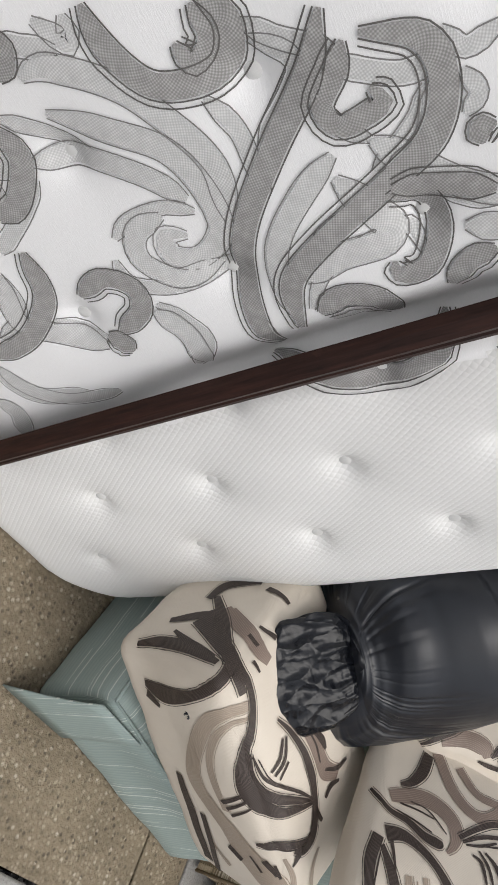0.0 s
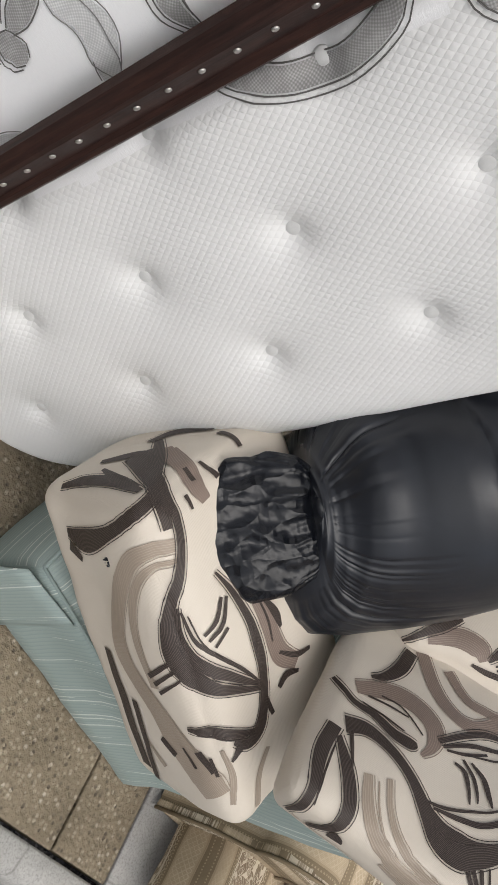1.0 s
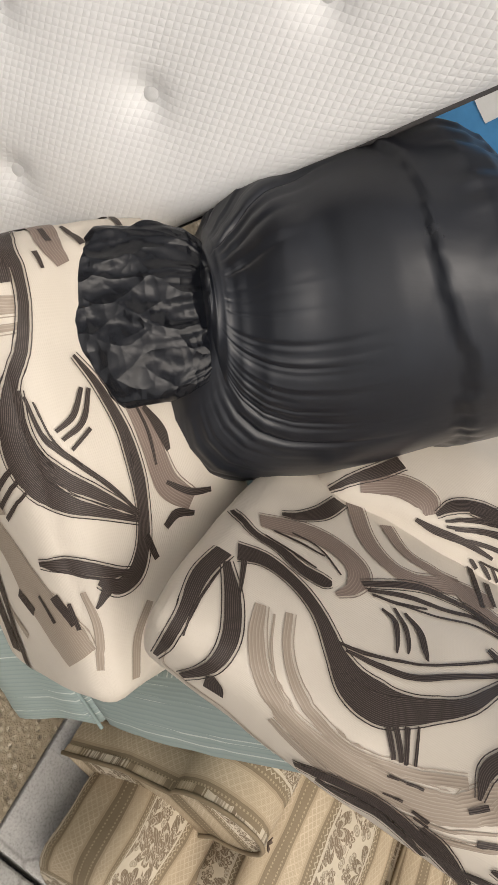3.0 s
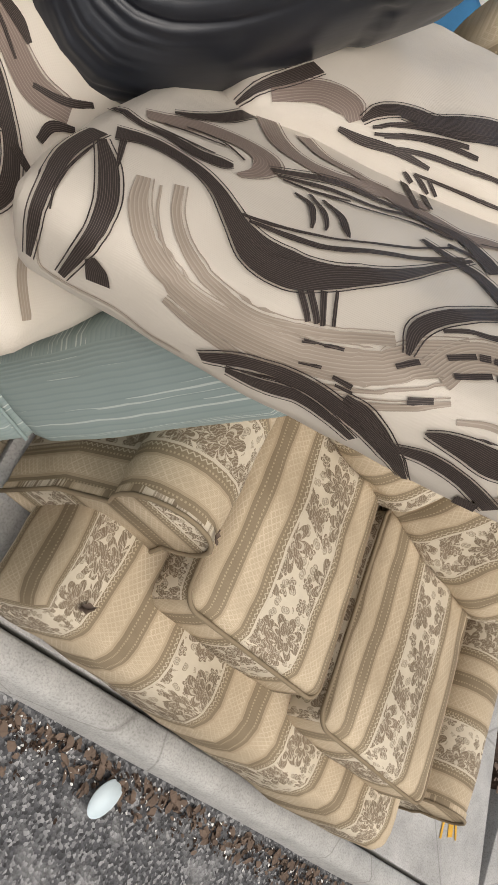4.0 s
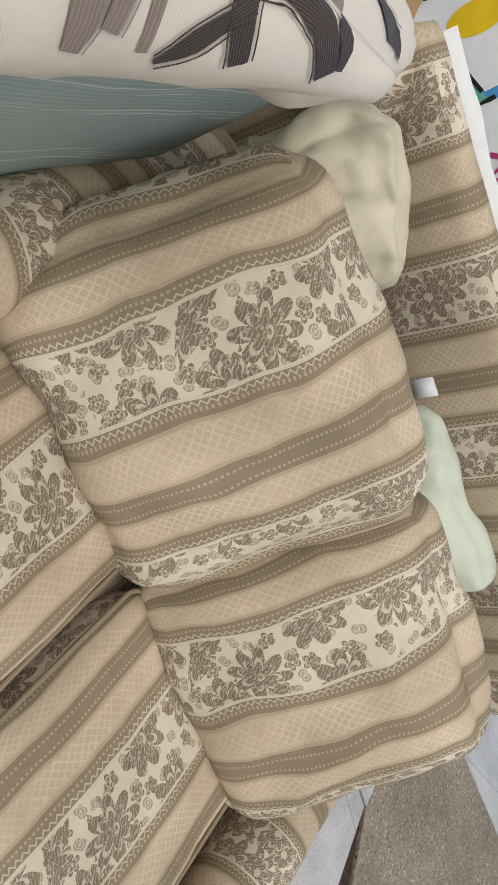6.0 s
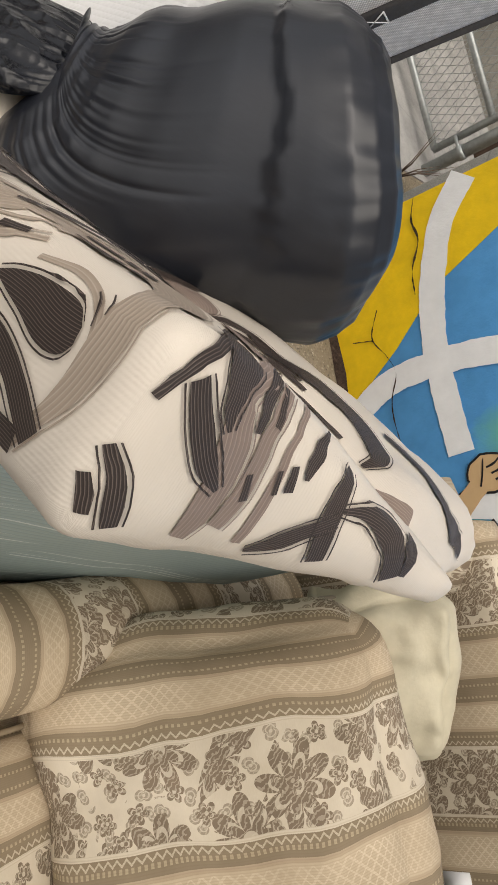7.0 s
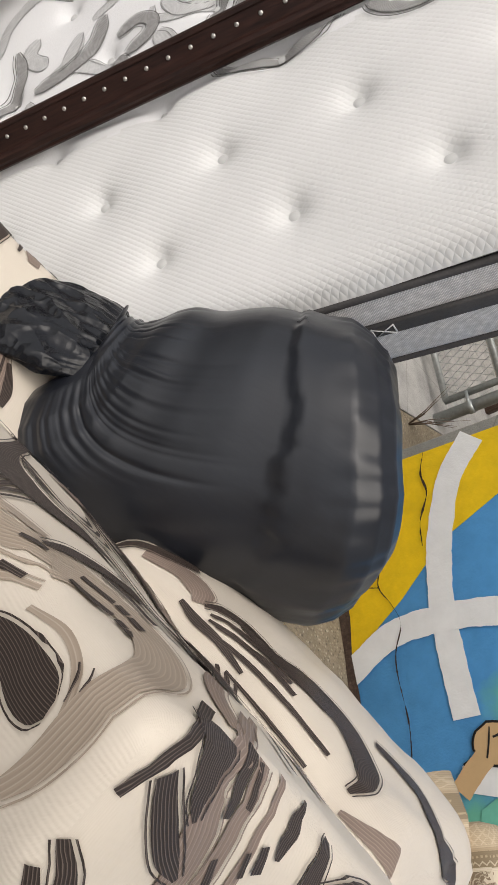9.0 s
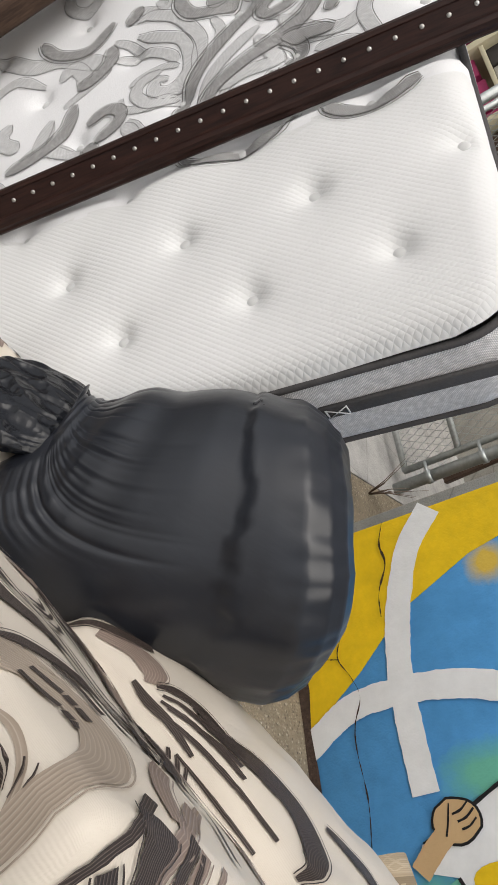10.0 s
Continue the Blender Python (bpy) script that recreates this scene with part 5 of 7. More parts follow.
band_b(RIB_DARK, (0.347, -0.253, 0.123, 0.0140), (0.349, -0.242, 0.106, 0.0168), (0.353, -0.226, 0.086, 0.0178), (0.355, -0.209, 0.068, 0.0167), (0.356, -0.188, 0.052, 0.0041))
band_b(RIB_DARK, (0.342, -0.273, 0.102, 0.0058), (0.344, -0.264, 0.123, 0.0085), (0.339, -0.247, 0.138, 0.0099), (0.304, -0.200, 0.141, 0.0120))
band_b(RIB_DARK, (0.324, -0.205, 0.141, 0.0487), (0.342, -0.215, 0.128, 0.0292), (0.350, -0.216, 0.112, 0.0155), (0.353, -0.209, 0.096, 0.0030))
band_b(RIB_MAUVE, (0.281, -0.120, 0.125, 0.0136), (0.340, -0.197, 0.126, 0.0209), (0.351, -0.203, 0.106, 0.0273), (0.354, -0.195, 0.083, 0.0318), (0.356, -0.189, 0.056, 0.0315), (0.356, -0.189, 0.029, 0.0284), (0.354, -0.192, 0.008, 0.0163))
band_b(RIB_MAUVE, (0.331, -0.147, 0.128, 0.0152), (0.350, -0.164, 0.103, 0.0159), (0.354, -0.162, 0.077, 0.0160), (0.356, -0.159, 0.049, 0.0178), (0.355, -0.164, 0.021, 0.0181))
band_b(RIB_MAUVE, (0.334, -0.118, 0.121, 0.0079), (0.353, -0.135, 0.100, 0.0082), (0.358, -0.134, 0.074, 0.0093), (0.360, -0.131, 0.041, 0.0110), (0.357, -0.129, 0.009, 0.0096))
band_b(RIB_DARK, (0.326, -0.160, 0.133, 0.0124), (0.344, -0.177, 0.117, 0.0132), (0.351, -0.179, 0.099, 0.0072))
band_b(RIB_DARK, (0.332, -0.151, 0.128, 0.0063), (0.350, -0.160, 0.106, 0.0080))
band_b(RIB_DARK, (0.355, -0.163, 0.069, 0.0057), (0.356, -0.154, 0.047, 0.0077))
band_b(RIB_DARK, (0.357, -0.136, 0.078, 0.0044), (0.360, -0.129, 0.058, 0.0051))
band_b(RIB_DARK, (0.358, -0.123, 0.084, 0.0072), (0.362, -0.117, 0.063, 0.0093))
band_b(RIB_DARK, (0.342, -0.085, 0.109, 0.0041), (0.358, -0.104, 0.096, 0.0167), (0.362, -0.106, 0.076, 0.0050))
band_b(RIB_DARK, (0.356, -0.048, 0.090, 0.0102), (0.369, -0.059, 0.075, 0.0199), (0.375, -0.057, 0.046, 0.0206), (0.377, -0.043, 0.011, 0.0171))
band_b(RIB_DARK, (0.358, -0.116, 0.004, 0.0042), (0.366, -0.095, 0.018, 0.0169), (0.371, -0.074, 0.036, 0.0157), (0.376, -0.051, 0.054, 0.0078))
band_b(RIB_DARK, (0.375, -0.051, 0.062, 0.0039), (0.379, -0.016, 0.064, 0.0143), (0.388, 0.020, 0.056, 0.0318), (0.397, 0.038, 0.040, 0.0268), (0.399, 0.056, 0.012, 0.0203))
band_b(RIB_DARK, (0.389, 0.060, 0.052, 0.0201), (0.399, 0.069, 0.039, 0.0237), (0.402, 0.069, 0.018, 0.0137))
band_b(RIB_DARK, (0.334, -0.281, 0.038, 0.0089), (0.339, -0.276, 0.026, 0.0112), (0.341, -0.272, 0.012, 0.0093))
band_b(RIB_DARK, (0.337, -0.278, 0.062, 0.0086), (0.345, -0.267, 0.045, 0.0123), (0.348, -0.258, 0.024, 0.0148), (0.348, -0.252, 0.008, 0.0123))
band_a(RIB_DARK, (-0.357, -0.070, 0.020, 0.0468), (-0.331, -0.145, 0.150, 0.0302), (-0.289, -0.153, 0.178, 0.0166), (-0.244, -0.161, 0.181, 0.0147), (-0.193, -0.177, 0.173, 0.0166), (-0.151, -0.197, 0.157, 0.0199), (-0.106, -0.210, 0.145, 0.0268), (-0.057, -0.212, 0.144, 0.0409), (-0.011, -0.200, 0.156, 0.0401), (0.019, -0.185, 0.177, 0.0257), (0.048, -0.145, 0.192, 0.0140), (0.081, -0.091, 0.194, 0.0082))
band_a(RIB_DARK, (-0.142, -0.193, 0.164, 0.0063), (-0.094, -0.198, 0.157, 0.0131), (-0.053, -0.195, 0.163, 0.0173), (-0.013, -0.178, 0.180, 0.0214), (0.020, -0.146, 0.192, 0.0166), (0.073, -0.091, 0.194, 0.0063))
band_a(RIB_DARK, (-0.133, -0.191, 0.167, 0.0046), (-0.074, -0.185, 0.174, 0.0071), (-0.030, -0.159, 0.188, 0.0082), (0.023, -0.119, 0.195, 0.0071), (0.069, -0.091, 0.195, 0.0051))
band_a(RIB_DARK, (-0.167, -0.113, 0.187, 0.0051), (-0.117, -0.092, 0.193, 0.0124), (-0.055, -0.078, 0.199, 0.0166), (0.008, -0.075, 0.199, 0.0227), (0.070, -0.080, 0.195, 0.0205), (0.117, -0.095, 0.192, 0.0224), (0.149, -0.121, 0.192, 0.0262), (0.156, -0.153, 0.189, 0.0227), (0.137, -0.177, 0.184, 0.0097))
band_a(RIB_DARK, (0.094, -0.220, 0.127, 0.0073), (0.100, -0.204, 0.158, 0.0167), (0.114, -0.185, 0.180, 0.0181), (0.137, -0.148, 0.191, 0.0114), (0.146, -0.125, 0.192, 0.0070))
band_a(RIB_DARK, (-0.358, -0.040, 0.031, 0.0174), (-0.345, -0.114, 0.122, 0.0080))
band_a(RIB_TAUPE, (-0.249, -0.170, 0.179, 0.0229), (-0.254, -0.202, 0.156, 0.0275), (-0.237, -0.217, 0.114, 0.0325), (-0.186, -0.220, 0.069, 0.0380), (-0.100, -0.213, 0.015, 0.0433), (-0.022, -0.210, -0.007, 0.0539), (0.030, -0.211, 0.011, 0.0630), (0.085, -0.215, 0.048, 0.0714), (0.151, -0.216, 0.082, 0.0834), (0.203, -0.217, 0.120, 0.0831), (0.244, -0.215, 0.140, 0.0666))
band_a(RIB_TAUPE, (-0.222, -0.173, 0.176, 0.0094), (-0.222, -0.206, 0.147, 0.0121), (-0.188, -0.217, 0.108, 0.0169), (-0.118, -0.220, 0.071, 0.0193), (-0.048, -0.222, 0.064, 0.0197), (0.023, -0.220, 0.070, 0.0229))
band_a(RIB_TAUPE, (0.146, -0.196, 0.168, 0.0094), (0.201, -0.193, 0.173, 0.0127), (0.264, -0.201, 0.160, 0.0114))
band_a(RIB_MAUVE, (-0.355, -0.036, 0.063, 0.0433), (-0.319, -0.083, 0.165, 0.0359), (-0.287, -0.081, 0.181, 0.0222))
band_a(RIB_DARK, (-0.341, -0.075, 0.143, 0.0091), (-0.321, -0.081, 0.164, 0.0099))
band_a(RIB_DARK, (-0.310, -0.114, 0.170, 0.0092), (-0.286, -0.115, 0.179, 0.0054))
band_a(RIB_DARK, (0.150, -0.211, 0.029, 0.0185), (0.178, -0.214, 0.059, 0.0198))
band_a(RIB_DARK, (0.145, -0.217, 0.129, 0.0187), (0.189, -0.209, 0.149, 0.0146))
band_a(RIB_DARK, (0.157, -0.210, 0.149, 0.0064), (0.198, -0.208, 0.152, 0.0075))
band_a(RIB_DARK, (-0.081, -0.205, 0.150, 0.0054), (-0.048, -0.199, 0.156, 0.0056))
band_a(RIB_DARK, (-0.061, -0.193, 0.166, 0.0049), (-0.023, -0.183, 0.177, 0.0054))
band_a(RIB_DARK, (-0.004, -0.221, 0.068, 0.0109), (-0.049, -0.215, 0.140, 0.0078))
band_a(RIB_DARK, (0.012, -0.221, 0.076, 0.0086), (-0.032, -0.213, 0.143, 0.0063))
band_a(RIB_DARK, (0.029, -0.221, 0.083, 0.0078), (-0.010, -0.213, 0.144, 0.0048))
band_a(RIB_DARK, (-0.077, -0.171, 0.183, 0.0056), (-0.091, -0.143, 0.190, 0.0088), (-0.123, -0.119, 0.191, 0.0065))
band_a(RIB_DARK, (-0.064, -0.167, 0.186, 0.0058), (-0.079, -0.133, 0.192, 0.0089), (-0.119, -0.108, 0.192, 0.0066))
band_a(RIB_DARK, (-0.047, -0.159, 0.188, 0.0053), (-0.067, -0.125, 0.194, 0.0065))
band_a(RIB_DARK, (0.145, -0.162, 0.189, 0.0225), (0.173, -0.188, 0.177, 0.0041))
band_a(RIB_TAUPE, (0.201, -0.107, 0.187, 0.0135), (0.244, -0.139, 0.177, 0.0147), (0.301, -0.158, 0.171, 0.0153))
band_a(RIB_MAUVE, (-0.122, -0.067, 0.194, 0.0089), (-0.078, -0.049, 0.199, 0.0271), (-0.010, -0.036, 0.200, 0.0384), (0.051, -0.025, 0.197, 0.0440), (0.092, 0.010, 0.200, 0.0312))
band_a(RIB_DARK, (-0.070, -0.032, 0.200, 0.0089), (-0.028, -0.013, 0.201, 0.0192), (0.004, -0.008, 0.199, 0.0087))
band_a(RIB_DARK, (0.048, -0.026, 0.197, 0.0066), (0.077, 0.011, 0.201, 0.0115), (0.090, 0.055, 0.198, 0.0080))
band_a(RIB_DARK, (0.106, -0.086, 0.193, 0.0129), (0.147, -0.079, 0.193, 0.0102))
band_a(RIB_DARK, (0.110, -0.049, 0.195, 0.0114), (0.099, -0.023, 0.197, 0.0145), (0.111, 0.009, 0.198, 0.0078))
band_a(RIB_DARK, (-0.339, -0.044, 0.148, 0.0073), (-0.309, -0.036, 0.176, 0.0134))
band_a(RIB_DARK, (-0.348, 0.070, 0.098, 0.0163), (-0.327, 0.055, 0.158, 0.0099))
band_a(RIB_DARK, (-0.123, -0.184, 0.173, 0.0023), (-0.067, -0.177, 0.180, 0.0030), (-0.017, -0.149, 0.190, 0.0038), (0.036, -0.113, 0.196, 0.0031))
band_a(RIB_DARK, (-0.157, -0.108, 0.188, 0.0026), (-0.092, -0.083, 0.195, 0.0045), (-0.029, -0.077, 0.200, 0.0058), (0.032, -0.081, 0.199, 0.0041))
band_a(RIB_DARK, (-0.086, -0.046, 0.198, 0.0040), (-0.029, -0.037, 0.201, 0.0064), (0.017, -0.037, 0.199, 0.0046))
band_a(RIB_TAUPE, (0.169, -0.199, -0.049, 0.0147), (0.229, -0.208, 0.004, 0.0161))
band_a(RIB_DARK, (0.147, -0.217, 0.092, 0.0074), (0.188, -0.216, 0.111, 0.0089))
band_a(RIB_DARK, (0.098, -0.218, 0.136, 0.0057), (0.122, -0.192, 0.173, 0.0052), (0.144, -0.155, 0.190, 0.0032))
seam_line(cushion_b, tree_b, (-0.278, -0.288, 0.060), (-0.272, -0.286, 0.018), (-0.236, -0.287, 0.012), (-0.178, -0.290, 0.019), (-0.134, -0.289, 0.007), (-0.090, -0.293, 0.009))
band_a(RIB_DARK, (-0.256, -0.187, -0.085, 0.0167), (-0.250, -0.198, -0.024, 0.0448), (-0.284, -0.214, 0.079, 0.0235), (-0.319, -0.199, 0.146, 0.0237), (-0.331, -0.161, 0.151, 0.0201), (-0.342, -0.127, 0.128, 0.0137))
band_a(RIB_DARK, (-0.358, 0.004, 0.006, 0.0150), (-0.354, -0.063, 0.071, 0.0264), (-0.342, -0.129, 0.124, 0.0272), (-0.322, -0.163, 0.162, 0.0229), (-0.278, -0.173, 0.176, 0.0175))
band_a(RIB_DARK, (-0.331, -0.157, -0.104, 0.0103), (-0.343, -0.149, -0.030, 0.0265), (-0.345, -0.153, 0.053, 0.0280), (-0.339, -0.168, 0.130, 0.0129))
band_a(RIB_DARK, (-0.350, -0.117, -0.022, 0.0078), (-0.348, -0.139, 0.035, 0.0171), (-0.341, -0.157, 0.115, 0.0111))
band_a(RIB_DARK, (-0.353, -0.093, -0.055, 0.0144), (-0.357, -0.068, 0.005, 0.0235), (-0.356, -0.047, 0.052, 0.0160))
band_a(RIB_DARK, (-0.360, -0.010, -0.007, 0.0166), (-0.355, 0.047, -0.002, 0.0296), (-0.351, 0.076, 0.041, 0.0211), (-0.348, 0.088, 0.072, 0.0105))
band_a(RIB_DARK, (-0.353, 0.096, -0.005, 0.0086), (-0.346, 0.121, 0.044, 0.0129))
band_a(RIB_MAUVE, (-0.356, -0.024, 0.054, 0.0202), (-0.347, -0.069, 0.126, 0.0309), (-0.327, -0.082, 0.155, 0.0161))
band_a(RIB_DARK, (-0.232, -0.190, -0.086, 0.0294), (-0.209, -0.197, -0.050, 0.0146))
band_a(RIB_DARK, (-0.016, -0.199, -0.069, 0.0224), (0.097, -0.195, -0.077, 0.0304), (0.280, -0.184, -0.095, 0.0301))
band_a(RIB_DARK, (0.091, -0.201, -0.036, 0.0184), (0.182, -0.201, -0.042, 0.0238), (0.310, -0.182, -0.075, 0.0181))
band_c(RIB_DARK, (-0.058, -0.155, 0.092, 0.0126), (0.039, -0.128, 0.100, 0.0421), (0.101, -0.097, 0.095, 0.0500), (0.156, -0.107, 0.086, 0.0465), (0.190, -0.151, 0.080, 0.0235), (0.189, -0.184, 0.066, 0.0066))
band_c(RIB_DARK, (0.139, -0.037, 0.096, 0.0105), (0.181, -0.009, 0.092, 0.0292), (0.214, 0.017, 0.084, 0.0379), (0.272, -0.004, 0.067, 0.0397), (0.299, 0.075, 0.035, 0.0398))
band_c(RIB_DARK, (-0.085, -0.201, 0.059, 0.0046), (-0.009, -0.192, 0.073, 0.0078), (0.050, -0.192, 0.078, 0.0072), (0.144, -0.178, 0.074, 0.0081))
band_c(RIB_DARK, (-0.082, -0.193, 0.072, 0.0045), (-0.010, -0.175, 0.084, 0.0097), (0.065, -0.173, 0.088, 0.0077))
band_c(RIB_DARK, (-0.009, -0.206, 0.051, 0.0035), (0.058, -0.207, 0.054, 0.0053), (0.141, -0.202, 0.052, 0.0052))
band_c(RIB_MAUVE, (0.200, -0.201, 0.050, 0.0064), (0.236, -0.196, 0.057, 0.0209), (0.271, -0.172, 0.055, 0.0390))
for bm in (body_a, body_b, body_c):
    bm.free()

# ---- the tied black bag ----
BAG_AXES = axes((1.346, 0.62, 0.828), (0.294, 0.33, 0.252), (-0.5, -0.2, 0.8))
def bag_mesh():
    """A taut full liner: straight sharp creases run out from the tie, smooth film beyond them, a lapped fold towards the far end."""
    bm = bmesh.new()
    n, rows = 480, []
    prof = [(0.0, 0.02), (0.002, 0.05), (0.008, 0.095), (0.02, 0.14), (0.04, 0.178), (0.07, 0.208), (0.11, 0.224), (0.18, 0.234), (0.27, 0.238), (0.34, 0.236), (0.40, 0.236), (0.45, 0.234), (0.485, 0.222),
            (0.507, 0.2), (0.52, 0.165), (0.527, 0.1), (0.53, 0.02)]
    sag = BAG_AXES.to_3x3().inverted() @ Vector((0.098, 0.026, -0.142))
    low = BAG_AXES.to_3x3().inverted() @ Vector((0.673, -0.035, -0.739))
    face = BAG_AXES.to_3x3().inverted() @ Vector((-0.435, -0.56, 0.706))
    flank = BAG_AXES.to_3x3().inverted() @ Vector((-0.88, -0.31, 0.36))
    fine = []
    for (s0, r0), (s1, r1) in zip(prof, prof[1:]):
        for k in range(6):
            fine.append((s0 + (s1 - s0) * k / 6, r0 + (r1 - r0) * k / 6))
    fine.append(prof[-1])
    rnd = random.Random(12)
    creases = []
    for _ in range(120):
        a = rnd.uniform(0, 2 * math.pi)
        crowd = 0.5 + 0.5 * noise.noise(Vector((math.cos(a) * 2.2, math.sin(a) * 2.2, 1.5)))
        creases.append((a, 0.07 + 0.36 * crowd * rnd.uniform(0.3, 1.0), rnd.uniform(0.014, 0.035), rnd.uniform(0.0025, 0.0075) * rnd.choice((1, 1, -0.6))))
    near = []
    for j in range(n):
        q = 2 * math.pi * j / n
        mine = []
        for a, reach, wide, deep in creases:
            d = (q - a + math.pi) % (2 * math.pi) - math.pi
            if abs(d) < 3 * wide:
                mine.append((reach, -deep * math.exp(-abs(d / wide) ** 1.4)))
        near.append(mine)
    for s, r in fine:
        ring = []
        for j in range(n):
            q = 2 * math.pi * j / n
            c, d = math.cos(q), math.sin(q)
            rr = r + sum(deep * smoothstep(reach, 0.0, s) for reach, deep in near[j]) * smoothstep(0.01, 0.06, s)
            far = smoothstep(0.40, 0.47, s) * smoothstep(0.53, 0.51, s)
            rr += 0.006 * noise.noise(Vector((c * 9, d * 9, s * 6))) * far
            p = Vector((s, rr * c, rr * d))
            lap = 0.345 + 0.03 * noise.noise(Vector((c * 2.4, d * 2.4, 5))) + 0.012 * noise.noise(Vector((c * 9, d * 9, 5)))
            rr += 0.011 * noise.noise(p * 4.5) + 0.009 * smoothstep(lap, lap + 0.016, s) * smoothstep(0.5, 0.45, s)
            front = max(0.0, face.y * c + face.z * d)
            rr *= 1 - 0.22 * front ** 1.3 * smoothstep(0.38, 0.0, s)
            wall_side = max(0.0, flank.y * c + flank.z * d)
            rr += wall_side ** 2 * (0.085 * smoothstep(0.02, 0.10, s) * smoothstep(0.42, 0.16, s) - 0.026 * smoothstep(0.32, 0.46, s) * smoothstep(0.53, 0.50, s))
            reach = (low.y * c + low.z * d) * rr
            lean_s = reach * (0.62 if reach < 0 else 0.30) * smoothstep(0.10, 0.50, s)
            lean_s -= 0.80 * max(0.0, reach) * smoothstep(0.20, 0.0, s) * smoothstep(0.03, 0.12, rr)
            ring.append(bm.verts.new(Vector((s + lean_s + 0.02 * noise.noise(Vector((0, c * 1.5, d * 1.5 + 3))) * smoothstep(0.3, 0.5, s), rr * c, rr * d)) + sag * math.sin(math.pi * min(1.0, s / 0.53) ** 0.45)))
        rows.append(ring)
    for a, b in zip(rows, rows[1:]):
        for j in range(n):
            bm.faces.new((a[j], a[(j + 1) % n], b[(j + 1) % n], b[j]))
    bm.faces.new(rows[-1])
    bm.faces.new(list(reversed(rows[0])))
    bmesh.ops.recalc_face_normals(bm, faces=bm.faces[:])
    return bm


def bag_neck():
    """The gathered mouth beyond the tie: a crumpled flap with a smooth round rim that hangs over the shoulder to a point."""
    bm = bmesh.new()
    turn = BAG_AXES.to_3x3().inverted()
    down = (turn @ Vector((-0.40, -0.54, -0.74))).normalized()
    out = turn @ Vector((-0.45, -0.54, 0.70))
    out = (out - down * out.dot(down)).normalized()
    side = out.cross(down)
    beside = turn @ Vector((0.43, 0.56, -0.71))
    n, rows = 260, []
    prof = ((-0.018, 0.02, 0.004), (-0.016, 0.055, 0.014), (-0.008, 0.088, 0.026), (0.006, 0.110, 0.036), (0.025, 0.122, 0.042), (0.045, 0.127, 0.044), (0.065, 0.127, 0.044), (0.085, 0.123, 0.043),
            (0.105, 0.110, 0.042), (0.125, 0.098, 0.041), (0.145, 0.083, 0.039), (0.165, 0.067, 0.036), (0.185, 0.051, 0.032), (0.205, 0.036, 0.027), (0.222, 0.022, 0.02), (0.240, 0.008, 0.008))
    fine = []
    for a, b in zip(prof, prof[1:]):
        for k in range(5):
            fine.append([u + (v - u) * k / 5 for u, v in zip(a, b)])
    fine.append(prof[-1])

    def sharp(v):
        return max(-0.6, 1 - abs(noise.noise(v)) * 3.0)

    for s, w, h in fine:
        ring = []
        for j in range(n):
            q = 2 * math.pi * j / n
            c, d = math.cos(q), math.sin(q)
            loose = smoothstep(0.01, 0.05, s)
            flat = Vector((w * c, s, w * d * 0.3))
            twist = flat + 0.02 * Vector((noise.noise(flat * 14), noise.noise(flat * 14 + Vector((5, 0, 0))), 0))
            turned = Vector((twist.x * 0.8 + twist.y * 0.6, twist.y * 0.8 - twist.x * 0.6, 0))
            fold = 0.50 * sharp(Vector((turned.x * 16, turned.y * 9, 3))) + 0.30 * sharp(Vector((twist.x * 30 + 4, twist.y * 22, 8))) + 0.10 * sharp(Vector((turned.y * 60, turned.x * 40, 1)))
            loose *= smoothstep(0.235, 0.19, s)
            pull = 0.06 * math.sin(q * 31 + 4 * noise.noise(Vector((c * 3, d * 3, 1))))
            rw = 1.02 * w * (1 + loose * 0.10 * noise.noise(Vector((c * 3, d * 3, s * 30))))
            rh = h * (1 + loose * 0.26 * fold + (1 - loose) * pull)
            ring.append(bm.verts.new(down * (1.5 * s + 0.014 + 0.010 * noise.noise(Vector((c * 2.2, d * 2.2, s * 30)))) + side * (rw * c + 0.02) + out * (0.72 * rh * d - 0.046 + 0.27 * max(s, 0.0)) + 0.008 * beside))
        rows.append(ring)
    for a, b in zip(rows, rows[1:]):
        for j in range(n):
            bm.faces.new((a[j], b[j], b[(j + 1) % n], a[(j + 1) % n]))
    bmesh.ops.recalc_face_normals(bm, faces=bm.faces[:])
    return bm


bin_bag = thing("bin_bag", BAG_AXES, "full black bin liner tied at the neck, wedged against the mattress", "bin bag")
part("bag_body", bag_mesh(), BAG, bin_bag)
part("tied_neck", bag_neck(), BAG_LOOSE, bin_bag, "gathered crumpled mouth")
bm = bmesh.new()
pts = []
for k in range(7):
    pts.append([bm.verts.new((0.42 + 0.014 * k, 0.20 + 0.035 * math.sin(k / 6 * 3.1) * q + 0.004 * math.sin(k * 2.1), -0.06 + 0.05 * q + 0.01 * math.sin(k * 1.7))) for q in (0, 0.5, 1.0)])
for a, b in zip(pts, pts[1:]):
    for j in range(2):
        bm.faces.new((a[j], b[j], b[j + 1], a[j + 1]))
ob = part("bag_corner", bm, BAG, bin_bag, "loose corner of the liner")
ob.modifiers.new("thick", "SOLIDIFY").thickness = 0.002


# ---- the striped sofa ----
SOFA = pose(2.06, 0.06, 0, 0, 0, -5)
sofa = thing("sofa", SOFA, "worn two-seat sofa in striped floral tapestry with low rolled arms", "sofa")


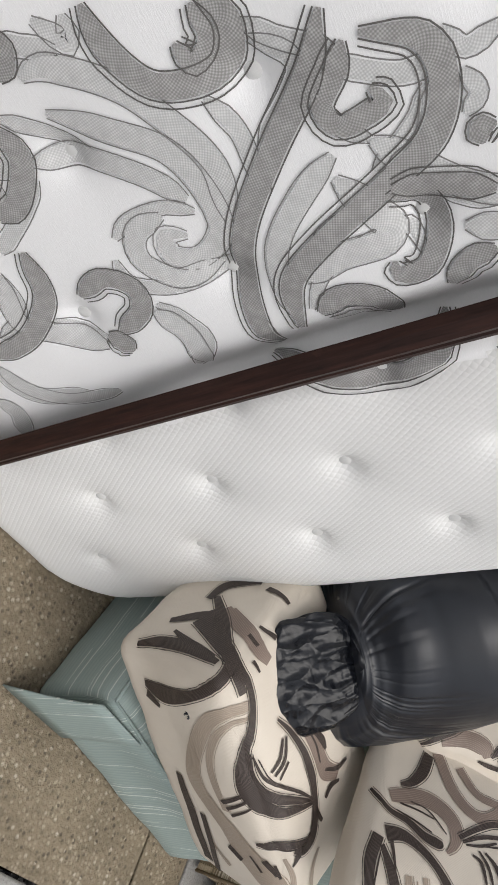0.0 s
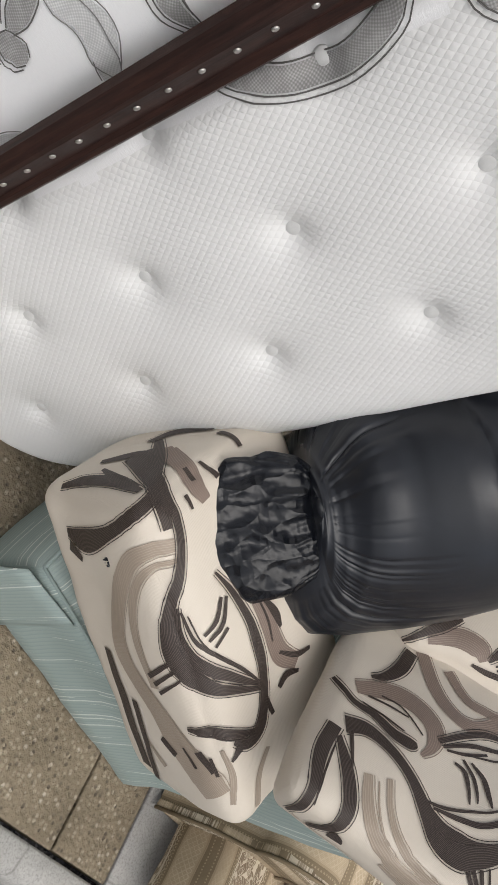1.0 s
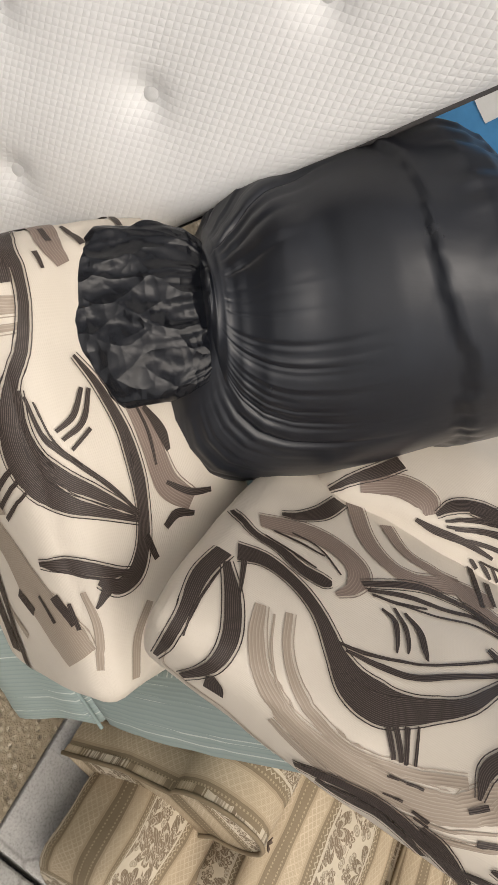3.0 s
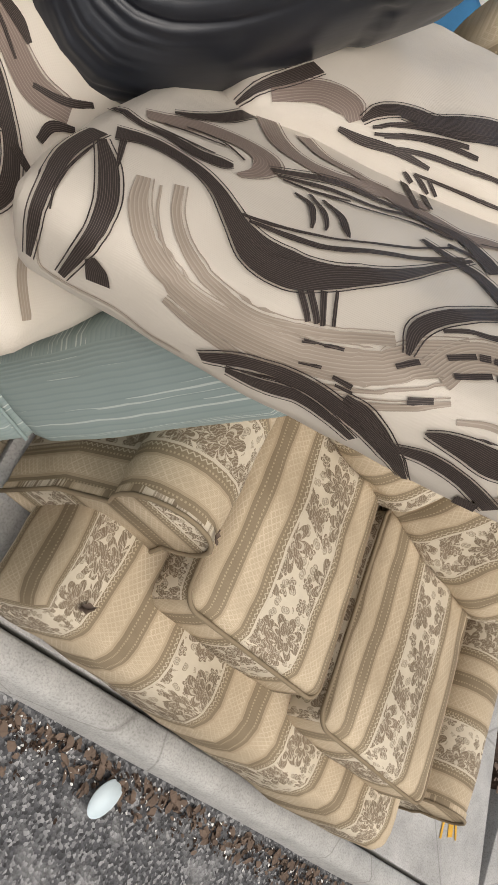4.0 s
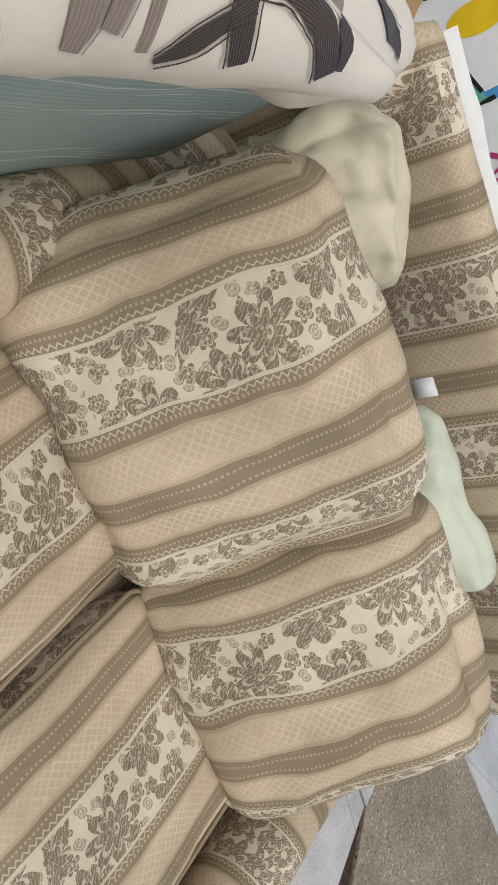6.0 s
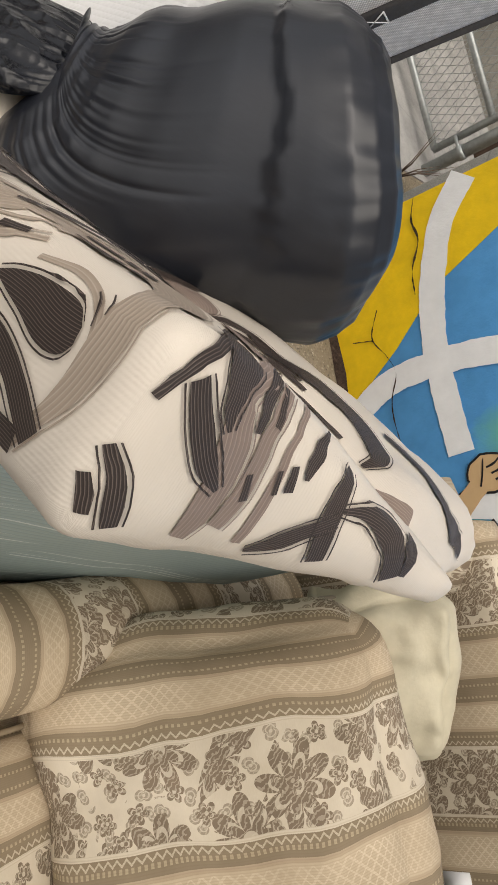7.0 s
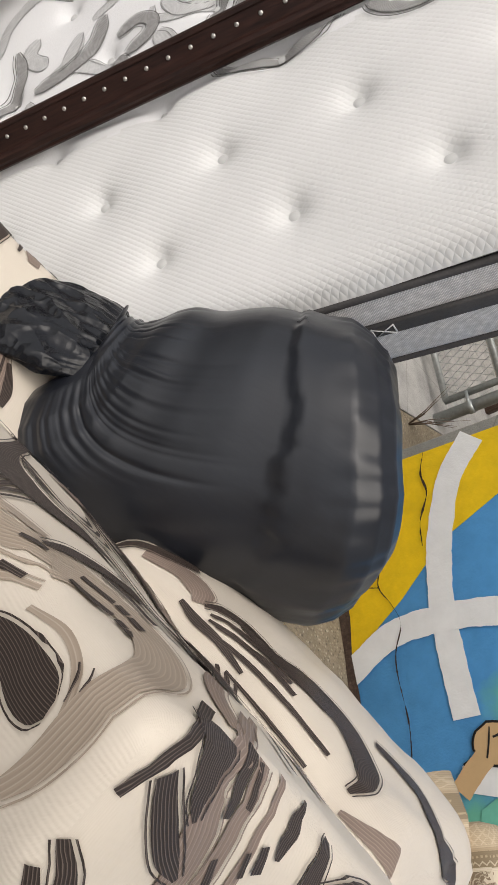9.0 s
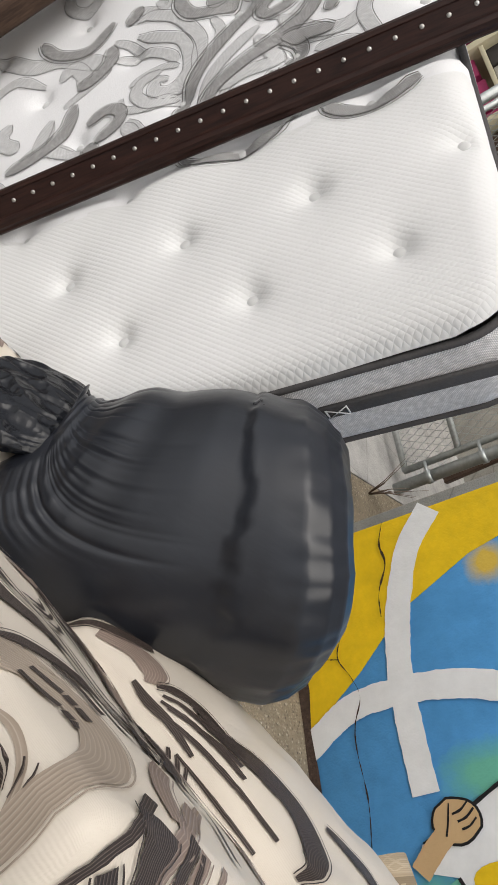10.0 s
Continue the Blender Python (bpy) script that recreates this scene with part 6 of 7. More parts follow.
def upright_uv(bm, across="x"):
    """UVs whose x runs across the stripes and y along the unrolled cloth."""
    uvs = bm.loops.layers.uv.get("UVMap") or bm.loops.layers.uv.new("UVMap")
    for f in bm.faces:
        n = f.normal
        for loop in f.loops:
            p = loop.vert.co
            loop[uvs].uv = (p.x if across == "x" else p.y, (p.y if abs(n.z) > 0.6 else p.z))


def roll_arm(length, r, base_w, height):
    """A rolled sofa arm along y: a scroll on a straight panel; the cloth's stripes run round it."""
    bm = bmesh.new()
    uvs = bm.loops.layers.uv.new("UVMap")
    prof = [(base_w / 2, 0.02), (base_w / 2 + 0.005, height * 0.45)]
    cx, cz = 0.0, height - r
    for k in range(15):
        q = radians(-40 + 260 * k / 14)
        prof.append((cx + r * math.cos(q), cz + r * math.sin(q)))
    prof += [(-base_w / 2 - 0.005, height * 0.45), (-base_w / 2, 0.02)]
    arc = [0.0]
    for a, b in zip(prof, prof[1:]):
        arc.append(arc[-1] + math.hypot(a[0] - b[0], a[1] - b[1]))
    rows = []
    n = 26
    for i in range(n + 1):
        y = length * i / n
        sw = 1 - 0.06 * smoothstep(0.05, 0.0, y)
        rows.append([bm.verts.new((x * sw + wrinkle((x, y, z), 0.12, 0.005), y, z + wrinkle((x, y, z), 0.15, 0.006, 3))) for x, z in prof])
    for i, (a, b) in enumerate(zip(rows, rows[1:])):
        for j in range(len(prof) - 1):
            f = bm.faces.new((a[j], a[j + 1], b[j + 1], b[j]))
            for loop, (ii, jj) in zip(f.loops, ((i, j), (i, j + 1), (i + 1, j + 1), (i + 1, j))):
                loop[uvs].uv = (length * ii / n, arc[jj])
    bmesh.ops.recalc_face_normals(bm, faces=bm.faces[:])
    return bm, prof


def scroll_front(prof, y, depth=0.02):
    """The flat panel that closes the front of an arm."""
    bm = bmesh.new()
    uvs = bm.loops.layers.uv.new("UVMap")
    out = [bm.verts.new((x * 0.97, y, z)) for x, z in prof]
    back = [bm.verts.new((x * 0.97, y + depth, z)) for x, z in prof]
    bm.faces.new(out)
    for a, b, c, d in zip(out, out[1:], back[1:], back):
        bm.faces.new((a, b, c, d))
    bmesh.ops.recalc_face_normals(bm, faces=bm.faces[:])
    for f in bm.faces:
        for loop in f.loops:
            loop[uvs].uv = (loop.vert.co.z, loop.vert.co.x)
    return bm


# base with a rounded front apron
bm = soft_box((1.38, 1.24, 0.26), 0.06, 0.012, 30, None, 0.010, 11, False, (0.05, 0.0))
bmesh.ops.translate(bm, verts=bm.verts[:], vec=(0.76, 0.53, 0.165))
part("base", bm, FLORAL, sofa)
for x, w, h, y0 in ((0.13, 0.24, 0.53, 0.14), (1.57, 0.22, 0.40, 0.10)):
    bm, prof = roll_arm(1.10, 0.105, w, h)
    for v in bm.verts:
        v.co += Vector((x, y0, 0))
    arm = part("arm", bm, FLORAL, sofa)
    bm = scroll_front(prof, -0.008)
    for v in bm.verts:
        v.co += Vector((x, y0, 0))
    part("arm_front", bm, FLORAL, arm)
    bm = bmesh.new()
    tube(bm, [(px * 0.97 + x, y0 - 0.010, pz) for px, pz in prof], 0.005, 8)
    part("arm_piping", bm, FLORAL, arm)
# backrest: a hollow, stripped shell with its torn top edge
bm = soft_box((1.66, 0.10, 0.86), 0.03, 0.008, 26, None, 0.006, 15)
bmesh.ops.translate(bm, verts=bm.verts[:], vec=(0.86, 1.34, 0.53))
upright_uv(bm)
back = part("backrest", bm, FLORAL, sofa)
bm = bmesh.new()
pts = [(0.06 + 1.58 * k / 30, 1.392 + 0.006 * noise.noise(Vector((k * 0.7, 0, 0))), 0.965 + 0.012 * noise.noise(Vector((k * 0.5, 2, 0)))) for k in range(31)]
rows = [[bm.verts.new((x, y + a, z + b)) for a, b in ((0, -0.10), (0, 0.012), (0.006, 0.012), (0.006, -0.10))] for x, y, z in pts]
for a, b in zip(rows, rows[1:]):
    for j in range(3):
        bm.faces.new((a[j], b[j], b[j + 1], a[j + 1]))
bmesh.ops.recalc_face_normals(bm, faces=bm.faces[:])
part("backing_board", bm, CARD, back, "torn white backing board along the top")
bm = bmesh.new()
tube(bm, [(-0.05, 1.26, 0.83), (0.02, 1.26, 0.84), (0.10, 1.26, 0.835), (0.16, 1.27, 0.83)], [0.085, 0.092, 0.09, 0.05], 20)
upright_uv(bm)
part("back_scroll", bm, FLORAL, sofa)
# loose seat cushions with welts
for k, (x, y, w, rz) in enumerate(((0.505, 0.36, 0.47, 2), (1.055, 0.335, 0.52, 0))):
    size = (w, 0.60, 0.15)
    cush = part("seat_cushion", soft_box(size, 0.03, 0.022, 22, None, 0.007, 21 + 3 * k, False, (0.155 + 0.01 * k, 0.13 * k)), FLORAL, sofa)
    cush.matrix_basis = pose(x, y, 0.335, -2.5, 0, rz)
    for z in (0.058, -0.058):
        bm = bmesh.new()
        tube(bm, [(px + wrinkle((px, py, z), 0.17, 0.004), py, pz) for px, py, pz in welt((w + 0.008, 0.608), 0.045, z)], 0.0055, 7, False)
        part("welt", bm, FLORAL, cush)
# back cushions leaning
for k, (x, y, z, w, rx, rz) in enumerate(((0.48, 0.80, 0.60, 0.66, 58, 2), (1.09, 0.81, 0.575, 0.60, 54, -3))):
    size = (w, 0.60, 0.19)
    cush = part("loose_back_cushion", soft_box(size, 0.085, 0.06, 30, None, 0.016, 31 + 4 * k, False, (0.26, 0.2 * k)), FLORAL, sofa)
    cush.matrix_basis = pose(x, y, z, rx, 0, rz)
    bm = bmesh.new()
    tube(bm, welt((w + 0.012, 0.612), 0.08, -0.085), 0.008, 7, False)
    part("cord", bm, RIB_TAUPE, cush, "twisted brown cord")
bm = bmesh.new()
box(bm, (0.70, 1.284, 0.71), (0.745, 1.287, 0.775))
part("care_label", bm, TAG, back, "white sewn-in label")

# two dry leaves that lie on the sofa
for place, up, turn, size in (((2.248, 0.187, 0.517), (0.48, -0.04, 0.88), 40, 0.034), ((2.218, 0.013, 0.291), (0.06, -0.26, 0.96), 10, 0.040)):
    leaf = thing("dry_leaf", Matrix.Translation(place) @ Vector(up).to_track_quat("Z", "Y").to_matrix().to_4x4() @ pose(0, 0, 0.003, 0, 0, turn), "curled dry brown leaf lying on the sofa", "leaf", "leaves on the sofa")
    bm = bmesh.new()
    spine = [bm.verts.new((size * (k / 6 - 0.5), 0.004 * math.sin(k * 1.3), 0.003 * abs(k - 3))) for k in range(7)]
    for side in (-1, 1):
        rim_ = [bm.verts.new((size * (k / 6 - 0.5), side * size * 0.26 * math.sin(math.pi * k / 6) * (1 + 0.3 * math.sin(k * 2.3)), 0.005 + 0.004 * (k % 2))) for k in range(1, 6)]
        line = [spine[0]] + rim_ + [spine[6]]
        for k in range(6):
            corners = [spine[k], spine[k + 1], line[k + 1], line[k]]
            corners = [v for i, v in enumerate(corners) if v not in corners[:i]]
            if len(corners) > 2:
                bm.faces.new(corners)
    part("leaf_blade", bm, LEAF, leaf)

# ---- pillow and bag behind the back cushions ----
pillow = thing("pillow", pose(2.43, 1.12, 0.77, 62, 20, 10), "faded cream crumpled pillow stuffed behind the sofa cushions", "pillow")
part("pillow_body", soft_box((0.31, 0.25, 0.09), 0.03, 0.045, 40, lambda p: p + Vector((0, 0, wrinkle(p, 0.045, 0.008, 2))), 0.03, 41), PILLOW, pillow)
sack = thing("plastic_sack", pose(3.12, 1.12, 0.66, 70, 0, -4), "pale green translucent plastic sack behind the sofa cushions", "plastic bag")
part("sack_body", soft_box((0.44, 0.30, 0.08), 0.035, 0.03, 36, lambda p: p + Vector((0, 0, wrinkle(p, 0.06, 0.010, 4))), 0.03, 47), POLY, sack)
bm = soft_box((0.26, 0.22, 0.04), 0.018, 0.014, 24, lambda p: p + Vector((0, 0, wrinkle(p, 0.05, 0.008, 6))), 0.02, 49)
bmesh.ops.translate(bm, verts=bm.verts[:], vec=(0.13, -0.03, 0.055))
part("folded_flap", bm, POLY, sack)

# ---- mural wall ----
WALL = pose(0.93, 2.73, 0, 0, 0, -5)
wall = tagged(new("wall_mural"), "painted concrete wall with a blue, yellow and white mural", "wall", kind="structure")
wall.matrix_world = WALL
bm = bmesh.new()
box(bm, (0, 0, -0.1), (9.0, 0.2, 1.6), 0.012, 2)
part("wall_body", bm, BLUE, wall)

def paint(name, outline, material, label, lift=0.003, thick=0.003):
    """A flat painted field on the wall's face, as a thin coat."""
    bm = bmesh.new()
    front = [bm.verts.new((x, -lift - 0.0, z)) for x, z in outline]
    f = bm.faces.new(front)
    bm.normal_update()
    if f.normal.y > 0:
        bmesh.ops.reverse_faces(bm, faces=[f])
    bmesh.ops.triangulate(bm, faces=bm.faces[:])
    return part(name, bm, material, wall, label, smooth=False)


def stroke(name, points, width, material, label="", lift=0.0055, rough=0.004):
    bm = bmesh.new()
    line = curve2(points, 0.01)
    prev = None
    for k, p in enumerate(line):
        d = (line[min(k + 1, len(line) - 1)] - line[max(k - 1, 0)]).normalized()
        w = width / 2 + rough * (noise.noise(Vector((p.x * 18, p.y * 18, width))) + 0.6 * noise.noise(Vector((p.x * 60, p.y * 60, width))))
        row = (bm.verts.new((p.x - d.y * w, -lift, p.y + d.x * w)), bm.verts.new((p.x + d.y * w, -lift, p.y - d.x * w)))
        if prev:
            bm.faces.new((prev[0], prev[1], row[1], row[0]))
        prev = row
    bmesh.ops.recalc_face_normals(bm, faces=bm.faces[:])
    bm.normal_update()
    if bm.faces and sum(f.normal.y for f in bm.faces) > 0:
        bmesh.ops.reverse_faces(bm, faces=bm.faces[:])
    return part(name, bm, material, wall, label, smooth=False)


def disc(cx, cz, rx, rz, n=24, wob=0.0):
    return [(cx + rx * math.cos(2 * math.pi * k / n) * (1 + wob * noise.noise(Vector((k * 1.3, cx, cz)))), cz + rz * math.sin(2 * math.pi * k / n) * (1 + wob * noise.noise(Vector((k * 0.9, cz, cx))))) for k in range(n)]


paint("yellow_field", [(0.006, 0.0), (0.006, 1.58), (0.02, 1.58), (0.12, 1.20), (0.221, 0.94), (0.25, 0.815), (0.378, 0.534), (0.48, 0.40), (0.587, 0.279), (0.671, 0.161), (0.794, 0.012), (0.80, 0.0)], YELLOW, "yellow painted field")
paint("white_field", [(1.215, 0.40), (1.067, 0.712), (0.99, 0.90), (1.05, 1.2), (1.50, 1.2), (1.56, 0.63), (1.325, 0.513), (1.30, 0.40)], WHITE, "white painted field", 0.005)
paint("green_wedge", [(1.325, 0.505), (1.556, 0.622), (1.585, 0.635), (1.606, 0.455), (1.50, 0.40), (1.36, 0.44)], TURQ, "turquoise painted wedge", 0.0045)
paint("white_field", [(1.62, 0.30), (1.59, 0.64), (1.62, 1.2), (2.14, 1.2), (2.15, 0.30)], WHITE, "white painted field", 0.005)
paint("yellow_petal", disc(1.34, 0.66, 0.05, 0.10, 18), YELLOW, "yellow petal", 0.007)
stroke("white_band", [(0.01, 0.70), (0.148, 0.576), (0.322, 0.504), (0.452, 0.468), (0.645, 0.44), (0.852, 0.441), (1.06, 0.452)], 0.105, WHITE, "white painted band")
stroke("white_band", [(0.833, 0.0), (0.719, 0.204), (0.695, 0.405), (0.708, 0.61), (0.756, 0.797), (0.86, 1.0), (1.02, 1.15)], 0.105, WHITE, "white painted band", 0.0075)
for a, b in (((1.215, 0.41), (1.067, 0.712)), ((1.067, 0.712), (0.985, 0.91)), ((1.325, 0.513), (1.556, 0.622)), ((1.606, 0.455), (1.585, 0.66)), ((1.927, 0.45), (2.155, 0.445))):
    stroke("black_outline", [a, ((a[0] + b[0]) / 2, (a[1] + b[1]) / 2 + 0.002), b], 0.013, BLACK, "", 0.010, 0.002)
stroke("crimson_ring", disc(1.83, 0.575, 0.075, 0.075) + disc(1.83, 0.575, 0.075, 0.075)[:2], 0.018, PINK, "crimson painted ring", 0.010, 0.003)
for q in (0, 60, 120):
    c, s_ = 0.07 * math.cos(radians(q)), 0.07 * math.sin(radians(q))
    stroke("crimson_spoke", [(1.83 - c, 0.575 - s_), (1.83, 0.576), (1.83 + c, 0.575 + s_)], 0.010, PINK, "", 0.010, 0.002)
paint("black_edge", disc(1.155, 0.545, 0.077, 0.092, 22, 0.12), BLACK, "dark outline of a tan blob", 0.011)
paint("tan_blob", disc(1.155, 0.545, 0.068, 0.083, 22, 0.12), SKIN, "tan painted blob", 0.013)
for a, b in (((1.10, 0.60), (1.135, 0.535)), ((1.125, 0.615), (1.16, 0.55)), ((1.155, 0.618), (1.185, 0.56)), ((1.10, 0.53), (1.20, 0.50))):
    stroke("finger_line", [a, ((a[0] + b[0]) / 2 + 0.008, (a[1] + b[1]) / 2), b], 0.007, BLACK, "", 0.0145, 0.002)
stroke("tan_stem", [(1.19, 0.50), (1.24, 0.44), (1.30, 0.38)], 0.075, SKIN, "tan painted stem", 0.012)
# cracks in the plaster
stroke("crack", [(0.40, 0.235), (0.509, 0.189), (0.60, 0.235), (0.682, 0.261), (0.78, 0.222), (0.872, 0.213), (1.05, 0.227), (1.22, 0.21)], 0.004, SOIL, "", 0.012, 0.003)
stroke("crack", [(0.008, 0.49), (0.10, 0.46), (0.19, 0.47), (0.30, 0.42), (0.40, 0.41)], 0.006, SOIL, "", 0.012, 0.004)
stroke("crack", [(0.50, 0.10), (0.52, 0.19)], 0.004, SOIL, "", 0.012, 0.003)
bm = bmesh.new()
prev = None
for k in range(60):
    x = 9.0 * k / 59
    row = [bm.verts.new((x, -0.03 - 0.02 * noise.noise(Vector((x * 9, 0, 0))), 0.002)), bm.verts.new((x, -0.006, 0.03 + 0.025 * noise.noise(Vector((x * 7, 2, 0)))))]
    if prev:
        bm.faces.new((prev[0], row[0], row[1], prev[1]))
    prev = row
part("wall_foot", bm, SOIL, wall, "dirt along the foot of the wall")

# ---- chain-link gate beyond the wall ----

gate = tagged(new("gate"), "galvanised chain-link gate between steel posts", "gate", kind="structure")
gate.matrix_world = pose(0.11, 4.38, 0)
for x, r, top in ((0.0, 0.040, 1.9), (-0.10, 0.024, 1.8), (-2.6, 0.024, 1.8), (-2.7, 0.04, 1.9)):
    bm = bmesh.new()
    tube(bm, [(x, 0, 0.0 if r > 0.03 else 0.09), (x, 0, top)], r, 16)
    part("gate_post", bm, GALV, gate)
for z in (0.10, 0.48, 1.78):
    bm = bmesh.new()
    tube(bm, [(-2.6, 0, z), (-0.10, 0, z)], 0.022, 14)
    part("gate_rail", bm, GALV, gate)
for z in (0.25, 0.62):
    bm = bmesh.new()
    tube(bm, [(0.0, 0, z - 0.02), (0.0, 0, z + 0.02)], 0.047, 16)
    tube(bm, [(0.0, -0.03, z), (-0.10, -0.03, z)], 0.012, 8)
    part("hinge", bm, GALV, gate)
bm = bmesh.new()
STEP = 0.055
for k in range(int(2.5 / STEP)):
    x0 = -2.58 + STEP * k
    pts, n = [], int(1.62 / STEP)
    for j in range(n + 1):
        pts.append((x0 + (STEP * 0.5 if j % 2 else -STEP * 0.02), 0.004 if (j + k) % 2 else -0.004, 0.12 + STEP * 0.9 * j))
    tube(bm, pts, 0.0026, 4, False)
    tube(bm, [(2 * (x0 + STEP * 0.5) - p[0], -p[1], p[2]) for p in pts], 0.0026, 4, False)
part("wire_mesh", bm, GALV, gate, "woven diamond wire")

# ---- yard behind the gate ----
yard = tagged(new("wall_yard"), "stained cement wall closing the yard behind the gate", "wall", kind="structure")
bm = bmesh.new()
box(bm, (-9, 6.2, -0.1), (1.0, 6.4, 2.8), 0.01)
part("yard_wall_body", bm, CEMENT, yard)
bm = bmesh.new()
box(bm, (0.8, 2.95, -0.1), (1.0, 6.2, 1.6), 0.01)
part("yard_wall_return", bm, CEMENT, yard)
shelf = thing("shelf_rack", pose(-3.3, 4.9, 0), "cream wooden rack filled with dark boxes in the yard", "shelf")
for z in (0.3, 0.85, 1.2, 1.5, 1.85, 2.2):
    bm = bmesh.new()
    box(bm, (-1.3, 0, z), (1.3, 0.5, z + 0.04), 0.005)
    part("board", bm, SIDING, shelf)
for x in (-1.3, -0.45, 0.4, 1.24):
    bm = bmesh.new()
    box(bm, (x, -0.02, 0.0), (x + 0.07, 0.52, 2.35), 0.005)
    part("upright", bm, SIDING, shelf)
rnd = random.Random(5)
for z in (0.34, 0.89, 1.24, 1.54, 1.89):
    x = -1.2
    while x < 1.0:
        w, h = rnd.uniform(0.12, 0.34), rnd.uniform(0.14, 0.27)
        crate = thing("crate", pose(-3.3 + x + w / 2, 5.15, z + 0.001, 0, 0, rnd.uniform(-6, 6)), "dark storage box standing on the rack", "box", "boxes on the rack")
        bm = bmesh.new()
        box(bm, (-w / 2, -0.17, 0), (w / 2, 0.17, h), 0.012, 2)
        part("crate_body", bm, rnd.choice((RUBBISH, RUBBISH, PINK, CEMENT, OLD_WOOD)), crate)
        x += w + 0.05
timber = thing("timber", pose(-0.35, 5.6, 0, 8, 0, 0), "old brown timber standing behind the gate", "plank")
bm = bmesh.new()
box(bm, (-0.05, -0.03, 0), (0.05, 0.03, 1.9), 0.006)
part("timber_body", bm, OLD_WOOD, timber)

# ---- litter and small things ----
def scatter(name, label, count, area, size, material, z, seed, curl=0.5):
    rnd = random.Random(seed)
    verts, faces = [], []
    for _ in range(count):
        x, y = area(rnd)
        a, s_ = rnd.uniform(0, 6.28), rnd.uniform(*size)
        w = s_ * rnd.uniform(0.35, 0.7)
        tilt, lift = rnd.uniform(-curl, curl), rnd.uniform(0.001, 0.012)
        ca, sa = math.cos(a), math.sin(a)
        base = len(verts)
        for u, v, q in ((-1, 0, 0), (-0.3, 0.5, 0.15), (0.5, 0.4, 0.2), (1, 0, 0.05), (0.4, -0.5, 0.2), (-0.4, -0.4, 0.1)):
            px, py = u * s_ / 2, v * w
            verts.append((x + px * ca - py * sa, y + px * sa + py * ca, z + lift + abs(q) * s_ * rnd.uniform(0.2, 1.0) + py * tilt))
        faces.append(tuple(base + k for k in range(6)))
    me = bpy.data.meshes.new(name)
    me.from_pydata(verts, [], faces)
    me.materials.append(material)
    return tagged(new(name, me), label, "litter", kind="stuff")


def kerb_y(x):
    return -0.045 - 0.06 * (x - 2.25)


def gutter(rnd):
    x = rnd.uniform(0.5, 5.5)
    return x, kerb_y(x) - 0.125 - abs(rnd.gauss(0, 0.05))


def in_pit(rnd):
    return rnd.uniform(4.62, 5.8), rnd.uniform(0.28, 1.05)


scatter("dry_leaves", "dry brown leaves lying along the gutter", 900, gutter, (0.012, 0.045), LEAF, -0.104, 3)
scatter("grit", "pale grit and scraps along the gutter", 700, gutter, (0.003, 0.012), CARD, -0.103, 4)
scatter("gutter_dirt", "dark crumbs of earth along the gutter", 1500, gutter, (0.005, 0.02), SOIL, -0.105, 8)
scatter("wood_chips", "brown wood chips in the tree pit", 1600, in_pit, (0.008, 0.035), LEAF, -0.03, 5)
scatter("pale_chips", "pale splinters in the tree pit", 250, in_pit, (0.006, 0.02), CARD, -0.026, 6)
scrap = thing("plastic_spoon", pose(2.764, -0.283, -0.072, 3, -4, 60), "pale blue broken plastic spoon lying in the gutter", "litter")
bm = bmesh.new()
rim_ = [bm.verts.new((0.056 * math.cos(q) * (1.0 if math.cos(q) < 0.9 else 0.86), 0.036 * math.sin(q), 0.0015 * math.cos(2 * q))) for q in (2 * math.pi * k / 28 for k in range(28))]
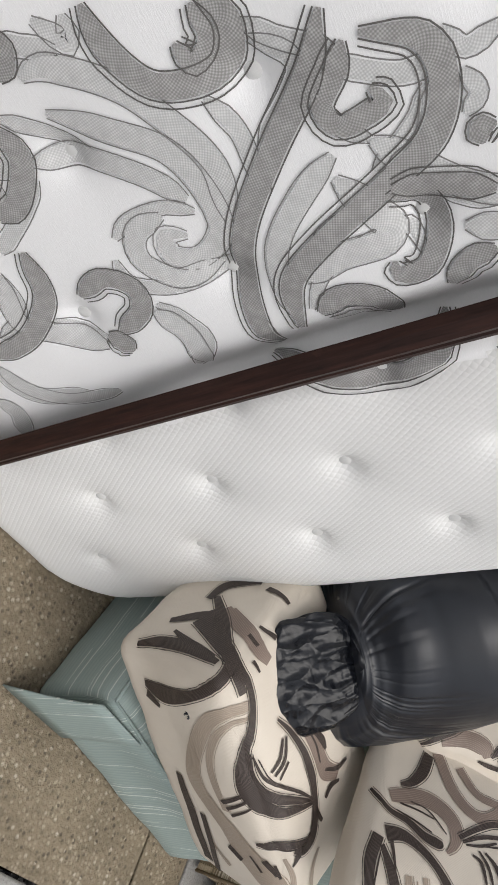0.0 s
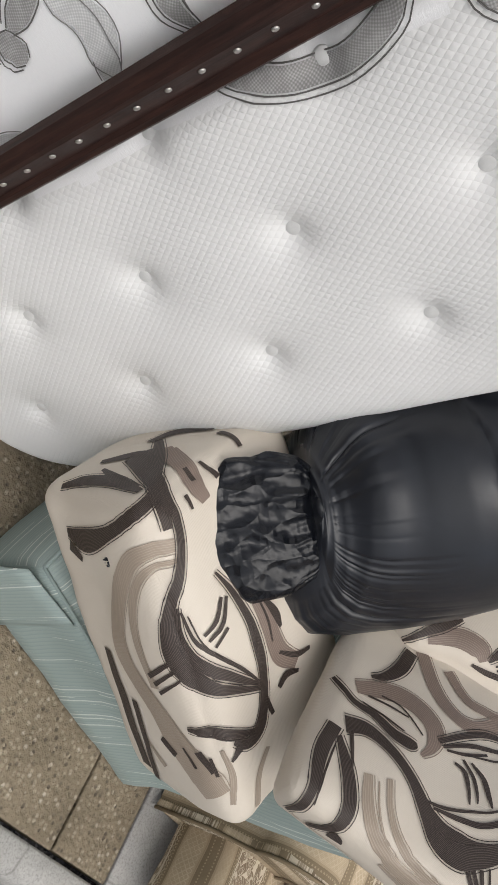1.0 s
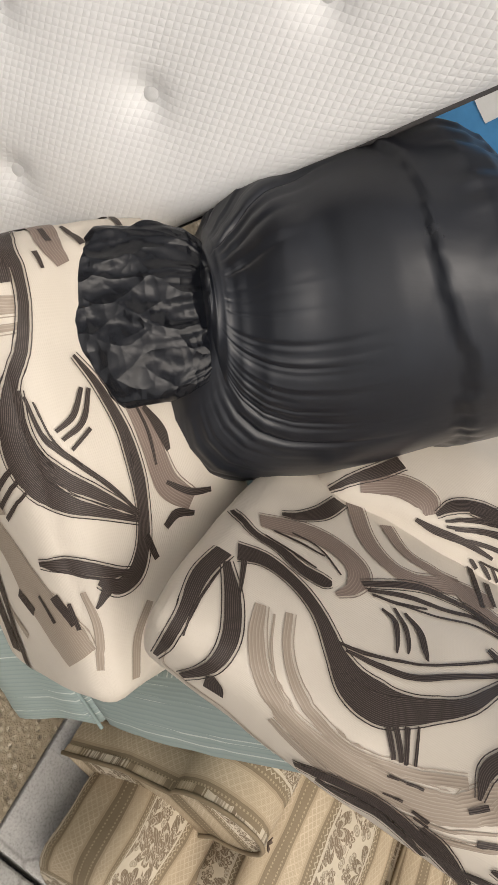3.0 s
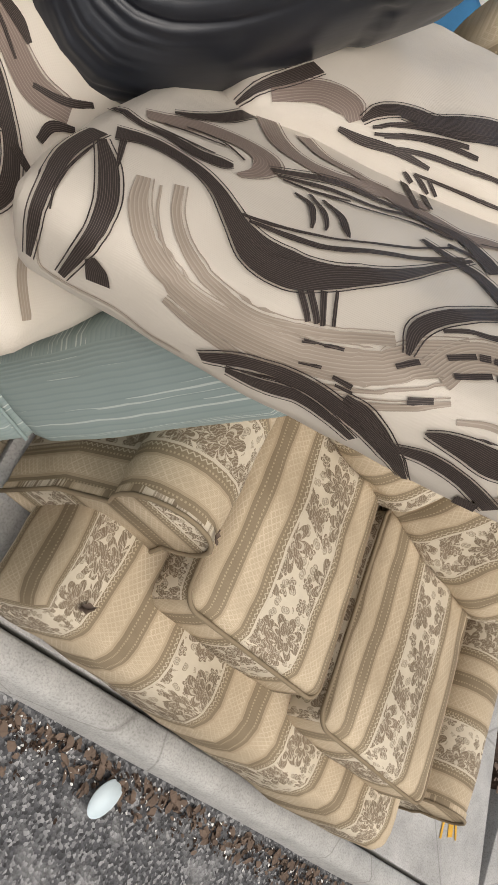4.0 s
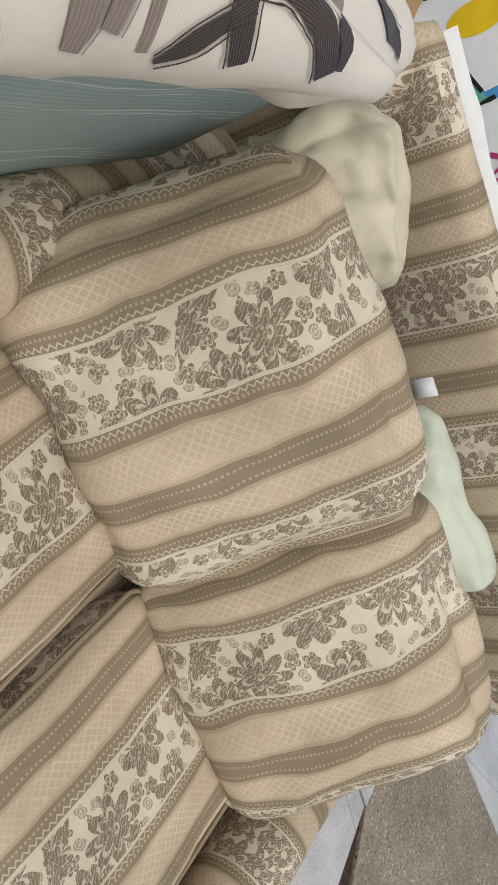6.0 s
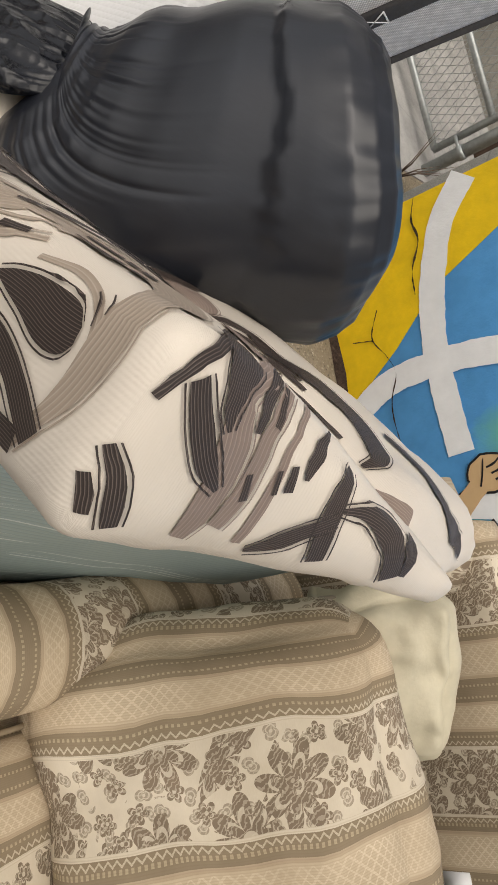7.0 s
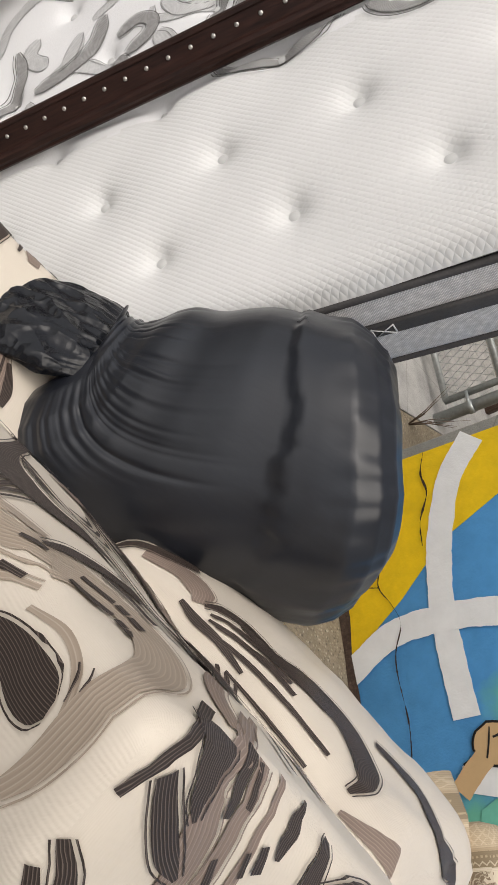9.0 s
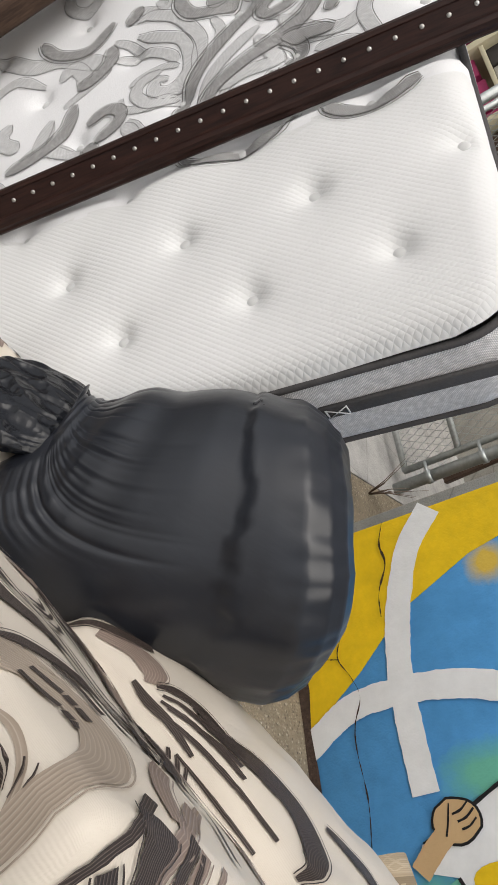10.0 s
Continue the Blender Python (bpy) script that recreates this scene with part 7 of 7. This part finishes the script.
mid_ = bm.verts.new((0, 0, -0.001))
for a, b in zip(rim_, rim_[1:] + rim_[:1]):
    bm.faces.new((a, b, mid_))
ob = part("spoon_bowl", bm, PLASTIC, scrap)
ob.modifiers.new("thick", "SOLIDIFY").thickness = 0.003
bm = bmesh.new()
for k, (x0, y0, x1, y1, w) in enumerate(((4.33, 0.19, 4.37, 0.02, 0.030), (4.30, 0.15, 4.30, 0.0, 0.014), (4.36, 0.15, 4.42, 0.02, 0.012))):
    d = Vector((x1 - x0, y1 - y0)).normalized()
    prev = None
    for j in range(12):
        t = j / 11
        p = Vector((x0 + (x1 - x0) * t, y0 + (y1 - y0) * t))
        ww = w * (0.6 + 0.5 * noise.noise(Vector((j * 0.9, k, 0))))
        row = (bm.verts.new((p.x - d.y * ww, p.y + d.x * ww, 0.0035)), bm.verts.new((p.x + d.y * ww, p.y - d.x * ww, 0.0035)))
        if prev:
            bm.faces.new((prev[0], prev[1], row[1], row[0]))
        prev = row
bmesh.ops.recalc_face_normals(bm, faces=bm.faces[:])
part("paint_mark", bm, YELLOW_MARK, pavement, "yellow paint mark on the pavement")
bm = bmesh.new()
f = bm.faces.new([bm.verts.new((4.46 + 0.05 * math.cos(q) * (1 + 0.2 * math.sin(3 * q)), 0.63 + 0.12 * math.sin(q), 0.003)) for q in (2 * math.pi * k / 24 for k in range(24))])
part("oil_stain", bm, make_plain("dark_pavement_stain", (0.10, 0.10, 0.10), 0.6, 0.3, 25, 0.2), pavement, "dark oval stain")
twig = thing("dead_weed", pose(0.28, 3.9, 0), "dry weed growing from the paving by the gate", "weed")
rnd = random.Random(9)
for k in range(9):
    a = rnd.uniform(0, 6.28)
    bm = bmesh.new()
    tube(bm, [(0.004 * math.cos(a), 0.004 * math.sin(a), 0), (0.04 * math.cos(a), 0.04 * math.sin(a), 0.12), (0.12 * math.cos(a), 0.12 * math.sin(a), rnd.uniform(0.2, 0.36))], [0.004, 0.003, 0.001], 5)
    part("stem", bm, LEAF, twig)
